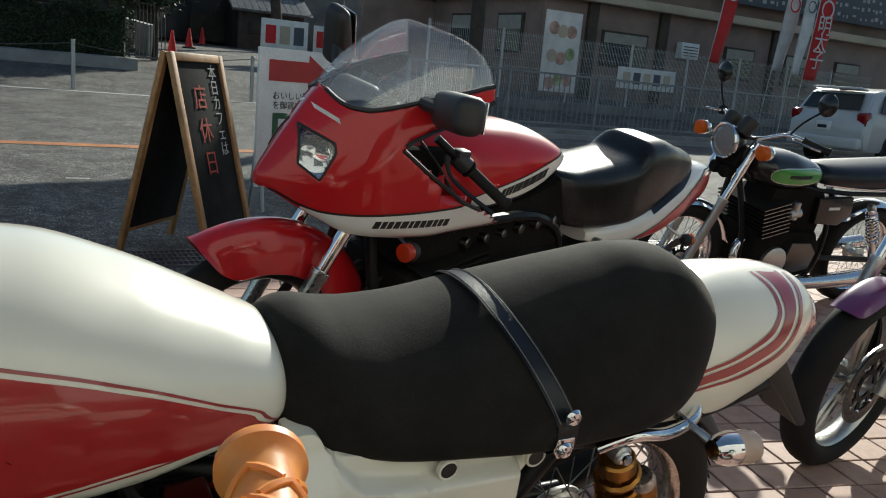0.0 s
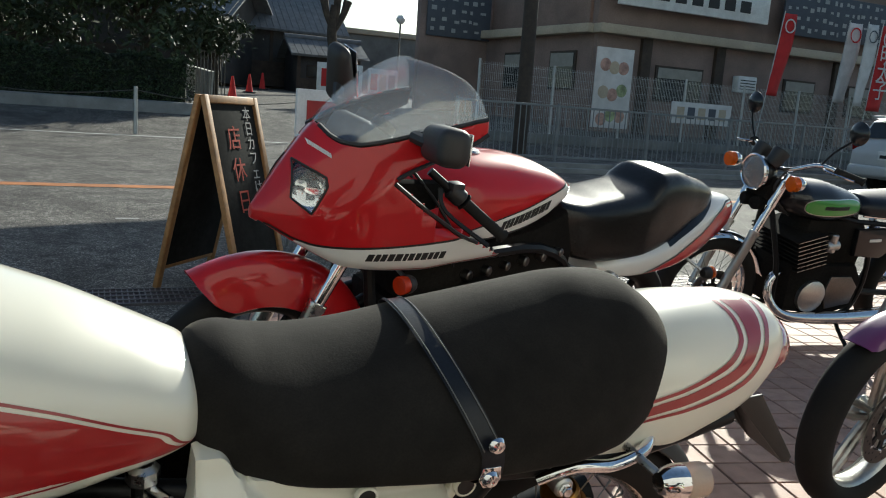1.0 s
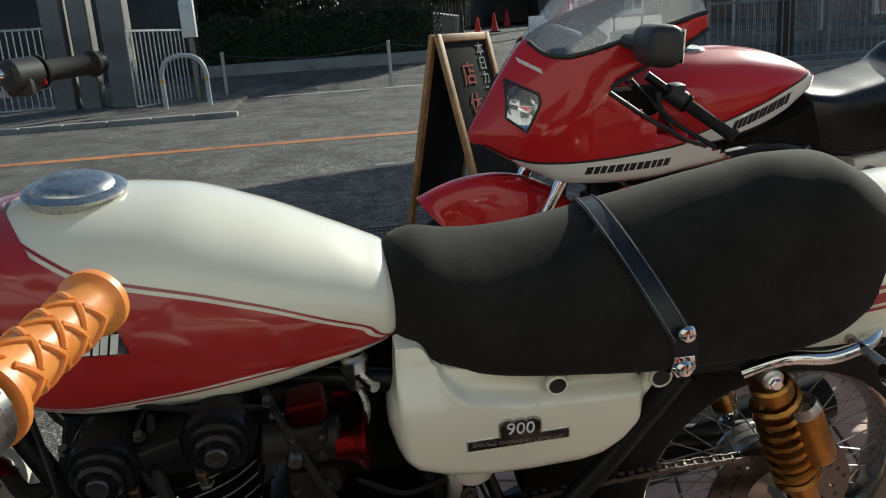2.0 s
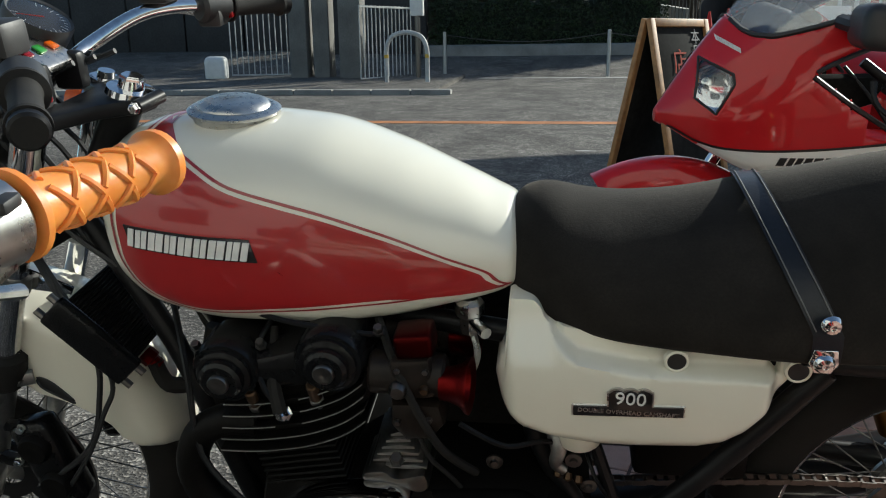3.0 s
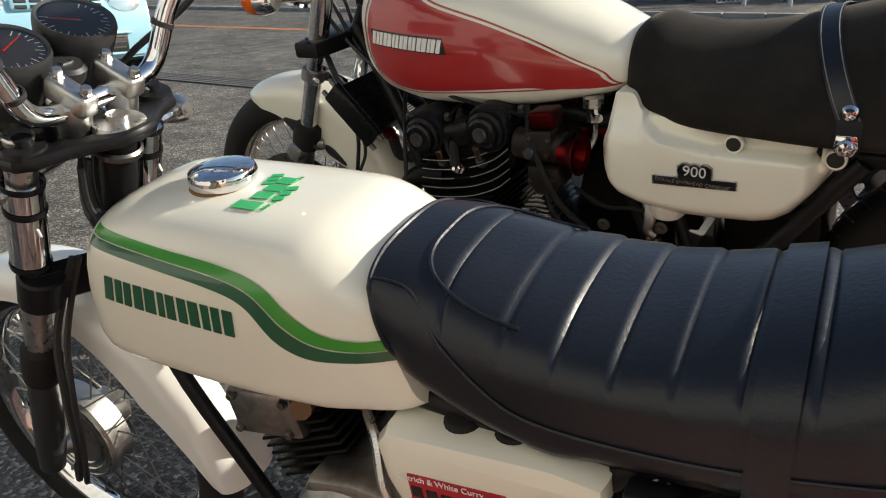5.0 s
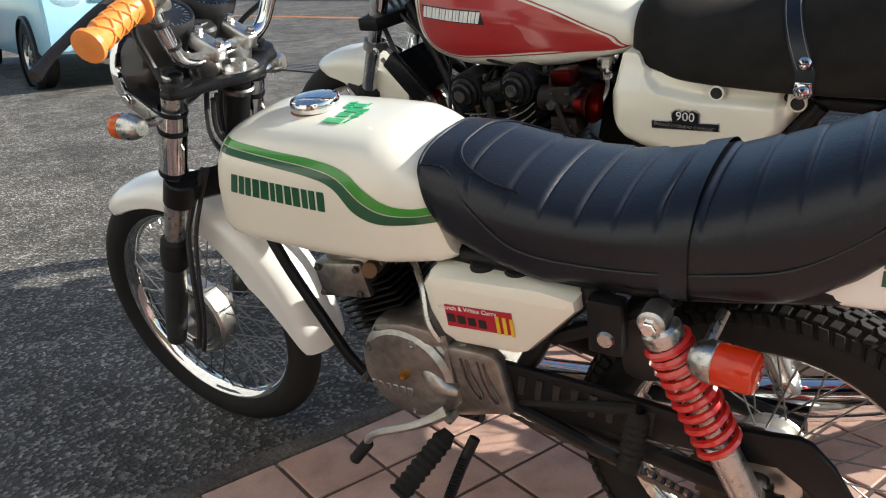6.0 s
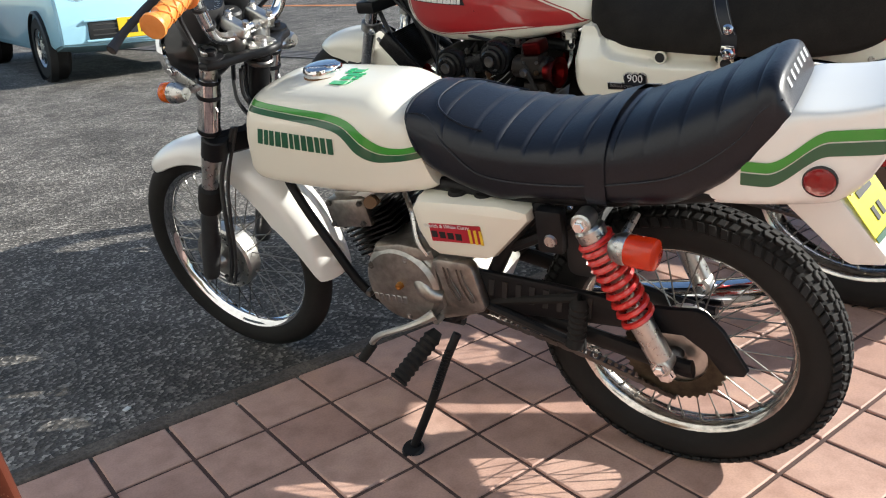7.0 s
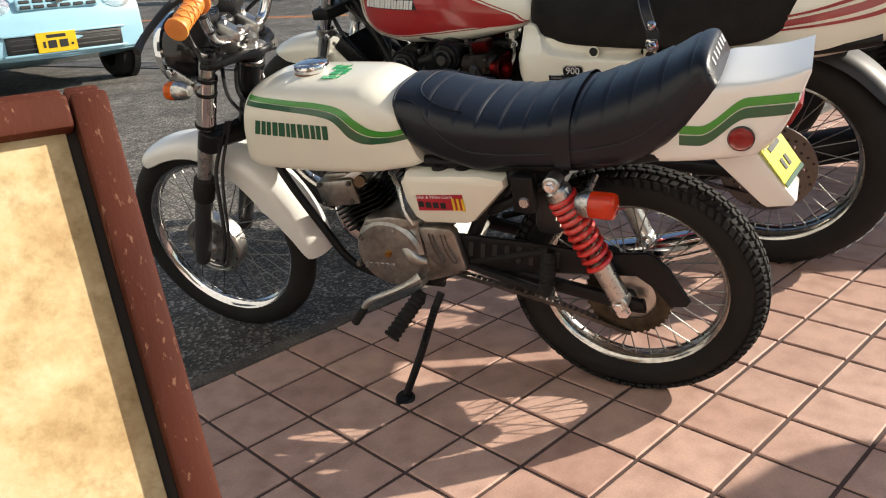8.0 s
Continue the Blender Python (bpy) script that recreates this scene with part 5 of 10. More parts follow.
tube(bm, [(0.66, -0.02, 0.40), (0.715, -0.03, 0.37), (0.72, -0.06, 0.28), (0.64, -0.10, 0.22), (0.40, -0.12, 0.20), (0.05, -0.13, 0.25), (-0.12, -0.14, 0.30)], [0.018, 0.018, 0.019, 0.02, 0.026, 0.032, 0.028], 12, 5)
part("exhaust_pipe", bm, "chrome", yb)
bm = B()
box(bm, (0.652, 0.030, 0.447), (0.098, 0.085, 0.062), Matrix.Rotation(radians(9), 4, "Y"), 0.009, 2)
box(bm, (0.655, 0.030, 0.482), (0.060, 0.060, 0.014), Matrix.Rotation(radians(9), 4, "Y"), 0.005, 2)
hc_ = part("head_cover", bm, "oily_alloy", yb, "oil-stained alloy cover over the fins")
for x, z in ((0.688, 0.422), (0.617, 0.432), (0.690, 0.466), (0.617, 0.474)):
    bolt(hc_, (x, 0.0725, z), (0, 1, 0), 0.005, 0.006, "dark_steel")
cable(yb, [(0.52, 0.06, 0.50), (0.49, 0.09, 0.48), (0.475, 0.11, 0.44), (0.46, 0.11, 0.41)], 0.005, "steel", "clutch_cable")
bm = B()
cyl(bm, (0.50, 0.0, 0.47), (0.44, 0.02, 0.48), 0.028, n=18, bevel=0.004)
part("carburettor", bm, "alloy", yb)
# controls: shift lever, pegs, kickstand
bm = B()
tube(bm, [(0.462, 0.12, 0.290), (0.480, 0.135, 0.282), (0.512, 0.147, 0.268), (0.569, 0.155, 0.243), (0.590, 0.158, 0.222)], [0.011, 0.008, 0.0065, 0.0065, 0.006], 8, 4)
sl = part("shift_lever", bm, "alloy", yb)
bm = B()
cyl(bm, (0.588, 0.155, 0.220), (0.613, 0.172, 0.186), 0.0095, n=12, bevel=0.003)
part("shift_rubber", bm, "rubber", sl)
for side in (1, -1):
    bm = B()
    a, b = Vector((0.462, side * 0.118, 0.252)), Vector((0.503, side * 0.210, 0.195))
    d = (b - a)
    prof = [(0.010, 0)] + [(0.0175 if k % 2 else 0.0145, 0.012 + k * (d.length - 0.02) / 16) for k in range(17)] + [(0.019, d.length - 0.004), (0.017, d.length), (0, d.length)]
    lathe(bm, prof, a, d, 14)
    part("foot_peg", bm, "rubber", yb)
    bm = B()
    a, b = Vector((0.182, side * 0.106, 0.374)), Vector((0.192, side * 0.116, 0.274))
    cyl(bm, Vector((0.35, side * 0.095, 0.327)), a, 0.008, n=8)
    lathe(bm, [(0.010, 0)] + [(0.0165 if k % 2 else 0.014, 0.01 + k * 0.0055) for k in range(14)] + [(0.018, 0.09), (0, 0.092)], a, b - a, 14)
    part("passenger_peg", bm, "rubber", yb)
bm = B()
tube(bm, [(0.362, 0.10, 0.322), (0.27, 0.106, 0.300), (0.19, 0.106, 0.278)], 0.009, 8, 3)
part("peg_stay", bm, "black_metal", yb)
bm = B()
tube(bm, [(0.415, 0.125, 0.262), (0.43, 0.15, 0.22), (0.455, 0.185, 0.14), (0.487, 0.222, 0.055)], 0.0085, 10, 3)
ks = part("kickstand", bm, "black_metal", yb)
bm = B()
lathe(bm, [(0, -0.006), (0.021, -0.006), (0.022, 0.0), (0.018, 0.006), (0, 0.008)], (0.490, 0.226, 0.047), (0, 0.19, 0.98), 18)
part("stand_foot", bm, "black_metal", ks)
bm = B()
coil_spring(bm, (0.424, 0.146, 0.240), (0.446, 0.180, 0.168), 0.0058, 0.0016, 17)
part("stand_spring", bm, "black_metal", ks)

# ---------------------------------------------------------------- the big cream and red motorcycle
M["grey_thread"] = surface("grey_thread", (0.16, 0.16, 0.155), 0.8, bump=0)
kb = thing("motorcycle", pose(1.40, -0.74, 0, -11, 0, 105.27), "cream motorcycle with red tank panels and a charcoal seat", "motorcycle", "parked motorcycles")
KR, KF = (0.09, 0, 0.319), (1.585, 0, 0.324)
wheel(kb, "rear_wheel", KR, 0.319, 0.118, 0.219, "rust_chrome", 40, 0.06, 0.08, rim_w=0.085, tread=0, disc=0.125)
wheel(kb, "front_wheel", KF, 0.324, 0.092, 0.240, "rust_chrome", 40, 0.04, 0.07, disc=0.170)
bm = B()
for i in range(54):
    an = 2 * math.pi * i / 54
    for sg in (-1, 1):
        pts = []
        for u in (0.0, 0.5, 1.0):
            aa, yy = an + 0.05 * u, sg * (0.006 + 0.036 * u)
            rr = 0.3185 - 0.010 * u * u
            pts.append(Vector(KR) + Vector((math.cos(aa) * rr, yy, math.sin(aa) * rr)))
        tube(bm, pts, 0.0022, 4, 1)
tagged(part("tread", bm, "ink", kb, smooth=False), kind="stuff")

KT = Body([(1.277, 0.855, 0.79, 0.04, 0.825, 2.2, 2.4), (1.264, 0.893, 0.752, 0.095, 0.825, 2.3, 3), (1.238, 0.916, 0.717, 0.132, 0.82, 2.4, 3.6), (1.18, 0.929, 0.692, 0.156, 0.805, 2.2, 4.2), (1.08, 0.933, 0.680, 0.169, 0.795, 2.2, 4.6),
           (0.98, 0.925, 0.679, 0.166, 0.785, 2.2, 4.6), (0.88, 0.894, 0.685, 0.150, 0.77, 2.2, 4.6), (0.80, 0.858, 0.697, 0.128, 0.757, 2.2, 4.2), (0.74, 0.826, 0.708, 0.109, 0.75, 2.4, 3.6), (0.712, 0.812, 0.718, 0.096, 0.748, 2.3, 3), (0.70, 0.792, 0.732, 0.08, 0.75, 2.2, 2.4)])
bm = B()
KT.build(bm, n=56, step=0.008)
ktank = part("fuel_tank", bm, "cream", kb, "teardrop fuel tank, cream over red")
# the red panel runs up over the tank's nose and meets its twin on the crown
edge_ = [(1.177, 0.9285), (1.167, 0.9235), (1.147, 0.9145), (1.10, 0.896), (1.059, 0.879), (0.994, 0.862), (0.918, 0.838), (0.847, 0.808), (0.776, 0.773), (0.735, 0.748), (0.714, 0.7345), (0.735, 0.7315), (0.82, 0.7285), (0.92, 0.724), (1.0, 0.719), (1.10, 0.7135), (1.155, 0.719), (1.198, 0.740), (1.226, 0.778), (1.2285, 0.835), (1.221, 0.880), (1.213, 0.905), (1.207, 0.9165), (1.204, 0.924)]
CROWN = GIRTH * math.pi / 2
edge_ = [(x, girth_of(KT, x, z)) for x, z in edge_]
edge_[0], edge_[-1] = (edge_[0][0], CROWN), (edge_[-1][0], CROWN)
edge_ = [(p.x, p.z) for p in spline([(a, 0, min(b, CROWN)) for a, b in edge_], 6)]


def inset(line, d):
    out = offset_loop(line, d)
    out[0], out[-1] = (line[0][0] + d, CROWN), (line[-1][0] - d, CROWN)
    return [(x, min(u, CROWN)) for x, u in out]


for side in (1, -1):
    for nm, d0, d1, mt in (("outer_pinstripe", 0.0, 0.0045, "stripe_red"),):
        bm = B()
        A, C = [[bm.verts.new(on_girth(KT, x, u, 0.0011, side)) for x, u in inset(edge_, d)] for d in (d0, d1)]
        for k in range(len(A) - 1):
            bm.faces.new([A[k], A[k + 1], C[k + 1], C[k]])
        bmesh.ops.recalc_face_normals(bm, faces=bm.faces)
        part(nm, bm, mt, ktank)
    bm = B()
    rim_ = inset(edge_, 0.0105)
    mid_ = (1.06, 0.005)
    prev = None
    for k in range(25):
        t = k / 24
        cur = [bm.verts.new(on_girth(KT, mid_[0] + (x - mid_[0]) * t, mid_[1] + (u - mid_[1]) * t, 0.0011, side)) for x, u in (rim_ if k else [mid_])]
        if prev is not None:
            for i in range(len(rim_)):
                j = (i + 1) % len(rim_)
                q = list(dict.fromkeys([prev[i % len(prev)], prev[j % len(prev)], cur[j], cur[i]]))
                bm.faces.new(q)
        prev = cur
    bmesh.ops.recalc_face_normals(bm, faces=bm.faces)
    part("red_panel", bm, "red", ktank, "deep red lacquered panel")
    # raised badge: white slanted blocks on a black backing
    bm = B()
    quad = [(1.206, 0.831), (1.034, 0.821), (1.026, 0.791), (1.198, 0.801)]
    lo = [[bm.verts.new((quad[0][0] + (quad[1][0] - quad[0][0]) * u + (quad[3][0] - quad[0][0]) * v, 0, quad[0][1] + (quad[1][1] - quad[0][1]) * u + (quad[3][1] - quad[0][1]) * v)) for u in [k / 12 for k in range(13)]] for v in (0, 0.5, 1)]
    for row in lo:
        for v in row:
            v.co.y = side * (KT.side(v.co.x, v.co.z) + 0.003)
    for a, b in zip(lo, lo[1:]):
        for k in range(12):
            bm.faces.new([a[k], a[k + 1], b[k + 1], b[k]])
    r = bmesh.ops.extrude_face_region(bm, geom=list(bm.faces))
    for v in r["geom"]:
        if isinstance(v, bmesh.types.BMVert):
            v.co.y -= side * 0.0025
    bmesh.ops.recalc_face_normals(bm, faces=bm.faces)
    bd = part("tank_badge", bm, "black_gloss", ktank, "black badge with raised white blocks", smooth=False)
    name_blocks(bd, 8, 1.200, 1.034, 0.816, 0.806, 0.024, lambda x, z: KT.side(x, z) + 0.003, 0.0022, 0.25, 0.14, side, "white_ink", "badge_block")
# filler cap: stepped chrome disc with a cast top
cp = Vector((1.098, 0, 0.917))
bm = B()
lathe(bm, [(0.052, 0.0), (0.054, 0.006), (0.056, 0.012), (0.058, 0.018), (0.062, 0.020), (0.063, 0.024), (0.058, 0.027), (0.049, 0.028), (0.046, 0.033), (0.036, 0.037), (0, 0.038)], cp, (-0.06, 0, 1), 44)
part("filler_cap", bm, "steel", ktank, "stepped chrome filler cap")
bm = B()
lathe(bm, [(0.057, 0.002), (0.054, 0.006), (0.050, 0.006)], cp, (-0.06, 0, 1), 30)
part("filler_neck", bm, "rust_stain" if "rust_stain" in M else surface("rust_ring", (0.22, 0.10, 0.04), 0.8), ktank)

KS = Body([(0.722, 0.795, 0.735, 0.05, 0.755, 2.2, 2.4), (0.712, 0.815, 0.70, 0.090, 0.735, 2.2, 2.8), (0.698, 0.825, 0.69, 0.110, 0.73, 2.2, 3.0), (0.672, 0.831, 0.682, 0.128, 0.72, 2.1, 3.2), (0.62, 0.820, 0.676, 0.15, 0.71, 2.0, 3.6), (0.57, 0.815, 0.673, 0.165, 0.706, 1.9, 3.7), (0.50, 0.820, 0.671, 0.176, 0.705, 1.82, 3.8), (0.36, 0.849, 0.669, 0.190, 0.703, 1.82, 3.8),
           (0.22, 0.880, 0.668, 0.188, 0.705, 1.82, 3.6), (0.13, 0.896, 0.672, 0.174, 0.71, 1.85, 3.2), (0.072, 0.892, 0.685, 0.152, 0.725, 2.1, 3), (0.022, 0.870, 0.705, 0.122, 0.745, 2.2, 2.8), (-0.010, 0.845, 0.73, 0.09, 0.76, 2.2, 2.6), (-0.023, 0.815, 0.755, 0.05, 0.775, 2.2, 2.2)])
bm = B()
KS.build(bm, n=52, step=0.008)
kseat = part("seat", bm, "suede", kb, "charcoal cloth-covered stepped seat")
SB2 = Body([(0.330, 0.846, 0.664, 0.1925, 0.703, 1.84, 3.8), (0.364, 0.843, 0.664, 0.1925, 0.703, 1.84, 3.8)])
def strap_slant(z):
    return 0.53 * max(0.0, z - 0.726) + 0.0
bm = B()
SB2.build(bm, n=72, step=0.011, x0=0.330, x1=0.364)
for v in bm.verts:
    v.co.x += strap_slant(v.co.z)
strap = part("seat_strap", bm, "leather", kseat, "black leather strap with pale stitching")
for x in (0.334, 0.360):
    bm = B()
    pts = []
    for k in range(41):
        y = 0.188 * math.cos(math.pi * k / 40)
        z = SB2.top_at(x, y)
        pts.append((x + strap_slant(z), y, z + 0.0012))
    tube(bm, pts, 0.0009, 5, 1)
    part("stitching", bm, "grey_thread", strap)
for side in (1, -1):
    bm = B()
    plate(bm, [(0.362, 0.708), (0.365, 0.69), (0.357, 0.677), (0.339, 0.677), (0.332, 0.69), (0.335, 0.708)], side * 0.1925, 0.003, 0.0008)
    hk = part("strap_plate", bm, "chrome", kseat)
    for z in (0.742, 0.690):
        bm = B()
        lathe(bm, [(0, 0.004), (0.004, 0.006), (0.009, 0.005), (0.0115, 0.002), (0.0125, 0)], (0.348, side * 0.1945, z), (0, side, 0), 18)
        part("cap_screw", bm, "chrome", hk)

KTL = Body([(0.30, 0.70, 0.625, 0.120, 0.67, 3, 4), (0.12, 0.80, 0.618, 0.142, 0.68, 3, 4), (0.0, 0.838, 0.626, 0.142, 0.70, 2.4, 4), (-0.105, 0.850, 0.645, 0.130, 0.72, 2.3, 3.6), (-0.19, 0.851, 0.675, 0.112, 0.735, 2.2, 3.2), (-0.245, 0.843, 0.704, 0.092, 0.758, 2.2, 2.8), (-0.272, 0.834, 0.717, 0.078, 0.768, 2.2, 2.6), (-0.278, 0.828, 0.722, 0.073, 0.768, 2.2, 2.5)])
bm = B()
KTL.build(bm, n=48)
ktail = part("tail_cowl", bm, "cream", kb, "cream tail cowl with red looped stripes")
for side in (1, -1):
    def sweep(pts):
        return [(q.x * (0.85 if q.x < 0 else 1.0), min(q.z, KTL.at(q.x * (0.85 if q.x < 0 else 1.0))[0] - 0.0006)) for q in spline([(a, 0, b) for a, b in pts], 8)]
    thin_in = sweep([(0.07, 0.742), (0.022, 0.750), (-0.057, 0.768), (-0.121, 0.786), (-0.162, 0.809), (-0.170, 0.828), (-0.168, 0.843), (-0.160, 0.851)])
    wide_in = sweep([(0.07, 0.731), (0.030, 0.738), (-0.071, 0.757), (-0.149, 0.776), (-0.186, 0.803), (-0.193, 0.824), (-0.191, 0.843), (-0.180, 0.851)])
    wide_out = sweep([(0.07, 0.717), (0.030, 0.723), (-0.10, 0.744), (-0.18, 0.766), (-0.222, 0.799), (-0.239, 0.826), (-0.246, 0.843), (-0.245, 0.851)])
    thin_out = sweep([(0.07, 0.708), (0.030, 0.713), (-0.119, 0.730), (-0.200, 0.750), (-0.243, 0.784), (-0.262, 0.815), (-0.276, 0.836), (-0.280, 0.848)])
    mix = lambda a, b, t: [(p[0] + (q[0] - p[0]) * t, p[1] + (q[1] - p[1]) * t) for p, q in zip(a, b)]
    for nm, A, C in (("thin_stripe", thin_in, mix(thin_in, wide_in, 0.5)), ("wide_stripe", wide_in, wide_out), ("thin_stripe", mix(wide_out, thin_out, 0.5), thin_out)):
        bm = B()
        decal_band(bm, KTL, A, C, 0.0016, False, side, 8)
        part(nm, bm, "stripe_red", ktail)
bm = B()
lathe(bm, [(0, 0.040), (0.025, 0.038), (0.045, 0.032), (0.056, 0.020), (0.060, 0.004), (0.060, -0.012), (0.055, -0.02)], (-0.276, 0, 0.760), (-1, 0, -0.30), 32)
for v in bm.verts:
    v.co.y *= 1.32
part("tail_lamp", bm, "tail_red", kb, "rounded red tail lamp lens")
bm = B()
for side in (1, -1):
    plate(bm, [(-0.24, 0.66), (-0.30, 0.665), (-0.436, 0.512), (-0.432, 0.500), (-0.414, 0.502), (-0.27, 0.630)], side * 0.045, 0.006, 0.002)
box(bm, (-0.352, 0, 0.578), (0.005, 0.09, 0.20), Matrix.Rotation(radians(41), 4, "Y"))
part("plate_carrier", bm, "dark_rubber_flap", kb)

# side cover with its model badge: a bulged face, a shelf under the seat, an ear behind and an arm up to the tank
def cover_low(x):
    return float(np.interp(x, (0.3465, 0.352, 0.376, 0.398, 0.42, 0.445, 0.475, 0.548, 0.60, 0.66, 0.697, 0.714, 0.724, 0.7315), (0.655, 0.646, 0.612, 0.584, 0.556, 0.538, 0.530, 0.526, 0.526, 0.535, 0.549, 0.566, 0.586, 0.612)))


def cover_high(x):
    return float(np.interp(x, (0.3465, 0.350, 0.358, 0.376, 0.426, 0.512, 0.59, 0.639, 0.660, 0.670, 0.676, 0.682, 0.688, 0.714, 0.7165, 0.7195, 0.726, 0.7315), (0.666, 0.671, 0.674, 0.6755, 0.6755, 0.677, 0.690, 0.699, 0.702, 0.708, 0.722, 0.729, 0.731, 0.731, 0.727, 0.674, 0.655, 0.640)))


def cover_crest(x):
    return float(np.interp(x, (0.383, 0.392, 0.425, 0.555, 0.63, 0.655, 0.668, 0.68), (0.650, 0.654, 0.655, 0.657, 0.670, 0.690, 0.72, 0.76)))


def cover_face(x, z, lo, hi, crest):
    """How far the cover's skin stands out at a place on it."""
    soft = lambda t: min(1.0, max(0.0, t)) ** 2 * (3 - 2 * min(1.0, max(0.0, t)))
    y = 0.184 - 0.036 * (1 - min(1.0, (z - lo) / 0.034)) ** 2.2
    if x > 0.383:
        y -= 0.026 * soft((z - crest + 0.007) / 0.013)
    y -= 0.025 * soft((0.402 - x) / 0.020) * soft((z - 0.585) / 0.04)
    y -= 0.030 * (1 - min(1.0, (0.7335 - x) / 0.030)) ** 2.2
    y -= 0.028 * soft((z - 0.655) / 0.06) * soft((x - 0.645) / 0.02)
    return y - 0.0045 * ((z - 0.60) / 0.06) ** 2 * (1 if z > 0.6 else 0.5)


for side in (1, -1):
    bm = B()
    cols = []
    for i in range(97):
        x = 0.3465 + (0.7315 - 0.3465) * i / 96
        lo, hi, crest = cover_low(x), cover_high(x), cover_crest(x)
        cols.append([bm.verts.new((x, side * cover_face(x, lo + (hi - lo) * j / 40, lo, hi, crest), lo + (hi - lo) * j / 40)) for j in range(41)])
    rim_ = [c[0] for c in cols] + cols[-1][1:] + [c[-1] for c in cols[-2::-1]] + cols[0][-2:0:-1]
    for a, b in zip(cols, cols[1:]):
        for j in range(40):
            bm.faces.new([a[j], b[j], b[j + 1], a[j + 1]])
    back = [bm.verts.new((v.co.x, side * 0.095, v.co.z)) for v in rim_]
    for k in range(len(rim_)):
        bm.faces.new([rim_[k], rim_[k - 1], back[k - 1], back[k]])
    bmesh.ops.recalc_face_normals(bm, faces=bm.faces)
    cov = part("side_cover", bm, "cream", kb, "cream moulded side cover", angle=50)
    for x, z, r_, y_ in ((0.363, 0.6565, 0.0125, 0.1585), (0.509, 0.6695, 0.0115, 0.1665)):
        bm = B()
        lathe(bm, [(0.0, 0.003), (r_, 0.003), (r_ + 0.0005, -0.004)], (x, side * y_, z), (0, side, 0), 22)
        part("mounting_hole", bm, "ink", cov)
        bm = B()
        lathe(bm, [(r_, 0.0032), (r_ + 0.0012, 0.0042), (r_ + 0.0035, 0.003), (r_ + 0.004, -0.004)], (x, side * y_, z), (0, side, 0), 22)
        part("hole_rim", bm, "cream", cov)
    bm = B()
    lathe(bm, [(0.034, -0.03), (0.031, 0.004), (0.026, 0.010), (0, 0.011)], (0.622, side * 0.135, 0.524), (0, 0, -1), 24)
    part("cover_foot", bm, "cream", cov)
    yb_ = side * 0.1836
    tilt = Matrix.Rotation(radians(1.5 * 1), 4, "Y")
    bm = B()
    box(bm, (0.565, yb_, 0.604), (0.139, 0.004, 0.018), tilt, 0.001, 1)
    badge = part("model_badge", bm, "steel", cov, "black model badge with white figures", smooth=False)
    bm = B()
    box(bm, (0.565, yb_ + side * 0.0014, 0.604), (0.135, 0.004, 0.0145), tilt, 0.0005, 1)
    part("badge_face", bm, "black_gloss", badge, smooth=False)
    for rr, yy, mt in ((0.0, 0.0, "steel"), (0.0022, 0.0012, "black_gloss")):
        bm = B()
        for dx in (-0.016, 0, 0.016):
            lathe(bm, [(0, 0.004), (0.0125 - rr, 0.004), (0.0125 - rr, 0)], (0.563 + dx, yb_ + side * (yy - 0.001), 0.6255), (0, side, 0), 18)
        box(bm, (0.563, yb_ + side * (yy + 0.001), 0.619), (0.057 - 2 * rr, 0.004, 0.026 - rr), tilt)
        part("badge_crown", bm, mt, badge, smooth=False)
    face = Matrix.Rotation(radians(180 if side > 0 else 0), 4, "Z") @ Matrix.Rotation(radians(90), 4, "X")
    lettering("badge_figures", "900", 0.026, Matrix.Translation((0.563, yb_ + side * 0.0046, 0.6235)) @ face @ Matrix.Rotation(radians(-2), 4, "Z"), "white_ink", badge, 0.0016)
    lettering("badge_words", "DOUBLE OVERHEAD CAMSHAFT", 0.0085, Matrix.Translation((0.565, yb_ + side * 0.0040, 0.603)) @ face @ Matrix.Rotation(radians(-1.5), 4, "Z"), "steel", badge, 0.001)

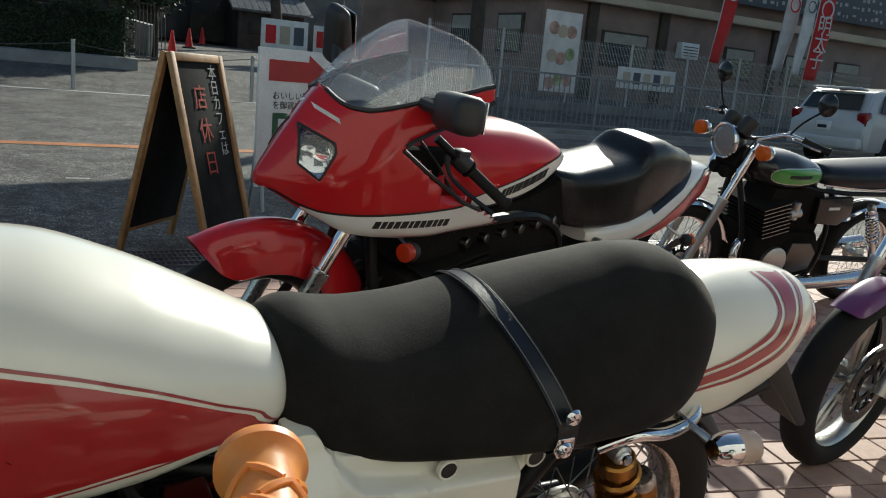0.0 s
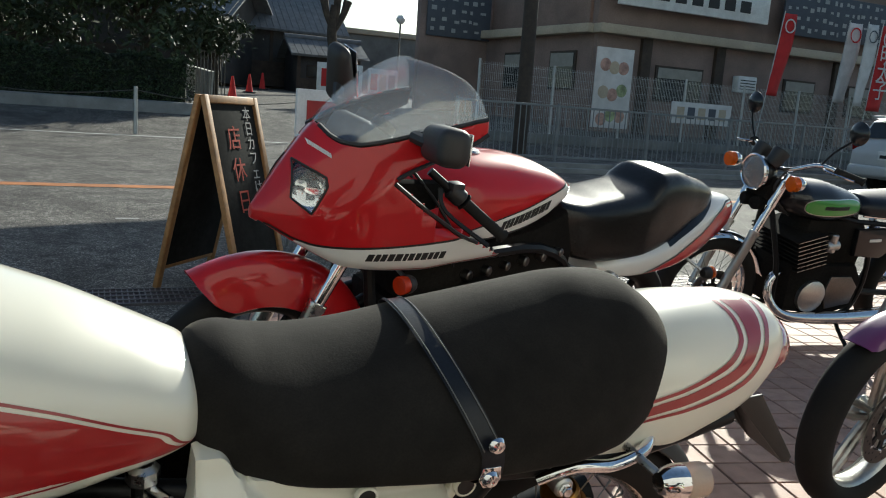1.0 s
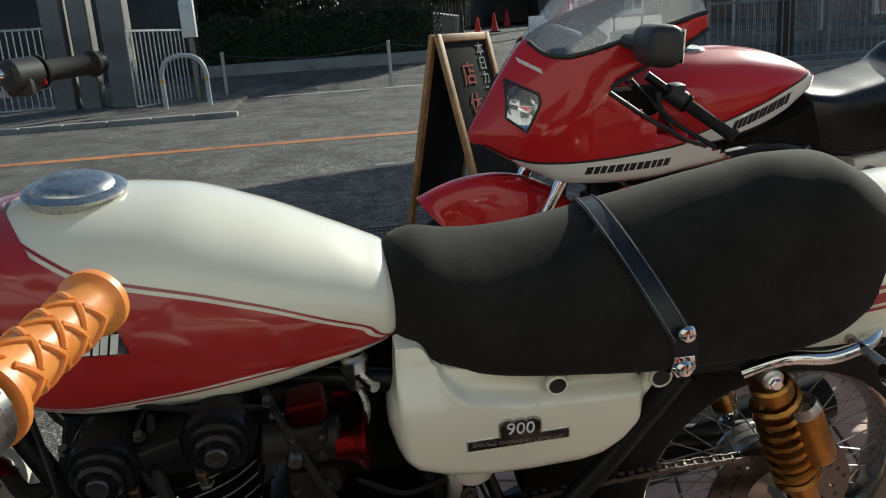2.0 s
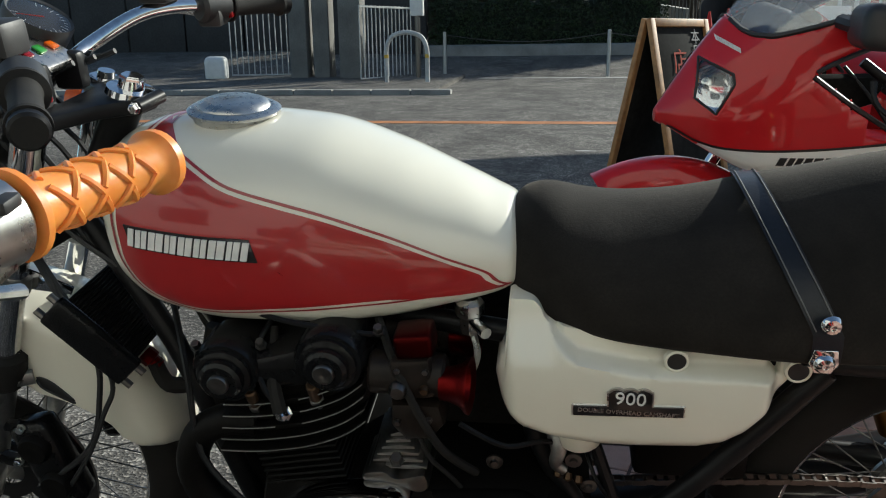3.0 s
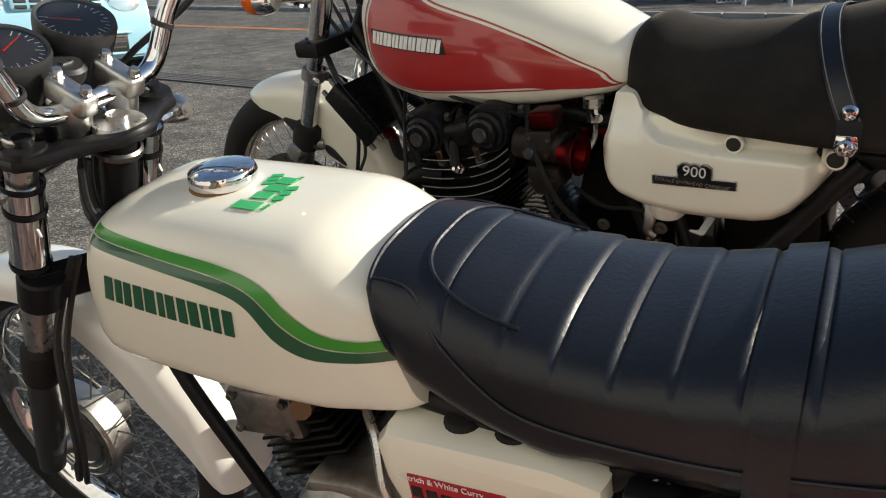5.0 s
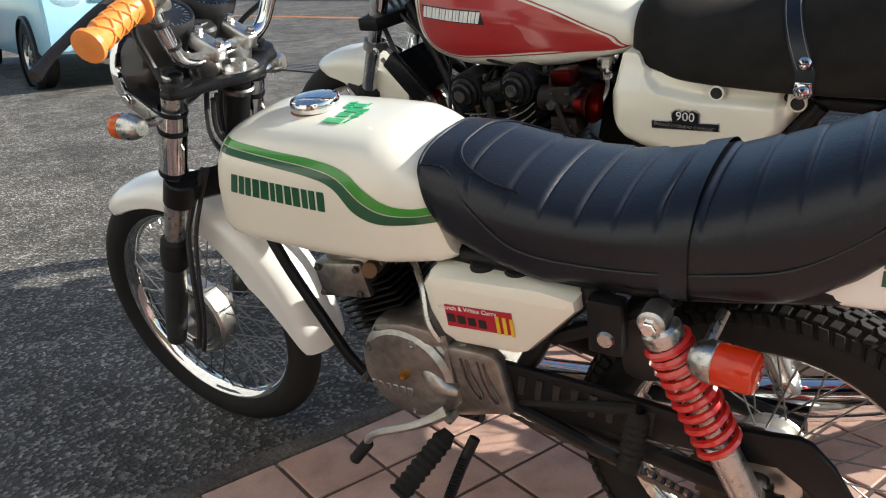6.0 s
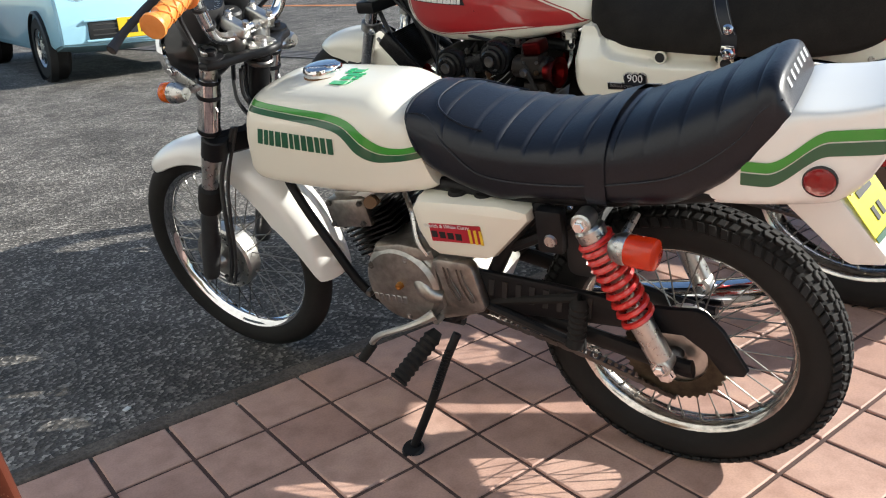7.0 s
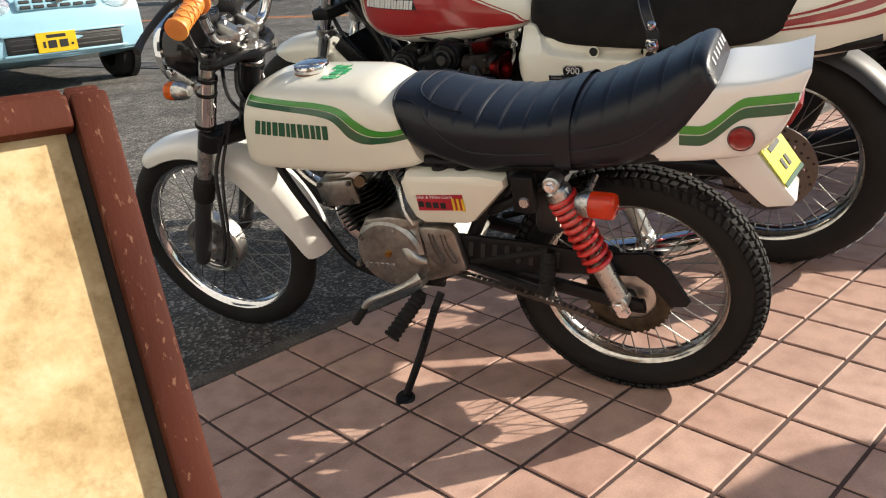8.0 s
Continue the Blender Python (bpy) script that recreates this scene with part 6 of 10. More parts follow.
# front end
bm = B()
shaped_guard(bm, KF, [(66, 0.338, 0.008, 0.020), (68, 0.342, 0.018, 0.040), (72, 0.346, 0.034, 0.058), (78, 0.350, 0.060, 0.070), (91, 0.358, 0.088, 0.076), (99, 0.364, 0.116, 0.078), (112, 0.370, 0.140, 0.079), (126, 0.374, 0.150, 0.079), (140, 0.366, 0.118, 0.078), (152, 0.356, 0.088, 0.076), (158, 0.352, 0.082, 0.075), (163, 0.349, 0.066, 0.071), (166, 0.345, 0.040, 0.060), (168, 0.341, 0.014, 0.036)])
kfd = part("front_mudguard", bm, "cream", kb, "cream front mudguard with black vents")
for side in (1, -1):
    for pts in ([(1.449, 0.536), (1.430, 0.530), (1.408, 0.508), (1.397, 0.492), (1.420, 0.503), (1.446, 0.519)], [(1.566, 0.593), (1.545, 0.592), (1.520, 0.585), (1.538, 0.563), (1.550, 0.573)]):
        bm = B()
        plate(bm, pts, side * 0.0778, 0.005, 0.001)
        vent = part("mudguard_vent", bm, "ink", kfd)
        bm = B()
        tube(bm, [(x, side * 0.0795, z) for x, z in pts], 0.0022, 6, 3, closed=True)
        part("vent_rim", bm, "black_plastic", vent)
    fork(kb, (1.335, 0.955), (1.590, 0.305), 0.60, side * 0.092, 0.0195, 0.0225, "chrome", "slider_alloy", boot=0.031)
    bm = B()
    a, b = Vector((1.345, side * 0.092, 0.93)), Vector((1.405, side * 0.092, 0.775))
    cyl(bm, a, b, 0.0225, n=20)
    part("fork_shroud", bm, "chrome", kb)
    for p in (Vector((1.405, side * 0.092, 0.775)), Vector((1.432, side * 0.092, 0.712))):
        bm = B()
        lathe(bm, [(0.020, -0.014), (0.0265, -0.012), (0.0265, 0.012), (0.020, 0.014)], p, b - a, 20)
        fc_ = part("fork_clamp", bm, "slider_alloy" if p.z < 0.75 else "black_metal", kb)
        bolt(fc_, p + Vector((-0.018, side * 0.018, -0.012)), (-0.3, side, 0), 0.008, 0.010, "chrome")
    # mudguard stay, cast lugs on the slider, and the caliper behind it
    bm = B()
    plate(bm, [(1.425, 0.735), (1.345, 0.700), (1.352, 0.688), (1.405, 0.694), (1.44, 0.700)], side * 0.082, 0.004, 0.001)
    part("mudguard_stay", bm, "chrome", kb)
    bm = B()
    lathe(bm, [(0, -0.03), (0.020, -0.028), (0.0245, -0.010), (0.0245, 0.010), (0.018, 0.021), (0, 0.024)], (1.510, side * 0.108, 0.528), (0, side, 0), 22)
    tube(bm, [(1.508, side * 0.104, 0.534), (1.475, side * 0.094, 0.540), (1.452, side * 0.082, 0.540)], 0.013, 8, 3, flat=0.6)
    part("slider_lug", bm, "slider_alloy", kb)
    bolt(kb, (1.470, side * 0.094, 0.541), (0, side, 0), 0.008, 0.009, "dark_steel", "lug_bolt")
    bm = B()
    tube(bm, [(1.548, side * 0.100, 0.40), (1.51, side * 0.096, 0.385), (1.47, side * 0.096, 0.395)], 0.014, 8, 3, flat=0.7)
    tube(bm, [(1.535, side * 0.100, 0.46), (1.50, side * 0.096, 0.455), (1.465, side * 0.096, 0.44)], 0.013, 8, 3, flat=0.7)
    box(bm, (1.456, side * 0.088, 0.385), (0.070, 0.050, 0.165), Matrix.Rotation(radians(14), 4, "Y"), 0.016, 3)
    cal = part("brake_caliper", bm, "engine_enamel", kb, "black two-piston brake caliper")
    for z in (0.425, 0.352):
        bm = B()
        lathe(bm, [(0.026, -0.01), (0.026, 0.008), (0.022, 0.014), (0.010, 0.015), (0, 0.012)], (1.452 + (z - 0.385) * 0.25, side * 0.110, z), (0, side, 0), 22)
        part("caliper_piston", bm, "engine_black", cal)
    for x, z in ((1.478, 0.460), (1.425, 0.325), (1.462, 0.312), (1.500, 0.394)):
        bolt(cal, (x, side * 0.108, z), (0, side, 0), 0.0065, 0.010, "steel")
bm = B()
plate(bm, [(1.215, -0.026), (1.208, 0), (1.215, 0.026), (1.262, 0.055), (1.300, 0.118), (1.345, 0.122), (1.365, 0.085), (1.325, 0.045), (1.325, -0.045), (1.365, -0.085), (1.345, -0.122), (1.300, -0.118), (1.262, -0.055)], 0.950, 0.022, 0.006, "xy")
ty_ = part("top_yoke", bm, "black_metal", kb)
bm = B()
cyl(bm, (1.216, 0.044, 0.953), (1.204, -0.010, 0.956), 0.010, n=14, bevel=0.002)
pb_ = part("pinch_boss", bm, "black_metal", ty_)
bolt(pb_, (1.216, 0.044, 0.953), (0.2, 1, 0), 0.007, 0.008, "chrome")
bm = B()
plate(bm, [(1.37, -0.135), (1.35, 0), (1.37, 0.135), (1.43, 0.135), (1.44, 0), (1.43, -0.135)], 0.775, 0.034, 0.006, "xy")
part("lower_yoke", bm, "black_metal", kb)
bm = B()
cyl(bm, (1.255, 0, 0.945), (1.362, 0, 0.77), 0.025, n=18)
part("head_tube", bm, "black_metal", kb)
bm = B()
lathe(bm, [(0, 0.022), (0.016, 0.022), (0.018, 0.010), (0.032, 0.009), (0.034, 0), (0, 0)], (1.243, 0.0, 0.961), (-0.3, 0, 1), 22)
lathe(bm, [(0, 0.028), (0.014, 0.028), (0.0165, 0.024), (0.0165, 0.008)], (1.243, 0.0, 0.961), (-0.3, 0, 1), 6)
part("stem_nut", bm, "chrome", kb)
for side in (1, -1):
    bm = B()
    lathe(bm, [(0, 0.016), (0.012, 0.016), (0.013, 0.006), (0.024, 0.005), (0.025, 0), (0, 0)], (1.33, side * 0.092, 0.958), (-0.3, 0, 1), 20)
    part("fork_cap", bm, "chrome", kb)
    bm = B()
    box(bm, (1.352, side * 0.045, 0.985), (0.045, 0.028, 0.055), None, 0.009)
    part("bar_clamp", bm, "black_metal", kb)
kbar = [[(1.355, 0, 0.997), (1.355, s * 0.06, 0.998), (1.345, s * 0.11, 1.012), (1.30, s * 0.17, 1.04), (1.255, s * 0.22, 1.045), (1.20, s * 0.28, 1.035), (1.14, s * 0.37, 1.025)] for s in (1, -1)]
bm = B()
tube(bm, kbar[0][::-1] + kbar[1][1:], 0.0112, 12, 5)
khb = part("handlebar", bm, "chrome", kb)
for side in (1, -1):
    inner, outer = Vector(kbar[0 if side > 0 else 1][5]), Vector(kbar[0 if side > 0 else 1][6])
    d = (outer - inner).normalized()
    grip(khb, inner, outer, 0.0165, "rubber", ridges=False)
    bm = B()
    cyl(bm, outer - d * 0.002, outer + d * 0.014, 0.019, n=18, bevel=0.003)
    part("bar_end", bm, "black_metal", khb)
    bm = B()
    cyl(bm, inner - d * 0.055, inner, 0.025, n=20, bevel=0.006)
    box(bm, inner - d * 0.03 + Vector((0.0, 0, -0.014)), (0.04, 0.04, 0.032), None, 0.007)
    h = part("switch_housing", bm, "black_plastic", khb)
    bm = B()
    box(bm, inner - d * 0.02 + Vector((-0.022, 0, -0.012)), (0.010, 0.012, 0.012), None, 0.003)
    part("switch", bm, "tail_red", h)
    bm = B()
    pv = inner - d * 0.07 + Vector((0.035, 0, 0.0))
    tube(bm, [pv, pv + Vector((0.03, side * 0.03, 0)), pv + d * 0.11 + Vector((0.06, 0, -0.01)), pv + d * 0.19 + Vector((0.065, 0, -0.02))], [0.009, 0.008, 0.006, 0.009], 8, 4, flat=0.6)
    part("lever", bm, "chrome", khb)
    bm = B()
    box(bm, inner - d * 0.10 + Vector((0.02, 0, 0.03)), (0.05, 0.05, 0.04), None, 0.008)
    part("fluid_reservoir", bm, "black_plastic", khb)
gauge(kb, (1.395, 0.065, 1.055), (-0.55, 0, 0.83), 0.047, 0.08, -1.9, "speedometer", "black_plastic")
gauge(kb, (1.395, -0.065, 1.055), (-0.55, 0, 0.83), 0.047, 0.08, 2.1, "tachometer", "black_plastic")
bm = B()
box(bm, (1.37, 0, 1.018), (0.075, 0.10, 0.014), Matrix.Rotation(radians(-33), 4, "Y"), 0.005)
ip = part("indicator_panel", bm, "steel", kb)
for k, mt in enumerate(("tail_red", "green", "amber")):
    bm = B()
    box(bm, (1.362, 0.03 - 0.03 * k, 1.0235), (0.016, 0.016, 0.004), Matrix.Rotation(radians(-33), 4, "Y"), 0.002)
    part("warning_lamp", bm, mt, ip)
headlamp(kb, (1.50, 0, 0.93), (1, 0, -0.05), 0.092, 0.12)
for side in (1, -1):
    blinker(kb, (1.43, side * 0.20, 0.895), (1, 0, 0), 0.03, 0.07, "amber", "chrome", 0.45, "front_indicator", (1.40, side * 0.11, 0.88))
for k in range(6):
    cable(kb, [(1.36 - 0.01 * k, 0.10 - 0.04 * k, 1.0), (1.42, 0.11 - 0.04 * k, 0.95), (1.40 - 0.01 * k, 0.07 - 0.03 * k, 0.86), (1.36, 0.05 - 0.02 * k, 0.78), (1.29, 0.05, 0.72)], 0.0045)
cable(kb, [(1.40, 0.08, 0.76), (1.35, 0.105, 0.68), (1.316, 0.115, 0.60), (1.332, 0.112, 0.52), (1.360, 0.110, 0.445), (1.40, 0.110, 0.40), (1.44, 0.11, 0.37)], 0.0048)
cable(kb, [(1.39, 0.08, 0.75), (1.33, 0.11, 0.66), (1.298, 0.118, 0.565), (1.328, 0.115, 0.50), (1.372, 0.112, 0.42), (1.43, 0.112, 0.34)], 0.004)
# oil cooler ahead of the engine: a dark core between two end tanks, with hose unions below
rot = Matrix.Rotation(radians(43), 4, "Y")
oc_c = Vector((1.306, 0.0, 0.640))
bm = B()
box(bm, oc_c, (0.044, 0.245, 0.125), rot, 0.003)
oc = part("oil_cooler", bm, "engine_black", kb, "black oil cooler with fine fins")
bm = B()
for k in range(22):
    box(bm, oc_c + rot @ Vector((0, 0, -0.058 + 0.0055 * k)), (0.048, 0.246, 0.0016), rot)
tagged(part("cooler_fin", bm, "engine_enamel", oc, smooth=False), kind="stuff")
for y in (0.130, -0.130):
    bm = B()
    box(bm, oc_c + Vector((0, y, 0)), (0.052, 0.018, 0.142), rot, 0.005)
    part("end_tank", bm, "engine_enamel", oc)
    for dx, dz in ((0.02, 0.074), (-0.016, 0.074), (0.018, -0.074), (-0.016, -0.074)):
        p = oc_c + Vector((0, y, 0)) + rot @ Vector((dx, 0, dz))
        bm = B()
        cyl(bm, p - rot @ Vector((0, 0, 0.010)), p + rot @ Vector((0, 0, 0.010)), 0.0055, n=8)
        part("cooler_stud", bm, "dark_steel", oc)
for y in (0.085, -0.085):
    p = oc_c + Vector((0, y, 0)) + rot @ Vector((-0.004, 0, -0.066))
    bm = B()
    lathe(bm, [(0.012, 0), (0.014, 0.004), (0.014, 0.016), (0.010, 0.018), (0.010, 0.03)], p, rot @ Vector((0, 0, -1)), 8)
    part("hose_union", bm, "red_anodised", oc)
    cable(kb, [p + rot @ Vector((0, 0, -0.02)), p + Vector((-0.03, 0, -0.055)), p + Vector((-0.07, -y * 0.3, -0.055)), p + Vector((-0.10, -y * 0.4, 0.03))], 0.0125, "rubber", "oil_hose")
# engine
up = Vector((0.19, 0, 0.982)).normalized()
er = Matrix.Rotation(math.atan2(up.x, up.z), 4, "Y")
base = Vector((0.985, 0, 0.40))
bm = B()
plate(bm, [(1.06, 0.46), (0.90, 0.46), (0.83, 0.455), (0.66, 0.455), (0.60, 0.40), (0.60, 0.30), (0.66, 0.24), (0.95, 0.21), (1.06, 0.24), (1.09, 0.33)], 0.0, 0.37, 0.02)
keng = part("engine", bm, "engine_black", kb, "black four-cylinder engine with polished fin edges")
for k in range(10):
    bm = B()
    box(bm, base + up * (0.018 + 0.0105 * k), (0.118, 0.365, 0.0042), er, 0.0015, 1)
    part("cooling_fin", bm, "engine_black", keng)
bm = B()
box(bm, base + up * 0.10, (0.095, 0.34, 0.22), er, 0.01)
part("cylinder_block", bm, "engine_black", keng)
# head fins sweep up towards the carburettors; their ends are polished
for k in range(5):
    line = [(x, z + 0.0195 * k) for x, z in ((1.112 - 0.004 * k, 0.508), (1.075, 0.5085), (1.04, 0.512), (0.99, 0.522), (0.95, 0.537), (0.925, 0.551), (0.902, 0.570))]
    line = [(p.x, p.z) for p in spline([(a, 0, b) for a, b in line], 4)]
    bm = B()
    rows = [[bm.verts.new((x, y, z + h)) for h in (-0.0024, 0.0024) for y in (-0.188, 0.188)] for x, z in line]
    for a, b in zip(rows, rows[1:]):
        for i, j in ((0, 1), (1, 3), (3, 2), (2, 0)):
            bm.faces.new([a[i], a[j], b[j], b[i]])
    for e in (rows[0], rows[-1]):
        bm.faces.new([e[0], e[1], e[3], e[2]])
    bmesh.ops.recalc_face_normals(bm, faces=bm.faces)
    f = part("cooling_fin", bm, "engine_black", keng)
    runs = ((0, 24),) if k < 2 else ((0, 9), (12, 24))
    for s in (1, -1):
        for i, j in runs:
            bm = B()
            tube(bm, [(x, s * 0.1885, z) for x, z in line[i:j + 1]], 0.0009, 5, 1)
            part("polished_edge", bm, "slider_alloy", f)
bm = B()
plate(bm, [(1.09, 0.505), (1.085, 0.585), (1.10, 0.615), (1.075, 0.66), (1.01, 0.63), (0.96, 0.665), (0.90, 0.66), (0.895, 0.60), (0.92, 0.545), (0.98, 0.512)], 0.0, 0.345, 0.010)
part("cylinder_head", bm, "engine_black", keng)
bm = B()
plate(bm, [(1.125, 0.60), (1.13, 0.645), (1.105, 0.672), (1.04, 0.660), (0.985, 0.675), (0.95, 0.697), (0.905, 0.685), (0.895, 0.645), (0.93, 0.62), (1.02, 0.61)], 0.0, 0.372, 0.014)
cc_ = part("cam_cover", bm, "engine_enamel", keng, "gloss black cam cover")
for px, pz in ((1.150, 0.665), (1.06, 0.672), (0.985, 0.690), (0.90, 0.700)):
    bolt(cc_, (px - 0.02, 0.165, pz - 0.006), (0, 0.4, 1), 0.0065, 0.012, "dark_steel")
for px, pz in ((1.085, 0.637), (0.943, 0.660)):
    for s in (1, -1):
        bm = B()
        lathe(bm, [(0.047, -0.06), (0.047, -0.004), (0.043, 0.003), (0.038, 0.003), (0.037, 0.009), (0.032, 0.012), (0.0295, 0.012), (0.0285, 0.021), (0.024, 0.025), (0, 0.026)], (px, s * 0.188, pz), (0, s, 0), 32)
        c = part("cam_end_cap", bm, "engine_enamel", keng)
        bm = B()
        lathe(bm, [(0.0140, 0.024), (0.0140, 0.029), (0.0125, 0.031), (0.004, 0.0312), (0, 0.030)], (px, s * 0.188, pz), (0, s, 0), 24)
        part("cap_plug", bm, "dark_steel", c)
for px, pz in ((1.055, 0.590), (0.969, 0.604)):
    bm = B()
    cyl(bm, (px, 0.176, pz - 0.012), (px, 0.190, pz + 0.022), 0.0085, n=12, bevel=0.002)
    st_ = part("stud_nut", bm, "dull_brass", keng)
    bm = B()
    cyl(bm, (px, 0.172, pz - 0.020), (px, 0.180, pz - 0.006), 0.0105, n=6)
    part("nut_foot", bm, "slider_alloy", st_, smooth=False)
bm = B()
lathe(bm, [(0.0, 0.022), (0.004, 0.022), (0.0045, 0.014), (0.009, 0.013), (0.009, 0.004), (0.012, 0.003), (0.012, 0)], (1.012, 0.186, 0.576), (0.1, 1, 0.35), 6)
part("spark_plug", bm, "chrome", keng, smooth=False)
for px, y in ((1.012, 0.19), (1.02, 0.02)):
    bm = B()
    tube(bm, [(px + 0.002, y + 0.008, 0.585), (px + 0.012, y - 0.01, 0.625), (px + 0.02, y - 0.06, 0.675)], [0.010, 0.009, 0.005], 8, 4)
    part("plug_cap", bm, "rubber", keng)
# alternator cover, polished, with a ribbed outer cap
bm = B()
plate(bm, [(p.x, p.z) for p in spline([(1.050, 0, 0.36), (1.043, 0, 0.405), (1.018, 0, 0.440), (0.975, 0, 0.458), (0.91, 0, 0.469), (0.862, 0, 0.466), (0.842, 0, 0.443), (0.840, 0, 0.39), (0.868, 0, 0.335), (0.92, 0, 0.27), (0.98, 0, 0.25), (1.04, 0, 0.29)], 3, True)], 0.20, 0.05, 0.012)
alt = part("alternator_cover", bm, "chrome", keng, "polished alternator cover")
bm = B()
lathe(bm, [(0.088, -0.03), (0.086, 0.02), (0.080, 0.042), (0.074, 0.047), (0, 0.048)], (0.965, 0.215, 0.340), (0, 1, 0), 40)
ac = part("alternator_cap", bm, "chrome", alt)
for k in range(9):
    bm = B()
    z = -0.056 + 0.014 * k
    L = math.sqrt(0.070 ** 2 - z * z)
    box(bm, (0.965, 0.2635, 0.340 + z), (2 * L, 0.003, 0.004), None, 0.001, 1)
    part("cap_rib", bm, "steel", ac)
for p in ((0.911, 0.453), (0.850, 0.432), (0.852, 0.374), (0.885, 0.315), (1.025, 0.412)):
    bm = B()
    lathe(bm, [(0, 0.010), (0.008, 0.010), (0.011, 0.006), (0.013, 0)], (p[0], 0.222, p[1]), (0, 1, 0), 14)
    part("cover_screw", bm, "steel", alt)
bm = B()
plate(bm, [(p.x, p.z) for p in spline([(0.913, 0, 0.468), (0.911, 0, 0.482), (0.885, 0, 0.487), (0.868, 0, 0.476), (0.848, 0, 0.480), (0.828, 0, 0.484), (0.823, 0, 0.462), (0.838, 0, 0.452), (0.862, 0, 0.460), (0.885, 0, 0.463)], 4, True)], 0.145, 0.09, 0.006)
stc = part("starter_cover", bm, "dark_steel", keng, "polished ribbed starter cover")
for k in range(6):
    bm = B()
    w = 0.080 - 0.012 * k
    plate(bm, [(0.908 - 0.006 * k, 0.484 + 0.008 * k), (0.906 - 0.006 * k - w * 0.5, 0.4885 + 0.008 * k), (0.906 - 0.006 * k - w, 0.487 + 0.008 * k), (0.906 - 0.006 * k - w, 0.483 + 0.008 * k), (0.908 - 0.006 * k, 0.480 + 0.008 * k)], 0.115 - 0.004 * k, 0.12, 0.001)
    part("starter_rib", bm, "slider_alloy", stc)
bolt(stc, (0.868, 0.17, 0.492), (0, 0.5, 1), 0.009, 0.012, "dark_steel")
bm = B()
plate(bm, [(0.82, 0.45), (0.70, 0.455), (0.615, 0.435), (0.60, 0.34), (0.63, 0.27), (0.80, 0.25)], 0.178, 0.035, 0.012)
spk = part("sprocket_cover", bm, "engine_black", keng)
for k in range(6):
    bm = B()
    box(bm, (0.665, 0.198, 0.425 - 0.018 * k), (0.09, 0.006, 0.006), Matrix.Rotation(radians(4), 4, "Y"), 0.002, 1)
    part("cover_rib", bm, "engine_black", spk)
bm = B()
plate(bm, [(0.835, 0.412), (0.80, 0.42), (0.785, 0.395), (0.80, 0.365), (0.835, 0.372), (0.845, 0.395)], 0.205, 0.018, 0.005)
part("shift_shaft_boss", bm, "alloy", keng)
for p in ((0.765, 0.448), (0.62, 0.425), (0.61, 0.33), (0.76, 0.262), (0.805, 0.345)):
    bolt(spk, (p[0], 0.195, p[1]), (0, 1, 0), 0.007, 0.008, "chrome")
# carburettors with red bell mouths
for i, y in enumerate((0.165, 0.055, -0.055, -0.165)):
    bm = B()
    cyl(bm, (0.895, y, 0.635), (0.795, y, 0.632), 0.029, n=18, bevel=0.004)
    box(bm, (0.836, y, 0.640), (0.054, 0.056, 0.060), Matrix.Rotation(radians(6), 4, "Y"), 0.008)
    plate(bm, [(0.866, 0.60), (0.868, 0.565), (0.850, 0.542), (0.815, 0.546), (0.796, 0.570), (0.803, 0.60)], y, 0.05, 0.008)
    cb = part("carburettor", bm, "carb_body", kb, "dark carburettor with red top and bell mouth")
    bm = B()
    box(bm, (0.833, y, 0.686), (0.050, 0.050, 0.034), Matrix.Rotation(radians(6), 4, "Y"), 0.007, 3)
    part("carburettor_top", bm, "carb_red", cb)
    bm = B()
    lathe(bm, [(0.022, 0), (0.023, 0.012), (0.028, 0.026), (0.036, 0.034), (0.0375, 0.038), (0.026, 0.033), (0.019, 0.015)], (0.800, y + 0.012, 0.628), (-1, 0.10, 0.02), 32)
    part("bell_mouth", bm, "red_anodised", cb)
    for x, r_, h_, mt in ((0.853, 0.012, 0.016, "dark_steel"), (0.820, 0.0065, 0.010, "dull_brass")):
        bm = B()
        lathe(bm, [(r_, 0), (r_ * 1.05, h_ * 0.6), (r_ * 0.7, h_), (0, h_)], (x, y + 0.026, 0.629), (0, 1, 0), 16)
        part("throttle_boss", bm, mt, cb)
    for dx, dz in ((0.022, -0.05), (-0.02, -0.045), (0.018, 0.03), (-0.018, 0.03)):
        bolt(cb, (0.836 + dx, y + 0.026, 0.625 + dz), (0, 1, 0), 0.004, 0.006, "dark_steel")
# plug leads, breather and throttle cables over the dark engine
for k, y in enumerate((0.17, 0.07, -0.07, -0.17)):
    cable(kb, [(1.02 + 0.02 * k, y * 0.5, 0.70), (1.05, y * 0.9, 0.66), (1.035, y * 1.12, 0.62), (1.01, y * 1.15, 0.585)], 0.004, "black_metal", "plug_lead")
cable(kb, [(0.90, 0.10, 0.70), (0.86, 0.18, 0.66), (0.83, 0.20, 0.60), (0.80, 0.19, 0.53), (0.76, 0.16, 0.47)], 0.006, "rubber", "breather_hose")
cable(kb, [(1.20, 0.06, 0.72), (1.05, 0.15, 0.71), (0.95, 0.17, 0.70), (0.88, 0.15, 0.68)], 0.004, "black_metal", "throttle_cable")
cable(kb, [(1.22, 0.04, 0.70), (1.16, 0.15, 0.62), (1.14, 0.19, 0.50), (1.08, 0.20, 0.42)], 0.0045, "black_metal", "clutch_cable")
cable(kb, [(0.84, 0.17, 0.57), (0.82, 0.19, 0.52), (0.78, 0.17, 0.45), (0.70, 0.15, 0.30)], 0.0035, "rubber", "overflow_hose")
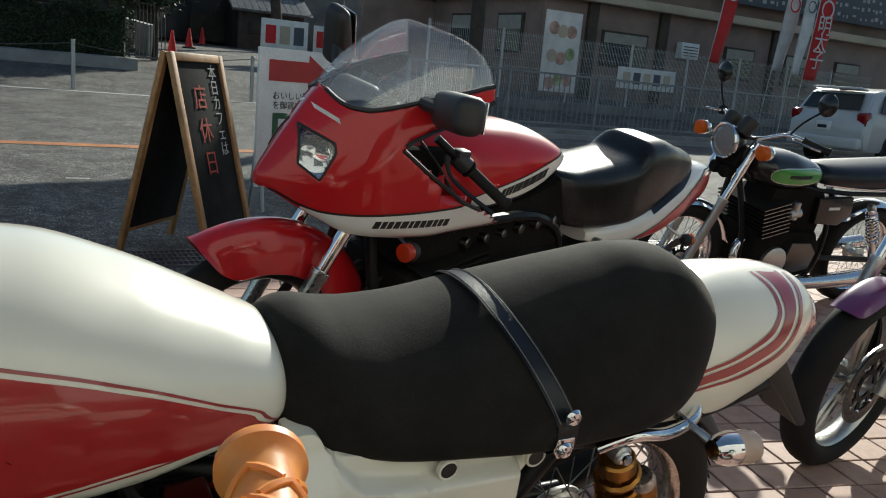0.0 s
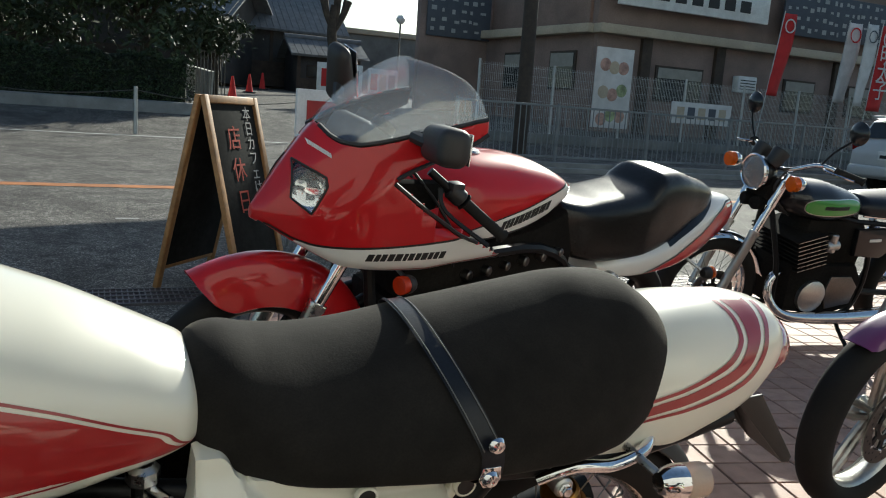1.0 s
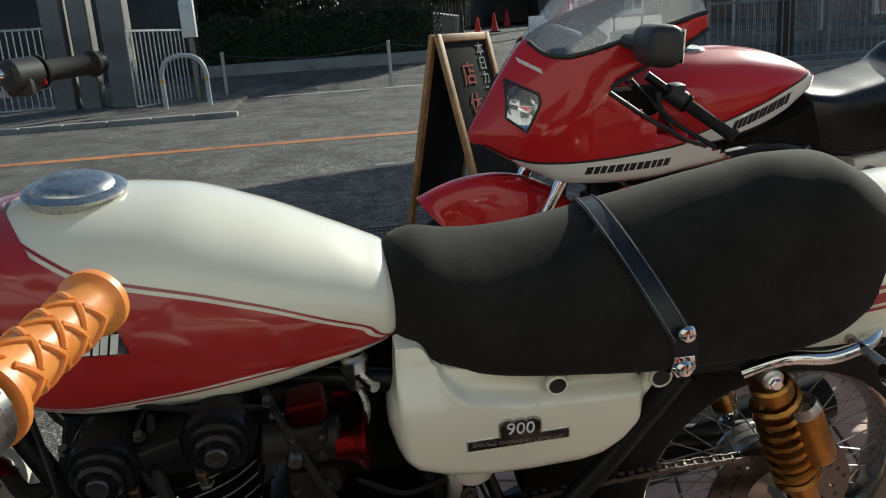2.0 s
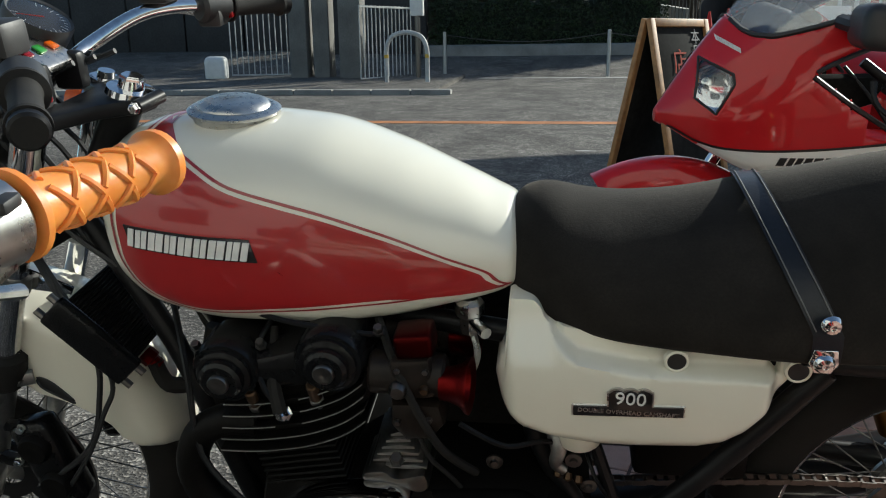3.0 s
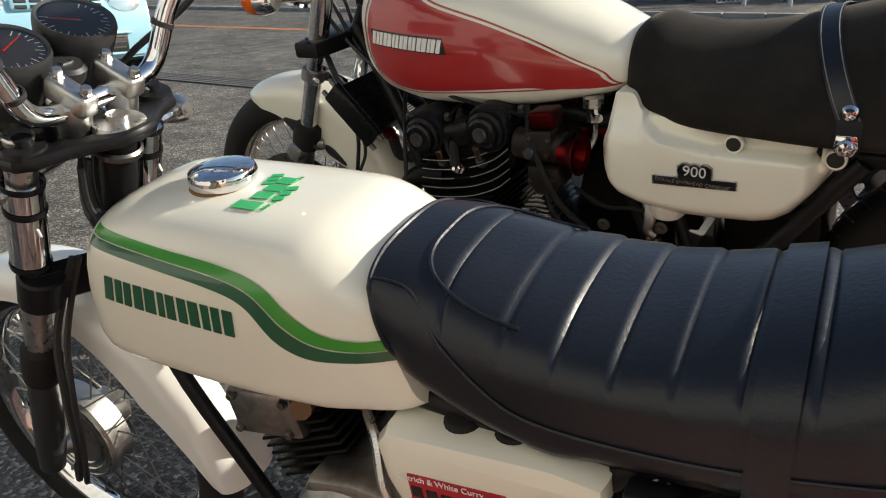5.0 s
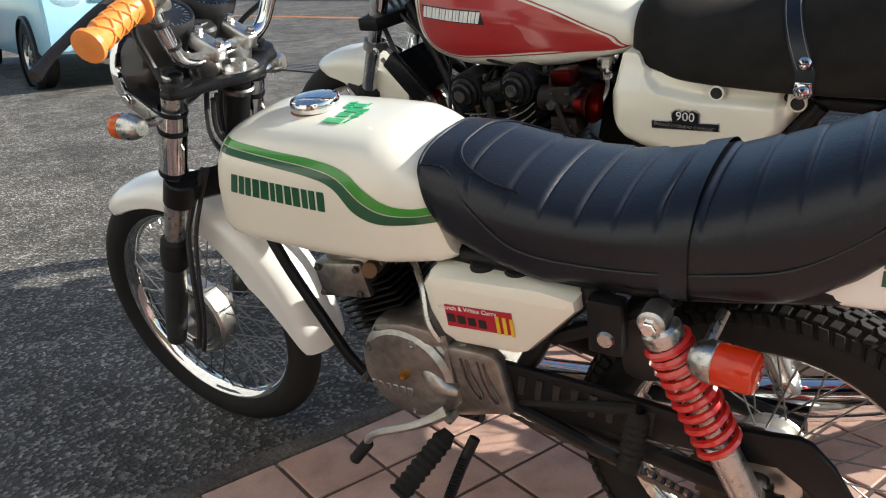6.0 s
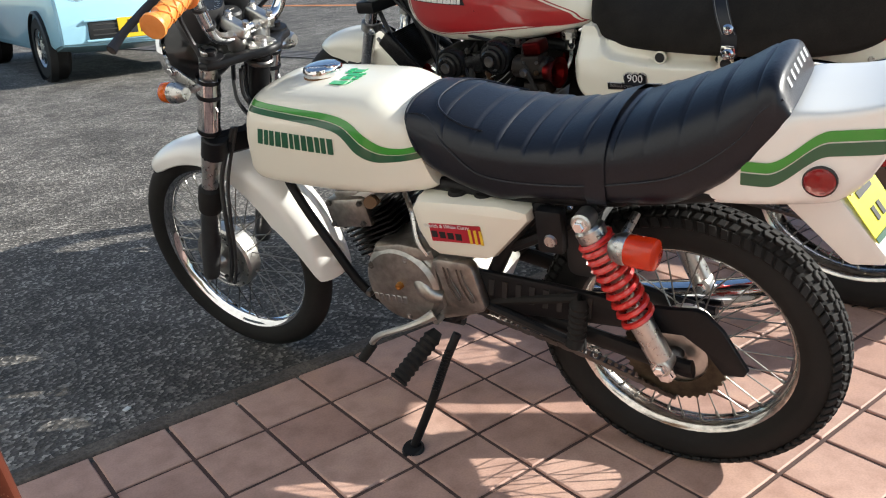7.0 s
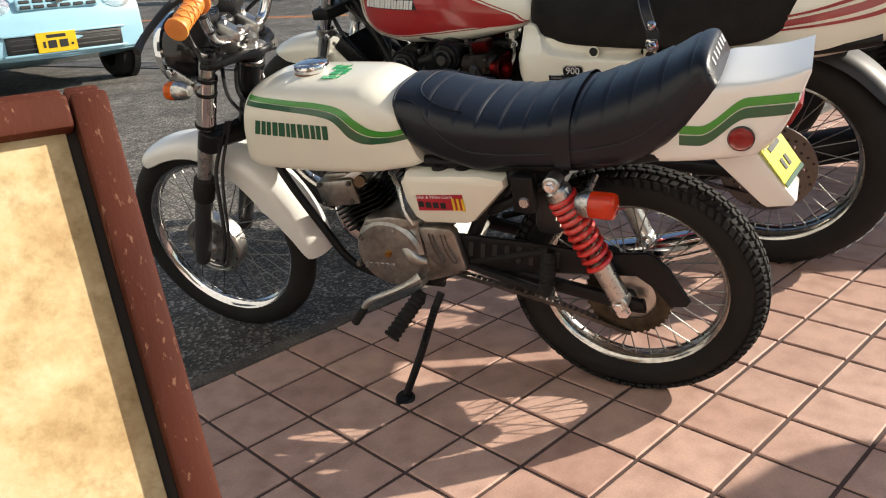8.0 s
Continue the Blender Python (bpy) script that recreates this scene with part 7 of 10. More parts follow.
# fuel tap below the tank
bm = B()
lathe(bm, [(0.012, 0), (0.020, 0.006), (0.020, 0.022), (0.013, 0.028), (0.013, 0.05), (0, 0.052)], (0.77, 0.10, 0.712), (0, 0.05, -1), 8)
ft = part("fuel_tap", bm, "steel", kb)
bm = B()
cyl(bm, (0.77, 0.10, 0.683), (0.745, 0.14, 0.682), 0.008, n=10)
part("tap_lever", bm, "chrome", ft)
cable(kb, [(0.768, 0.10, 0.665), (0.758, 0.13, 0.64), (0.775, 0.15, 0.61), (0.80, 0.15, 0.60)], 0.005, "steel", "fuel_hose")
# brass unions, bracket bolts and a glossy battery case below the side cover
for x, z in ((0.648, 0.475), (0.634, 0.470), (0.620, 0.466)):
    bm = B()
    lathe(bm, [(0.005, 0), (0.0058, 0.003), (0.0058, 0.009), (0.003, 0.011), (0, 0.012)], (x, 0.15, z), (0.1, 0.6, -0.8), 6)
    part("brass_union", bm, "dull_brass", kb, smooth=False)
for x, z in ((0.628, 0.495), (0.606, 0.452), (0.566, 0.560), (0.735, 0.485)):
    bm = B()
    lathe(bm, [(0, 0.008), (0.005, 0.008), (0.006, 0.004), (0.0115, 0.003), (0.012, 0)], (x, 0.152, z), (0, 1, 0), 14)
    part("bracket_bolt", bm, "dark_steel", kb)
bm = B()
tube(bm, [(0.655, 0.14, 0.535), (0.648, 0.152, 0.51), (0.652, 0.152, 0.488), (0.640, 0.150, 0.475)], [0.012, 0.011, 0.009, 0.008], 10, 4)
part("hose_elbow", bm, "slider_alloy", kb)
cable(kb, [(0.62, 0.10, 0.51), (0.60, 0.15, 0.47), (0.585, 0.15, 0.44), (0.575, 0.13, 0.41)], 0.003, "black_metal", "wire")
cable(kb, [(0.78, 0.17, 0.56), (0.72, 0.18, 0.535), (0.67, 0.16, 0.53), (0.62, 0.13, 0.50)], 0.004, "black_metal", "wire")
# black headers and collector
for y in (0.165, 0.055, -0.055, -0.165):
    bm = B()
    tube(bm, [(1.06, y, 0.545), (1.10, y, 0.545), (1.145, y * 1.01, 0.522), (1.170, y, 0.470), (1.164, y, 0.415), (1.125, y * 0.97, 0.360), (1.05, y * 0.85, 0.24), (0.96, y * 0.5 - 0.05, 0.165), (0.80, -0.08, 0.15)], 0.0235, 14, 5)
    part("exhaust_header", bm, "engine_black", kb)
bm = B()
tube(bm, [(0.85, -0.08, 0.15), (0.60, -0.11, 0.16), (0.30, -0.16, 0.21), (-0.15, -0.20, 0.30)], [0.035, 0.04, 0.05, 0.05], 16, 4)
part("silencer", bm, "black_metal", kb)
# frame
bm = B()
for s in (1, -1):
    tube(bm, [(1.35, s * 0.02, 0.80), (1.22, s * 0.06, 0.60), (1.11, s * 0.09, 0.30), (1.02, s * 0.13, 0.20), (0.70, s * 0.13, 0.20), (0.58, s * 0.12, 0.28)], 0.016, 10, 4)
    tube(bm, [(1.32, s * 0.02, 0.86), (1.0, s * 0.05, 0.70), (0.70, s * 0.10, 0.66), (0.35, s * 0.13, 0.655), (0.10, s * 0.13, 0.65), (-0.15, s * 0.11, 0.68)], 0.016, 10, 4)
    tube(bm, [(0.58, s * 0.13, 0.27), (0.60, s * 0.135, 0.36), (0.68, s * 0.13, 0.52), (0.70, s * 0.11, 0.66)], 0.015, 10, 4)
    tube(bm, [(0.575, s * 0.14, 0.345), (0.512, s * 0.142, 0.408), (0.45, s * 0.145, 0.480), (0.383, s * 0.147, 0.572), (0.325, s * 0.145, 0.650)], 0.0155, 10, 4)
    tube(bm, [(0.602, s * 0.14, 0.52), (0.555, s * 0.142, 0.375)], 0.009, 8, 1)
part("frame", bm, "black_metal", kb)
bm = B()
for s in (1, -1):
    tube(bm, [(0.58, s * 0.10, 0.345), (0.30, s * 0.105, 0.333), (0.09, s * 0.105, 0.320), (0.04, s * 0.105, 0.319)], 0.021, 12, 3, flat=0.8)
part("swingarm", bm, "black_metal", kb)
bolt(kb, (0.09, 0.12, 0.319), (0, 1, 0), 0.018, 0.018, "chrome", "axle_nut")
bm = B()
cyl(bm, (0.09, -0.14, 0.319), (0.09, 0.125, 0.319), 0.010, n=12)
part("rear_axle", bm, "steel", kb)
sprocket(kb, (0.09, 0.062, 0.319), 0.092, 38, "dark_steel")
chain_run(kb, [(0.09, 0.064, 0.229), (0.3, 0.066, 0.27), (0.62, 0.068, 0.31)], 0.0159)
chain_run(kb, [(0.09, 0.064, 0.409), (0.3, 0.066, 0.41), (0.62, 0.068, 0.385)], 0.0159)
bm = B()
lathe(bm, [(0.03, -0.05), (0.062, -0.046), (0.068, -0.040), (0.068, -0.034), (0.052, -0.028), (0.052, 0.028), (0.068, 0.034), (0.068, 0.040), (0.05, 0.045), (0.03, 0.045)], (0.09, -0.005, 0.319), (0, 1, 0), 40)
part("rear_hub_drum", bm, "slider_alloy", kb)
for s in (1, -1):
    sh = shock(kb, (0.205, s * 0.155, 0.635), (0.085, s * 0.14, 0.340), "gold", "gold", 0.031, 0.0065, 8, "shock_absorber", 1.0)
    bm = B()
    lathe(bm, [(0, 0), (0.022, 0.002), (0.024, 0.010), (0.024, 0.095), (0.020, 0.104), (0, 0.105)], (0.155, s * 0.172, 0.585), (-0.42, 0, -0.9), 22)
    part("reservoir", bm, "gold", sh)
    bm = B()
    lathe(bm, [(0.0, -0.012), (0.02, -0.010), (0.024, 0), (0.024, 0.006)], (0.155, s * 0.172, 0.585), (-0.42, 0, -0.9), 22)
    part("reservoir_cap", bm, "steel", sh)
    bm = B()
    tube(bm, [(0.24, s * 0.15, 0.64), (0.19, s * 0.165, 0.665), (0.12, s * 0.165, 0.658), (0.06, s * 0.155, 0.668), (0.03, s * 0.13, 0.675)], 0.010, 10, 5)
    part("grab_handle", bm, "chrome", kb)
    blinker(kb, (0.039, s * 0.223, 0.659), (-1, s * 0.10, 0.0), 0.0265, 0.080, "pale_lens", "chrome", 0.5, "rear_indicator", (0.085, s * 0.13, 0.672))
    # peg and shift linkage
    bm = B()
    a, b = Vector((0.570, s * 0.185, 0.368)), Vector((0.567, s * 0.282, 0.350))
    lathe(bm, [(0.010, 0)] + [(0.016 if k % 2 else 0.0135, 0.01 + k * 0.0055) for k in range(15)] + [(0.017, 0.094), (0, 0.095)], a, b - a, 14)
    part("foot_peg", bm, "rubber", kb)
bm = B()
tube(bm, [(0.716, 0.205, 0.338), (0.66, 0.21, 0.374), (0.598, 0.205, 0.412)], 0.0055, 8, 1)
bolt_rod = part("shift_rod", bm, "chrome", kb)
bm = B()
lathe(bm, [(0.0, 0.012), (0.010, 0.012), (0.013, 0.004), (0.013, 0)], (0.594, 0.20, 0.414), (0, 1, 0), 14)
part("rod_joint", bm, "chrome", bolt_rod)
bm = B()
tube(bm, [(0.594, 0.205, 0.414), (0.568, 0.205, 0.402)], 0.007, 8, 1)
part("shift_arm", bm, "chrome", bolt_rod)
bm = B()
tube(bm, [(0.72, 0.14, 0.25), (0.74, 0.20, 0.17), (0.78, 0.29, 0.057)], 0.012, 10, 3)
part("kickstand", bm, "black_metal", kb)
bm = B()
box(bm, (0.50, 0, 0.60), (0.26, 0.18, 0.12), None, 0.03)
part("air_box", bm, "engine_black", kb)
bm = B()
box(bm, (0.46, 0.0, 0.47), (0.16, 0.17, 0.11), None, 0.01)
part("battery", bm, "engine_black", kb)
# added plate that fills the gap behind the carburettors with black
bm = B()
plate(bm, [(0.60, 0.43), (0.85, 0.43), (0.80, 0.66), (0.60, 0.66)], -0.02, 0.10, 0.01)
part("dark_infill", bm, "engine_soot", kb)
bm = B()
fender(bm, KR, 0.345, 60, 150, 0.07, 0.03)
part("inner_mudguard", bm, "black_plastic", kb)

# ---------------------------------------------------------------- the red sports motorcycle with a half fairing
sb = thing("motorcycle", pose(3.047, -1.42, 0, -11, 0, 116), "red sports motorcycle with a half fairing and clear windscreen", "motorcycle", "parked motorcycles")
SR, SF = (0.0, 0, 0.32), (1.50, 0, 0.315)
for nm, c, R, tw in (("rear_wheel", SR, 0.32, 0.12), ("front_wheel", SF, 0.315, 0.095)):
    rim = wheel(sb, nm, c, R, tw, 0.225, "black_metal", 0, 0.05, 0.08, disc=0.14 if nm == "front_wheel" else 0.12)
    for k in range(6):
        bm = B()
        an = 2 * math.pi * k / 6
        d = Vector((math.cos(an), 0, math.sin(an)))
        tube(bm, [Vector(c) + d * 0.03, Vector(c) + d * 0.228], [0.022, 0.016], 8, 1, flat=0.7)
        part("cast_spoke", bm, "black_metal", rim)
bm = B()
fender(bm, SF, 0.398, 60, 156, 0.074, 0.135, power=2.4)
part("front_mudguard", bm, "racing_red", sb, "red front mudguard")
for s in (1, -1):
    fork(sb, (1.19, 0.94), (1.50, 0.30), 0.55, s * 0.105, 0.019, 0.026, "chrome", "steel")

FA = Body([(1.545, 0.850, 0.815, 0.012, 0.838, 1.6, 2.0), (1.52, 0.890, 0.800, 0.045, 0.842, 1.5, 2.2), (1.48, 0.958, 0.778, 0.088, 0.845, 1.45, 3), (1.44, 1.020, 0.758, 0.128, 0.85, 1.45, 4), (1.40, 1.074, 0.740, 0.160, 0.85, 1.55, 5), (1.36, 1.112, 0.722, 0.182, 0.85, 1.75, 5.5), (1.325, 1.147, 0.714, 0.197, 0.85, 1.95, 6), (1.264, 1.202, 0.708, 0.212, 0.85, 2.2, 6),
           (1.18, 1.250, 0.704, 0.222, 0.85, 2.6, 6), (1.10, 1.279, 0.703, 0.226, 0.85, 3.2, 6), (0.98, 1.285, 0.716, 0.224, 0.845, 4.0, 6), (0.78, 1.28, 0.728, 0.205, 0.84, 4.0, 6)])


def fairing_edge(z):
    """Where the fairing's skin ends towards the rider, by height."""
    return float(np.interp(z, (0.70, 0.735, 0.79, 0.826, 0.912, 0.978, 1.002, 1.04, 1.08, 1.12), (0.86, 0.80, 0.90, 0.998, 1.146, 1.242, 1.206, 1.13, 1.03, 0.96)))


def screen_line(x):
    """The height at which the screen stands on the fairing."""
    return float(np.interp(x, (0.95, 1.0, 1.168, 1.262, 1.32, 1.355, 1.373, 1.388), (1.166, 1.157, 1.112, 1.080, 1.060, 1.058, 1.064, 1.086)))


LAMP = [(1.455, 0.988), (1.398, 0.964), (1.397, 0.942), (1.432, 0.867), (1.471, 0.896)]


def in_lamp(c):
    """Inside the nose window, seen from the side."""
    return all((b[0] - a[0]) * (c.z - a[1]) - (b[1] - a[1]) * (c.x - a[0]) > 0 for a, b in zip(LAMP, LAMP[1:] + LAMP[:1]))


bm = B()
FA.build(bm, n=150, step=0.005)
doomed = [f for f in bm.faces if (lambda c: c.x < fairing_edge(c.z) or c.z > screen_line(c.x) or c.z < FA.at(c.x)[1] + 0.010)(f.calc_center_median()) and f.calc_center_median().x < 1.53 or f.calc_center_median().x < 0.79]
doomed = list(set(doomed) | {f for f in bm.faces if in_lamp(f.calc_center_median())})
bmesh.ops.delete(bm, geom=doomed, context="FACES")
fairing = part("fairing", bm, "racing_red", sb, "glossy red half fairing")
so = fairing.modifiers.new("thickness", "SOLIDIFY")
so.thickness, so.offset = 0.004, -1.0
bm = B()
FA.build(bm, n=150, step=0.005, grow=-0.005)
doomed = [f for f in bm.faces if (lambda c: c.x < fairing_edge(c.z) or c.z > screen_line(c.x) or c.z < FA.at(c.x)[1] + 0.016 or c.x > 1.50 or in_lamp(c))(f.calc_center_median())]
bmesh.ops.delete(bm, geom=doomed, context="FACES")
part("fairing_lining", bm, "engine_soot", fairing)


def seam(x):
    return float(np.interp(x, (0.80, 0.951, 1.037, 1.193, 1.325, 1.424, 1.465, 1.514), (0.838, 0.824, 0.811, 0.799, 0.790, 0.783, 0.789, 0.812)))


def soft_line(pts, side, mat, name, r=0.004):
    bm = B()
    tube(bm, [(x, side * FA.side(x, z), z) for x, z in pts], r, 6, 2)
    part(name, bm, mat, fairing)


for side in (1, -1):
    xs = [1.455 - 0.64 * k / 60 for k in range(61)]
    bm = B()
    decal_band(bm, FA, [(x, seam(x) - 0.002) for x in xs], [(x, min(seam(x) - 0.003, FA.at(x)[1] + 0.012)) for x in xs], 0.002, False, side, 6)
    bmesh.ops.delete(bm, geom=[f for f in bm.faces if f.calc_center_median().x < fairing_edge(f.calc_center_median().z)], context="FACES")
    part("white_panel", bm, "white", fairing)
    xs = [1.52 - 0.52 * k / 50 for k in range(51)]
    bm = B()
    decal_band(bm, FA, [(x, seam(x) + 0.003) for x in xs], [(x, seam(x) - 0.0035) for x in xs], 0.0026, False, side, 1)
    part("pinstripe", bm, "ink", fairing)
    name_blocks(fairing, 6, 1.288, 1.037, 0.765, 0.770, 0.021, FA.side, 0.004, 0.3, 0.22, side, "ink")
    name_blocks(fairing, 6, 1.420, 1.381, 1.038, 1.018, 0.011, FA.side, 0.003, 0.0, 0.25, side, "white_ink")
    # headlamp window in the nose
    lamp = []
    for a, b in zip(LAMP, LAMP[1:] + LAMP[:1]):
        lamp += [(a[0] + (b[0] - a[0]) * k / 6, a[1] + (b[1] - a[1]) * k / 6) for k in range(6)]
    bm = B()
    tube(bm, [(x, side * (FA.side(x, z) + 0.001), z) for x, z in lamp + lamp[:1]], 0.0035, 6, 1)
    part("lamp_rim", bm, "black_plastic", fairing)
    bm = B()
    decal_fill(bm, FA, offset_loop(lamp, -0.004), (1.428, 0.925), -0.001, 6, side)
    pane = part("lamp_glass", bm, "screen", fairing)
    pane.visible_shadow = False
    bm = B()
    lathe(bm, [(0.086, 0.004), (0.078, -0.010), (0.050, -0.022), (0.0, -0.028)], (1.402, side * 0.060, 0.925), (0.62, side * 0.78, 0.05), 32)
    part("lamp_reflector", bm, "chrome", fairing)
    soft_line([(fairing_edge(z), z) for z in (0.80, 0.826, 0.86, 0.90, 0.94, 0.975)], side, "black_plastic", "edge_bead", 0.0065)
    soft_line([(fairing_edge(z), z) for z in (0.985, 1.002, 1.03, 1.06, 1.09, 1.12)], side, "black_plastic", "edge_bead", 0.0065)
    soft_line([(x, screen_line(x) - 0.001) for x in [1.386 - 0.42 * k / 40 for k in range(41)]], side, "black_plastic", "screen_seal", 0.007)
# windscreen: it carries the fairing's sweep on upwards
bm = B()
rows = []
for i in range(33):
    t = (i / 32) ** 1.3
    xb = 1.387 - 0.42 * t
    xc = 1.387 - 0.287 * t
    half = FA.side(xb, screen_line(xb)) + 0.001
    row = []
    for k in range(33):
        v = math.sin(math.pi / 2 * (-1 + 2 * k / 32))
        x = xb + (xc - xb) * (1 - v * v)
        row.append(bm.verts.new((x, half * v, FA.top_at(x, half * v) + 0.001)))
    rows.append(row)
for a, b in zip(rows, rows[1:]):
    for k in range(32):
        bm.faces.new([a[k], a[k + 1], b[k + 1], b[k]])
bmesh.ops.recalc_face_normals(bm, faces=bm.faces)
screen = part("windscreen", bm, "screen", sb, "clear tinted windscreen", angle=80)
screen.visible_shadow = False
so = screen.modifiers.new("thickness", "SOLIDIFY")
so.thickness = 0.003
bm = B()
for y in (0.12, 0.02, -0.05, -0.12):
    box(bm, (1.10 + 0.01 * y, y, 0.90), (0.30, 0.05, 0.12), None, 0.02)
part("inner_panel", bm, "engine_soot", sb)
blinker(sb, (1.14, 0.20, 0.672), (1, 0.2, 0), 0.028, 0.06, "orange_lens", "black_plastic", 0.45, "front_indicator", (1.12, 0.10, 0.69))
bm = B()
box(bm, (1.24, 0, 1.045), (0.15, 0.21, 0.10), Matrix.Rotation(radians(-25), 4, "Y"), 0.04, 4)
pod = part("instrument_pod", bm, "black_plastic", sb)
gauge(pod, (1.195, 0.045, 1.098), (-0.6, 0, 0.8), 0.036, 0.045, 1.0)
gauge(pod, (1.195, -0.045, 1.098), (-0.6, 0, 0.8), 0.036, 0.045, -1.0)
for s in (1, -1):
    if s > 0:
        mc, size, rot = Vector((1.185, 0.325, 1.112)), (0.085, 0.205, 0.098), Matrix.Rotation(radians(-20), 4, "Z") @ Matrix.Rotation(radians(8), 4, "X")
    else:
        mc, size, rot = Vector((1.165, -0.305, 1.175)), (0.075, 0.10, 0.185), Matrix.Rotation(radians(16), 4, "Y") @ Matrix.Rotation(radians(-10), 4, "X")
    bm = B()
    box(bm, (0, 0, 0), size, None, 0.030, 4)
    for v in bm.verts:
        if s < 0:
            v.co.x *= 1.0 - 0.45 * max(0, v.co.z / 0.09)
    bmesh.ops.transform(bm, matrix=Matrix.Translation(mc) @ rot, verts=bm.verts)
    mi = part("mirror", bm, "black_plastic", sb)
    bm = B()
    tube(bm, [(1.19, s * 0.19, 1.10), (1.19, s * 0.25, 1.10), mc], 0.018, 8, 1)
    part("mirror_arm", bm, "black_plastic", mi)
    bm = B()
    box(bm, (-size[0] / 2 - 0.001, 0, 0), (0.004, size[1] * 0.8, size[2] * 0.8), None, 0.001)
    bmesh.ops.transform(bm, matrix=Matrix.Translation(mc) @ rot, verts=bm.verts)
    part("mirror_glass", bm, "chrome", mi)
for s in (1, -1):
    a, b = Vector((1.115, s * 0.185, 1.005)), Vector((0.895, s * 0.295, 0.842))
    bm = B()
    cyl(bm, a, a.lerp(b, 0.5), 0.012, n=12)
    part("clip_on_bar", bm, "black_metal", sb)
    grip(sb, a.lerp(b, 0.45), b, 0.0165, "rubber", ridges=False)
    bm = B()
    cyl(bm, a.lerp(b, 0.26), a.lerp(b, 0.43), 0.026, n=16, bevel=0.005)
    box(bm, a.lerp(b, 0.32) + Vector((0, 0, 0.012)), (0.045, 0.04, 0.04), None, 0.008)
    part("switch_housing", bm, "black_plastic", sb)
    bm = B()
    pv = a.lerp(b, 0.2) + Vector((0.03, s * 0.02, -0.005))
    tube(bm, [pv, pv.lerp(b, 0.3) + Vector((0.05, s * 0.01, -0.02)), b + Vector((0.07, s * 0.02, -0.015))], [0.009, 0.007, 0.008], 8, 5, flat=0.6)
    part("lever", bm, "black_metal", sb)
    bm = B()
    cyl(bm, Vector((1.16, s * 0.10, 1.03)), Vector((1.22, s * 0.10, 0.90)), 0.024, n=14)
    part("fork_top", bm, "steel", sb)

STK = Body([(1.12, 0.98, 0.80, 0.10, 0.86, 2.4, 5), (1.02, 1.012, 0.785, 0.155, 0.87, 2.3, 6), (0.88, 1.024, 0.772, 0.180, 0.875, 2.2, 7), (0.75, 1.022, 0.798, 0.184, 0.885, 2.2, 7), (0.62, 1.006, 0.846, 0.172, 0.92, 2.2, 6), (0.54, 0.982, 0.888, 0.150, 0.938, 2.2, 5), (0.49, 0.957, 0.910, 0.115, 0.938, 2.2, 4), (0.465, 0.937, 0.920, 0.07, 0.93, 2.2, 2.4)])
bm = B()
STK.build(bm, n=52)
stk = part("fuel_tank", bm, "racing_red", sb, "red tank with a white lower band")
for side in (1, -1):
    xs = [0.92 - 0.40 * k / 40 for k in range(41)]
    def band_hi(x):
        return float(np.interp(x, (0.52, 0.539, 0.622, 0.723, 0.832, 0.92), (0.958, 0.953, 0.926, 0.888, 0.851, 0.820)))
    def band_lo(x):
        return float(np.interp(x, (0.52, 0.56, 0.65, 0.784, 0.85, 0.92), (0.908, 0.885, 0.849, 0.812, 0.796, 0.790)))
    bm = B()
    decal_band(bm, STK, [(x, band_hi(x)) for x in xs], [(x, band_lo(x)) for x in xs], 0.0018, False, side, 6)
    part("white_band", bm, "white", stk)
    bm = B()
    decal_band(bm, STK, [(x, band_hi(x) + 0.005) for x in xs], [(x, band_hi(x)) for x in xs], 0.0022, False, side, 1)
    part("pinstripe", bm, "ink", stk)
    bm = B()
    decal_band(bm, STK, [(x, band_lo(x)) for x in xs], [(x, max(STK.at(x)[1] + 0.001, band_lo(x) - 0.03)) for x in xs], 0.0022, False, side, 4)
    part("lower_trim", bm, "black_plastic", stk)
    name_blocks(stk, 6, 0.812, 0.618, 0.833, 0.900, 0.030, STK.side, 0.004, 0.3, 0.2, side, "ink")
bm = B()
lathe(bm, [(0.045, -0.01), (0.047, 0.006), (0.04, 0.012), (0, 0.013)], (0.86, 0, 1.018), (-0.05, 0, 1), 28)
part("filler_cap", bm, "steel", stk)
SSE = Body([(0.50, 0.86, 0.78, 0.07, 0.82, 3, 3), (0.46, 0.877, 0.72, 0.11, 0.80, 3.6, 4), (0.38, 0.874, 0.67, 0.135, 0.77, 4.5, 5), (0.25, 0.890, 0.655, 0.148, 0.75, 4.5, 5), (0.15, 0.908, 0.655, 0.152, 0.75, 4.5, 5), (0.075, 0.926, 0.658, 0.152, 0.755, 4.5, 5), (0.030, 0.966, 0.665, 0.149, 0.77, 4.5, 5), (0.0, 0.986, 0.67, 0.146, 0.78, 4.5, 5), (-0.08, 0.990, 0.69, 0.138, 0.80, 4.5, 4), (-0.14, 0.982, 0.705, 0.129, 0.82, 4.5, 3.4), (-0.22, 0.962, 0.735, 0.112, 0.83, 4.5, 3), (-0.32, 0.940, 0.78, 0.090, 0.85, 3.5, 2.8), (-0.39, 0.913, 0.81, 0.055, 0.86, 2.6, 2.2)])
bm = B()
SSE.build(bm, n=48)
part("seat", bm, "black_vinyl", sb, "black stepped seat")
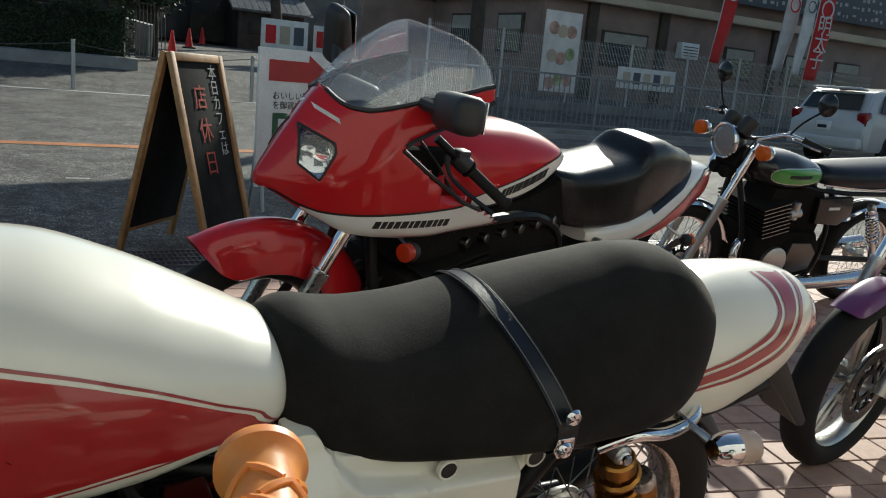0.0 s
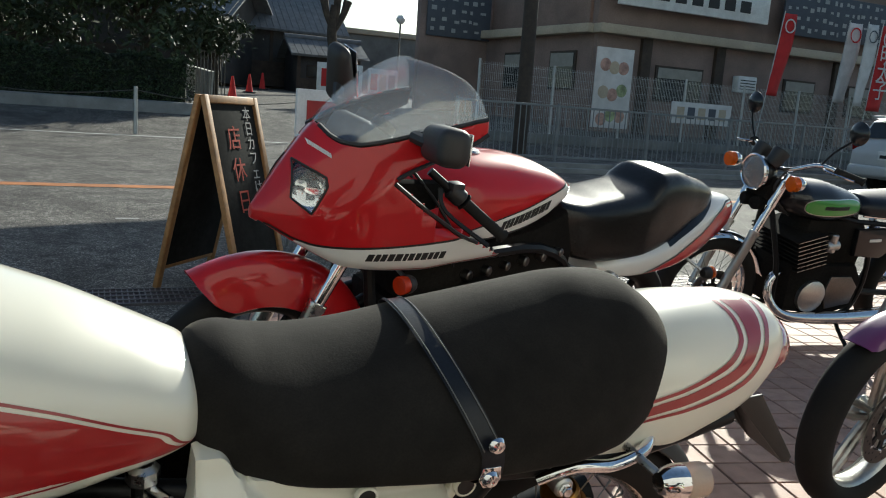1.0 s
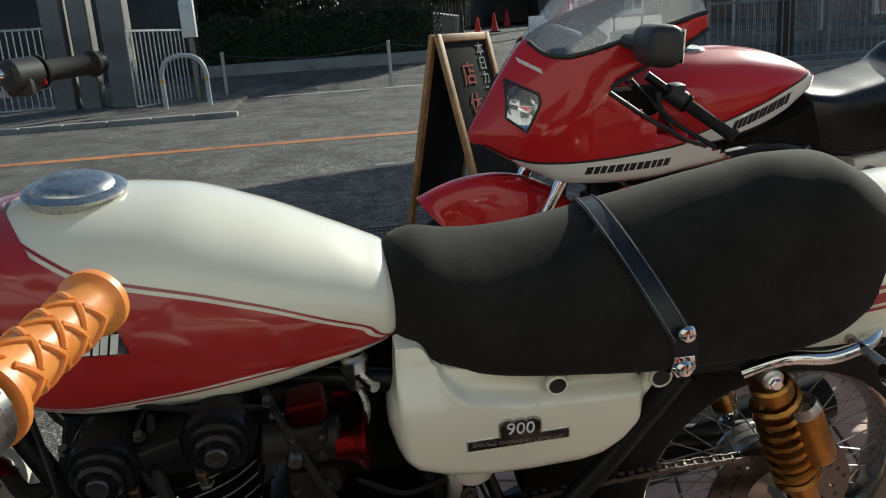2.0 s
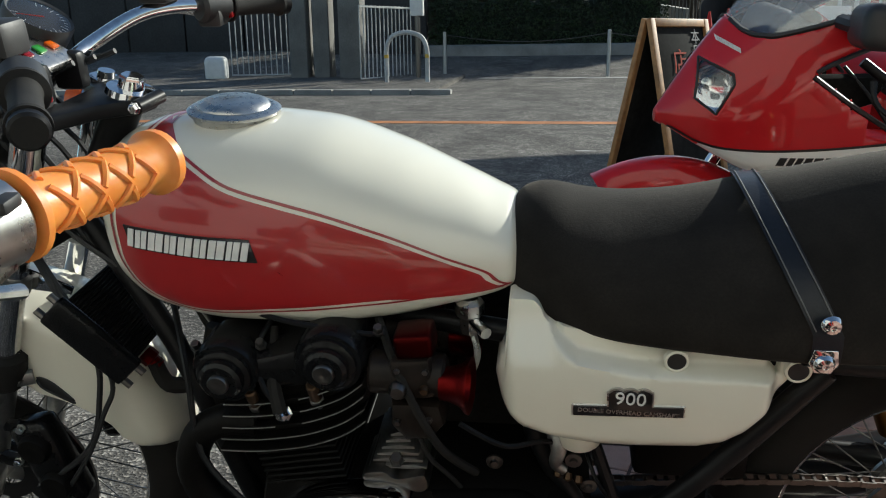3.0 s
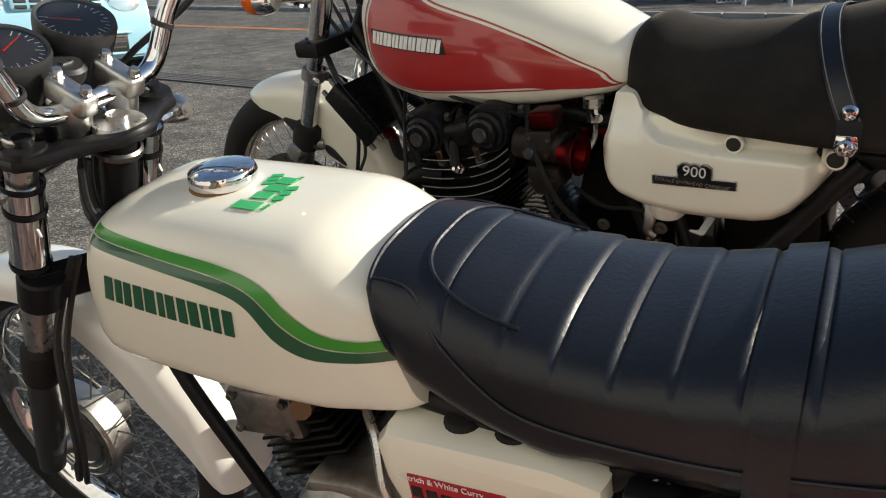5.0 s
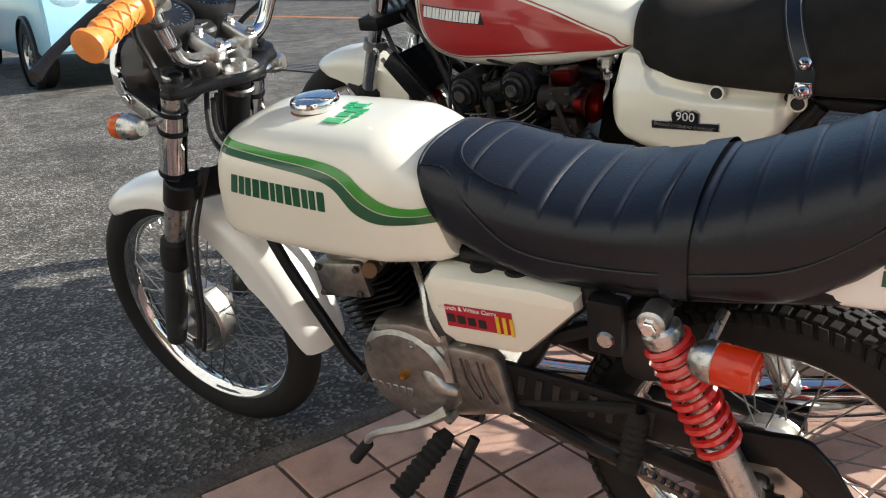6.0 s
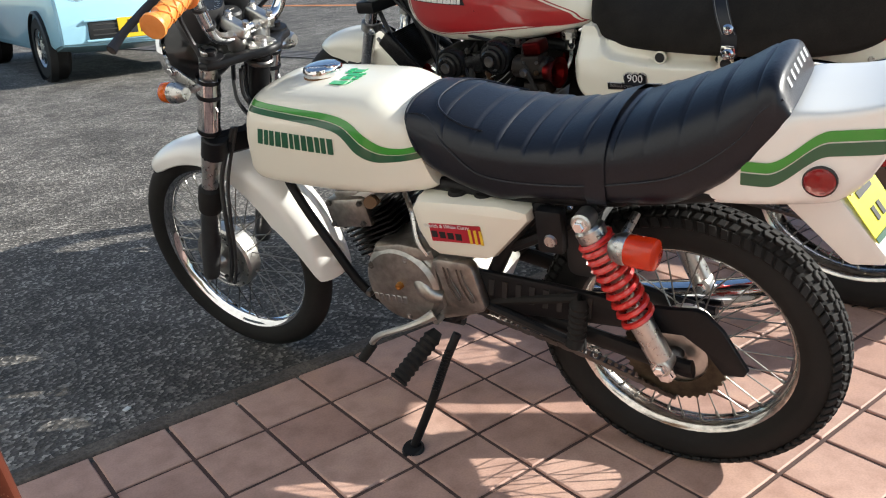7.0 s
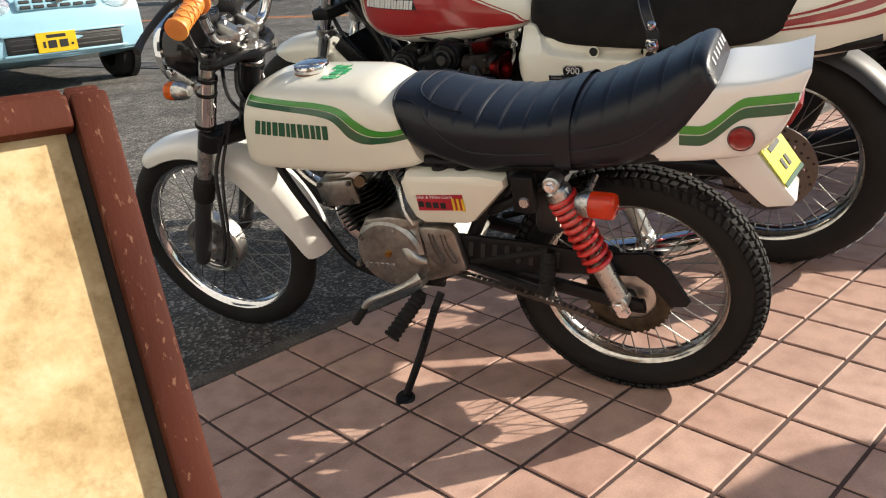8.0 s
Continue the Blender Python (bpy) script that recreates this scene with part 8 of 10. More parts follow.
STL = Body([(0.26, 0.66, 0.60, 0.12, 0.63, 3, 3), (0.18, 0.69, 0.596, 0.158, 0.64, 3, 4), (0.06, 0.71, 0.600, 0.163, 0.65, 3, 5), (-0.10, 0.75, 0.612, 0.157, 0.68, 3, 5), (-0.28, 0.85, 0.640, 0.132, 0.74, 2.6, 4), (-0.42, 0.885, 0.68, 0.100, 0.79, 2.4, 3), (-0.54, 0.875, 0.72, 0.06, 0.81, 2.3, 2.6), (-0.60, 0.845, 0.77, 0.025, 0.81, 2, 2)])
bm = B()
STL.build(bm, n=44)
stl = part("tail_panel", bm, "white", sb, "white and red tail panel")
for side in (1, -1):
    xs = [0.05 - 0.62 * k / 50 for k in range(51)]
    def red_top(x):
        return float(np.interp(x, (-0.6, -0.48, -0.38, -0.28, -0.1, 0.05), (0.86, 0.858, 0.815, 0.750, 0.664, 0.612)))
    bm = B()
    decal_band(bm, STL, [(x, min(red_top(x), STL.at(x)[0] - 0.002)) for x in xs], [(x, STL.at(x)[1] + 0.002) for x in xs], 0.0015, False, side, 6)
    part("red_panel", bm, "racing_red", stl)
    bm = B()
    decal_band(bm, STL, [(x, min(red_top(x) + 0.008, STL.at(x)[0] - 0.001)) for x in xs], [(x, min(red_top(x) + 0.003, STL.at(x)[0] - 0.002)) for x in xs], 0.0018, False, side, 1)
    part("pinstripe", bm, "ink", stl)
    xs = [-0.08 - 0.34 * k / 30 for k in range(31)]
    bm = B()
    decal_band(bm, STL, [(x, STL.at(x)[0] - 0.001) for x in xs], [(x, min(red_top(x) + 0.056, STL.at(x)[0] - 0.003)) for x in xs], 0.0015, False, side, 4)
    part("upper_panel", bm, "black_gloss", stl)
    blinker(sb, (-0.34, side * 0.17, 0.60), (-1, 0, 0), 0.026, 0.06, "amber", "black_plastic", 0.45, "rear_indicator", (-0.28, side * 0.08, 0.64))
bm = B()
plate(bm, [(1.10, 0.56), (0.95, 0.58), (0.70, 0.60), (0.45, 0.62), (0.40, 0.55), (0.42, 0.30), (0.60, 0.20), (1.0, 0.20), (1.15, 0.35)], 0.0, 0.34, 0.03)
se = part("engine", bm, "engine_soot", sb, "dark finned engine")
bm = B()
plate(bm, [(1.12, 0.60), (1.10, 0.70), (0.95, 0.735), (0.62, 0.80), (0.48, 0.86), (0.42, 0.72), (0.42, 0.58), (0.70, 0.54)], 0.0, 0.27, 0.02)
part("air_box", bm, "engine_soot", sb)
for k in range(6):
    bm = B()
    x = 0.88 - 0.075 * k
    cyl(bm, (x, 0.13, 0.66 + 0.012 * k), (x - 0.01, 0.158, 0.66 + 0.012 * k), 0.018 - 0.0015 * (k % 3), n=14, bevel=0.004)
    part("carburettor_cap", bm, "dark_steel", se)
for k in range(9):
    bm = B()
    box(bm, (0.93, 0, 0.44 + 0.022 * k), (0.27, 0.40, 0.008), Matrix.Rotation(radians(15), 4, "Y"), 0.003, 1)
    part("cooling_fin", bm, "engine_soot", se)
for y in (0.15, 0.05, -0.05, -0.15):
    bm = B()
    tube(bm, [(1.05, y, 0.52), (1.13, y, 0.50), (1.15, y, 0.40), (1.05, y * 0.8, 0.20), (0.85, y * 0.5, 0.14), (0.5, -0.05, 0.14)], 0.022, 10, 4)
    part("exhaust_header", bm, "black_metal", sb)
bm = B()
for s in (1, -1):
    tube(bm, [(1.20, s * 0.04, 0.90), (1.0, s * 0.15, 0.74), (0.60, s * 0.15, 0.74), (0.40, s * 0.12, 0.60), (0.45, s * 0.12, 0.30)], 0.018, 8, 4)
    tube(bm, [(0.45, s * 0.11, 0.34), (0.0, s * 0.12, 0.32)], 0.022, 8, 1)
    tube(bm, [(1.20, s * 0.04, 0.82), (1.18, s * 0.13, 0.50), (1.05, s * 0.13, 0.18)], 0.018, 8, 4)
part("frame", bm, "black_metal", sb)
for s in (1, -1):
    shock(sb, (0.22, s * 0.15, 0.62), (0.02, s * 0.15, 0.35), "black_metal", "steel", 0.03, 0.006, 9)
    bm = B()
    tube(bm, [(0.40, s * 0.14, 0.22), (0.1, s * 0.18, 0.22), (-0.35, s * 0.20, 0.30)], [0.04, 0.05, 0.05], 14, 3)
    part("silencer", bm, "dark_steel", sb)
for k in range(5):
    cable(sb, [(1.12, 0.12 - 0.05 * k, 0.98), (1.05, 0.16 - 0.06 * k, 0.90), (0.98, 0.18 - 0.07 * k, 0.80), (0.95, 0.16 - 0.06 * k, 0.70)], 0.005)
bm = B()
tube(bm, [(0.45, 0.13, 0.22), (0.44, 0.22, 0.12), (0.45, 0.30, 0.062)], 0.012, 8, 3)
part("kickstand", bm, "black_metal", sb)

# ---------------------------------------------------------------- two more parked motorcycles beyond
def classic(m, label, body, fender_mat, badge, spoked=True, trim="chrome", cast="engine_soot"):
    cb = thing("motorcycle", m, label, "motorcycle", "parked motorcycles")
    R_, F_ = (0, 0, 0.31), (1.39, 0, 0.31)
    for nm, c in (("rear_wheel", R_), ("front_wheel", F_)):
        w = wheel(cb, nm, c, 0.31, 0.105 if nm == "front_wheel" else 0.115, 0.225, "chrome" if spoked else "alloy", 36 if spoked else 0, 0.045, 0.08, disc=0.13 if nm == "front_wheel" else 0)
        if not spoked:
            for k in range(5):
                bm = B()
                an = 2 * math.pi * k / 5 + 0.3
                d = Vector((math.cos(an), 0, math.sin(an)))
                t = Vector((-math.sin(an), 0, math.cos(an)))
                for sg in (1, -1):
                    tube(bm, [Vector(c) + d * 0.03 + t * sg * 0.012, Vector(c) + d * 0.14 + t * sg * 0.022, Vector(c) + d * 0.228 + t * sg * 0.012], 0.012, 8, 3)
                part("cast_spoke", bm, "alloy", w)
    bm = B()
    fender(bm, F_, 0.335, 50, 165, 0.058, 0.03)
    part("front_mudguard", bm, fender_mat, cb)
    bm = B()
    fender(bm, R_, 0.345, 40, 150, 0.065, 0.03)
    part("rear_mudguard", bm, fender_mat, cb)
    T = Body([(1.10, 0.86, 0.80, 0.04, 0.83, 2.2, 2.4), (1.07, 0.90, 0.77, 0.10, 0.83, 2.3, 3), (0.98, 0.925, 0.745, 0.145, 0.82, 2.3, 4), (0.85, 0.922, 0.735, 0.150, 0.81, 2.3, 4.4), (0.70, 0.895, 0.74, 0.125, 0.80, 2.3, 4), (0.60, 0.86, 0.76, 0.095, 0.80, 2.3, 3), (0.56, 0.83, 0.785, 0.05, 0.80, 2.2, 2.2)])
    bm = B()
    T.build(bm, n=40)
    tk = part("fuel_tank", bm, body, cb)
    for side in (1, -1):
        oval = [(0.82 + 0.20 * math.copysign(abs(math.cos(a)) ** 0.6, math.cos(a)) * 1.0, 0.815 + 0.045 * math.copysign(abs(math.sin(a)) ** 0.7, math.sin(a))) for a in [2 * math.pi * k / 48 for k in range(48)]]
        bm = B()
        decal_fill(bm, T, oval, (0.82, 0.815), 0.003, 8, side)
        part("panel_rim", bm, "steel", tk)
        bm = B()
        decal_fill(bm, T, offset_loop(oval, 0.004), (0.82, 0.815), 0.0045, 8, side)
        part("side_panel", bm, badge, tk)
        name_blocks(tk, 8, 0.90, 0.72, 0.815, 0.812, 0.018, T.side, 0.0065, 0.3, 0.25, side, "ink")
    S = Body([(0.60, 0.82, 0.77, 0.08, 0.795, 2.4, 3), (0.55, 0.86, 0.755, 0.115, 0.79, 2.4, 3.4), (0.40, 0.87, 0.745, 0.135, 0.79, 2.6, 3.6), (0.10, 0.89, 0.745, 0.145, 0.80, 2.6, 3.6), (-0.10, 0.905, 0.755, 0.145, 0.81, 2.6, 3.6), (-0.20, 0.91, 0.78, 0.125, 0.83, 2.6, 3), (-0.24, 0.89, 0.81, 0.08, 0.85, 2.2, 2.4)])
    bm = B()
    S.build(bm, n=40)
    part("seat", bm, "leather", cb, "black ribbed dual seat")
    bm = B()
    for s in (1, -1):
        tube(bm, [(0.58, s * 0.11, 0.765), (0.30, s * 0.137, 0.757), (-0.05, s * 0.147, 0.757), (-0.22, s * 0.11, 0.785)], 0.006, 6, 4)
    part("seat_trim", bm, "chrome", cb)
    for s in (1, -1):
        fork(cb, (1.14, 0.96), (1.39, 0.30), 0.45, s * 0.10, 0.0185, 0.0245, "chrome", "alloy")
        bm = B()
        cyl(bm, (1.155, s * 0.10, 0.935), (1.205, s * 0.10, 0.80), 0.024, n=14)
        part("fork_shroud", bm, "chrome", cb)
        if not spoked:
            continue
        blinker(cb, (1.215, s * 0.235, 0.955), (1, 0, 0), 0.038, 0.075, "amber", "chrome", 0.45, "front_indicator", (1.17, s * 0.11, 0.93))
        bm = B()
        lathe(bm, [(0.0, -0.02), (0.035, -0.015), (0.056, 0.0), (0.055, 0.006), (0, 0.006)], (1.06, s * 0.36, 1.24), (-1, 0, 0.0), 24)
        mi = part("mirror", bm, "black_gloss", cb)
        bm = B()
        tube(bm, [(1.10, s * 0.24, 1.06), (1.10, s * 0.29, 1.13), (1.075, s * 0.35, 1.20)], 0.005, 6, 3)
        part("mirror_stem", bm, "black_metal", mi)
        a, b = Vector((1.06, s * 0.29, 1.045)), Vector((0.97, s * 0.39, 1.02))
        grip(cb, a, b, 0.0165, "rubber", ridges=False)
        bm = B()
        tube(bm, [(1.10, s * 0.26, 1.05), (1.14, s * 0.32, 1.045), (1.07, s * 0.42, 1.03)], 0.006, 6, 3)
        part("lever", bm, "chrome", cb)
        shock(cb, (0.20, s * 0.15, 0.66), (0.02, s * 0.14, 0.34), "chrome", "chrome", 0.028, 0.006, 10)
        bm = B()
        tube(bm, [(0.95, s * 0.08, 0.45), (1.06, s * 0.10, 0.42), (1.08, s * 0.13, 0.32), (0.98, s * 0.17, 0.23), (0.70, s * 0.19, 0.215), (0.30, s * 0.20, 0.235), (-0.30, s * 0.205, 0.30)], [0.021, 0.022, 0.022, 0.024, 0.036, 0.044, 0.040], 14, 5)
        part("exhaust_pipe", bm, "chrome", cb)
        bm = B()
        plate(bm, [(0.62, 0.70), (0.36, 0.71), (0.33, 0.60), (0.42, 0.54), (0.60, 0.55)], s * 0.13, 0.04, 0.012)
        cv = part("side_cover", bm, body, cb)
        bm = B()
        plate(bm, [(0.53, 0.650), (0.45, 0.653), (0.45, 0.638), (0.53, 0.635)], s * 0.152, 0.004)
        part("cover_badge", bm, "white_plate", cv)
    bm = B()
    wide = 1.0 if spoked else 0.45
    tube(bm, [(1.06, 0.29 * wide, 1.045), (1.10, 0.22 * wide, 1.05), (1.15, 0.12 * wide, 1.0), (1.16, 0.05, 0.985), (1.16, -0.05, 0.985), (1.15, -0.12 * wide, 1.0), (1.10, -0.22 * wide, 1.05), (1.06, -0.29 * wide, 1.045)], 0.0112, 10, 5)
    part("handlebar", bm, "chrome", cb)
    bm = B()
    box(bm, (1.17, 0, 0.875), (0.10, 0.15, 0.13), Matrix.Rotation(radians(-20), 4, "Y"), 0.02, 2)
    for s in (1, -1):
        cyl(bm, (1.20, s * 0.03, 0.80), (1.26, s * 0.045, 0.80), 0.034, n=16, bevel=0.006)
    part("horn_bracket", bm, "engine_soot", cb)
    bm = B()
    plate(bm, [(0.92, 0.74), (0.56, 0.735), (0.50, 0.66), (0.52, 0.48), (0.80, 0.48), (0.94, 0.62)], 0, 0.22, 0.02)
    part("air_box", bm, "engine_soot", cb)
    for k in range(4):
        cable(cb, [(1.15, 0.10 - 0.06 * k, 1.0), (1.20, 0.09 - 0.05 * k, 0.90), (1.12, 0.07 - 0.04 * k, 0.80), (1.02, 0.05 - 0.03 * k, 0.74)], 0.006)
    headlamp(cb, (1.27, 0, 0.95), (1, 0, -0.04), 0.088, 0.12)
    for s in (1, -1):
        gauge(cb, (1.19, s * 0.06, 1.07), (-0.5, 0, 0.86), 0.044, 0.08, 1.0 * s)
    bm = B()
    plate(bm, [(1.0, 0.50), (0.55, 0.50), (0.48, 0.40), (0.50, 0.25), (0.70, 0.20), (0.98, 0.24)], 0, 0.30, 0.03)
    en = part("engine", bm, cast, cb)
    for k in range(8):
        bm = B()
        box(bm, (0.90 + 0.006 * k, 0, 0.50 + 0.022 * k), (0.19, 0.36, 0.007), Matrix.Rotation(radians(15), 4, "Y"), 0.002, 1)
        part("cooling_fin", bm, "engine_soot", en)
    bm = B()
    lathe(bm, [(0.09, -0.04), (0.088, 0.02), (0.07, 0.03), (0, 0.032)], (0.83, 0.15, 0.33), (0, 1, 0), 28)
    part("engine_cover", bm, "alloy", en)
    for k in range(8):
        bm = B()
        box(bm, (0.90 + 0.006 * k, 0.1815, 0.50 + 0.022 * k), (0.18, 0.002, 0.003), Matrix.Rotation(radians(15), 4, "Y"))
        part("fin_edge", bm, "steel", en, smooth=False)
    bm = B()
    plate(bm, [(0.72, 0.44), (0.58, 0.44), (0.52, 0.38), (0.54, 0.28), (0.70, 0.25), (0.74, 0.34)], 0.145, 0.03, 0.010)
    part("sprocket_cover", bm, "dark_steel", en)
    for y in (0.06, 0.13):
        bm = B()
        cyl(bm, (0.80, y, 0.60), (0.72, y, 0.61), 0.028, n=14, bevel=0.005)
        cyl(bm, (0.76, y, 0.57), (0.76, y, 0.67), 0.024, n=14, bevel=0.005)
        part("carburettor", bm, "alloy", cb)
    bm = B()
    for s in (1, -1):
        tube(bm, [(1.14, s * 0.02, 0.82), (1.06, s * 0.10, 0.50), (0.98, s * 0.12, 0.20), (0.55, s * 0.12, 0.20), (0.45, s * 0.12, 0.40), (0.50, s * 0.11, 0.72)], 0.015, 8, 4)
        tube(bm, [(1.12, s * 0.02, 0.84), (0.60, s * 0.10, 0.73), (0.0, s * 0.13, 0.73)], 0.014, 8, 3)
        tube(bm, [(0.47, s * 0.10, 0.33), (0.0, s * 0.11, 0.31)], 0.018, 8, 1)
    part("frame", bm, "black_metal", cb)
    bm = B()
    tube(bm, [(0.60, 0.13, 0.22), (0.60, 0.20, 0.14), (0.60, 0.31, 0.063)], 0.011, 8, 3)
    part("kickstand", bm, "black_metal", cb)
    return cb


classic(pose(4.122, -3.685, 0, -11, 0, 100), "black vintage motorcycle with a green tank panel", "black_gloss", "chrome", "green")
classic(pose(2.66, -3.21, 0, -9, 0, 113), "purple motorcycle with black tyres and alloy wheels", "purple", "purple", "white", False)

# ---------------------------------------------------------------- street furniture and boards
M["wood_frame"] = surface("varnished_wood", (0.36, 0.19, 0.07), 0.5, grain=40, bump=0.2, vary=0.25, stain=9)
M["chalkboard"] = surface("chalkboard", (0.022, 0.023, 0.022), 0.92, spec=0.12, grain=30, bump=0.05, vary=0.4, stain=3)
M["red_chalk"] = surface("red_chalk", (0.34, 0.055, 0.035), 0.9, grain=200, bump=0)
M["white_chalk"] = surface("white_chalk", (0.38, 0.38, 0.37), 0.9, grain=200, bump=0)
m, nt, p = nodes_of("worn_red_brown_paint")
g1, g2 = noise_node(nt, 18.0, 6, 0.7), noise_node(nt, 6.0, 3)
tc = nt.nodes.new("ShaderNodeTexCoord")
mp = nt.nodes.new("ShaderNodeMapping")
mp.inputs["Scale"].default_value = (240, 240, 14)
nt.links.new(tc.outputs["Object"], mp.inputs["Vector"])
g3 = nt.nodes.new("ShaderNodeTexNoise")
g3.inputs["Scale"].default_value, g3.inputs["Detail"].default_value = 1.0, 4
nt.links.new(mp.outputs[0], g3.inputs["Vector"])
base = ramp(nt, g2.outputs["Fac"], [(0.3, (0.050, 0.0105, 0.0048)), (0.7, (0.085, 0.020, 0.009))])
wear = ramp(nt, g3.outputs["Fac"], [(0.62, (0, 0, 0)), (0.72, (0.6, 0.6, 0.6))])
nt.links.new(mixed(nt, wear, base, (0.24, 0.125, 0.075)), p.inputs["Base Color"])
p.inputs["Roughness"].default_value = 0.72
p.inputs["Specular IOR Level"].default_value = 0.2
bumped(nt, p, g3.outputs["Fac"], 0.25, 0.0012)
M["worn_red"] = m
m, nt, p = nodes_of("stained_cream_panel")
g1, g2 = noise_node(nt, 7.0, 8, 0.75), noise_node(nt, 45.0, 6, 0.7)
c1 = ramp(nt, g1.outputs["Fac"], [(0.3, (0.34, 0.21, 0.085)), (0.45, (0.50, 0.37, 0.19)), (0.55, (0.57, 0.46, 0.27)), (0.72, (0.62, 0.54, 0.38))])
c2 = ramp(nt, g2.outputs["Fac"], [(0.32, (0.70, 0.64, 0.54)), (0.5, (0.95, 0.93, 0.9)), (0.66, (1, 1, 1))])
nt.links.new(mixed(nt, 1.0, c1, c2, "MULTIPLY"), p.inputs["Base Color"])
p.inputs["Roughness"].default_value = 0.65
bumped(nt, p, g2.outputs["Fac"], 0.15, 0.001)
M["stained_cream"] = m


# near-black colour for the slots beside a panel, where shadow lies
M["gap_dark"] = surface("dark_gap_shade", (0.03, 0.022, 0.016), 0.85, grain=30, vary=0.3)


def a_board(name, m, width, height, spread, bar, depth, frame_mat, sheet_mat, label, legs=0.0, top=None, slot=0.0):
    """A folding board: its ridge along x, its two leaves opening along y."""
    root = thing(name, m, label, "sign board")
    leaves = []
    for s in (1, -1):
        ang = math.atan2(spread, height)
        F = Matrix.Translation((0, 0, height)) @ Matrix.Rotation(s * ang, 4, "X")
        L = math.hypot(spread, height)
        def piece(nm, c, size, mat, parent, bev=0.004):
            bm = B()
            box(bm, c, size, None, bev)
            bmesh.ops.transform(bm, matrix=F, verts=bm.verts)
            return part(nm, bm, mat, parent)
        z0 = -L * (1 - legs)
        sheet = piece("panel", (0, s * depth * 0.2, (z0) / 2), (width - bar if not slot else width - 2 * bar - 2 * slot, depth * 0.35, -z0 - bar), sheet_mat, root, 0.001)
        for x in (-1, 1):
            piece("stile", (x * (width - bar) / 2, s * depth / 2, -L / 2), (bar, depth, L), frame_mat, root)
        piece("top_rail", (0, s * depth / 2, -bar / 2), (width - 2 * bar - 0.002, depth * 0.94, bar), top or frame_mat, root)
        piece("bottom_rail", (0, s * depth / 2, z0 + bar / 2), (width - 2 * bar - 0.002, depth * 0.94, bar), frame_mat, root)
        # dark sheet behind the panel puts the slots' shadow into colour
        if slot:
            piece("backing", (0, s * 0.003, z0 / 2), (width - bar, 0.004, -z0 - bar), "gap_dark", root, 0.001)
        leaves.append((F, s))
    return root, leaves


# chalkboard by the gutter
chalk, leaves = a_board("chalkboard_sign", pose(4.908, 0.196, 0.003, 0, 0, -25.3), 0.59, 1.116, 0.258, 0.045, 0.03, "wood_frame", "chalkboard", "wooden folding chalkboard with red and white writing", 0.10)
for F, s in leaves:
    if s < 0:
        face = F @ Matrix.Translation((0, -0.012, 0)) @ Matrix.Rotation(radians(90), 4, "X")
        for k, ch in enumerate("本日カフェは"):
            lettering("white_character", ch, 0.092, face @ Matrix.Translation((0.150, -0.105 - 0.088 * k, 0.004)), "white_chalk", chalk, 0.002)
        for k, ch in enumerate("店休日"):
            lettering("red_character", ch, 0.150, face @ Matrix.Translation((-0.035, -0.25 - 0.185 * k, 0.004)), "red_chalk", chalk, 0.002)

# parking sign with a red arrow
pm = Matrix.Translation(road_at(5.9, 1.92)) @ Matrix.Rotation(math.atan2(RD.y, RD.x) + radians(14), 4, "Z")
ps = thing("parking_sign", pm, "white parking board with red arrow and green letter", "sign board")
bm = B()
box(bm, (0, 0, 0.68), (0.66, 0.03, 1.0), None, 0.006)
pboard = part("board", bm, "white_plate", ps)
bm = B()
for x in (-0.28, 0.28):
    tube(bm, [(x, 0.03, 1.12), (x, 0.05, 0.6), (x, 0.16, 0.0)], 0.014, 8, 2)
    tube(bm, [(x, -0.02, 0.30), (x, -0.06, 0.0)], 0.014, 8, 1)
part("stand", bm, "galvanised", ps)
bm = B()
plate(bm, [(-0.25, 1.10), (0.08, 1.10), (0.08, 1.15), (0.27, 1.02), (0.08, 0.90), (0.08, 0.95), (-0.25, 0.95)], -0.018, 0.004)
part("arrow", bm, surface("faded_red_print", (0.40, 0.03, 0.03), 0.5, bump=0), pboard, smooth=False)
up_face = Matrix.Rotation(radians(90), 4, "X")
lettering("print_line", "おいしい珈琲", 0.062, Matrix.Translation((-0.03, -0.018, 0.845)) @ up_face, "ink", pboard)
lettering("print_line", "を御賞味下さい", 0.062, Matrix.Translation((0.0, -0.018, 0.775)) @ up_face, "ink", pboard)
lettering("green_letter", "P", 0.48, Matrix.Translation((-0.12, -0.018, 0.54)) @ up_face, "dark_green", pboard)

# the worn board close by
P0, W_, S_ = Vector((-0.533, -0.927, 0)), Vector((-0.97, 0.23, 0)).normalized(), Vector((-0.23, -0.97, 0))
c0 = P0 + W_ * 0.27
a_board("folding_board", pose(c0.x, c0.y, 0, 0, 0, math.degrees(math.atan2(W_.y, W_.x))), 0.54, 0.795, 0.40, 0.027, 0.022, "worn_red", "stained_cream", "weathered red-brown framed board with a stained cream panel", 0.0, slot=0.008)

# drain grating along the gutter
M["grating"] = surface("steel_grating", (0.13, 0.125, 0.13), 0.5, 0.6, bump=0.1)
gr = thing("drain_grating", Matrix.Translation(road_at(4.58, 0, 0.0)) @ Matrix.Rotation(math.atan2(RD.y, RD.x), 4, "Z"), "long steel drain grating let into the asphalt", "grating", kind="structure")
bm = B()
box(bm, (0, 0, -0.006), (24, 0.36, 0.006))
part("drain_bed", bm, surface("rusty_drain_bed", (0.085, 0.068, 0.078), 0.8), gr)
bm = B()
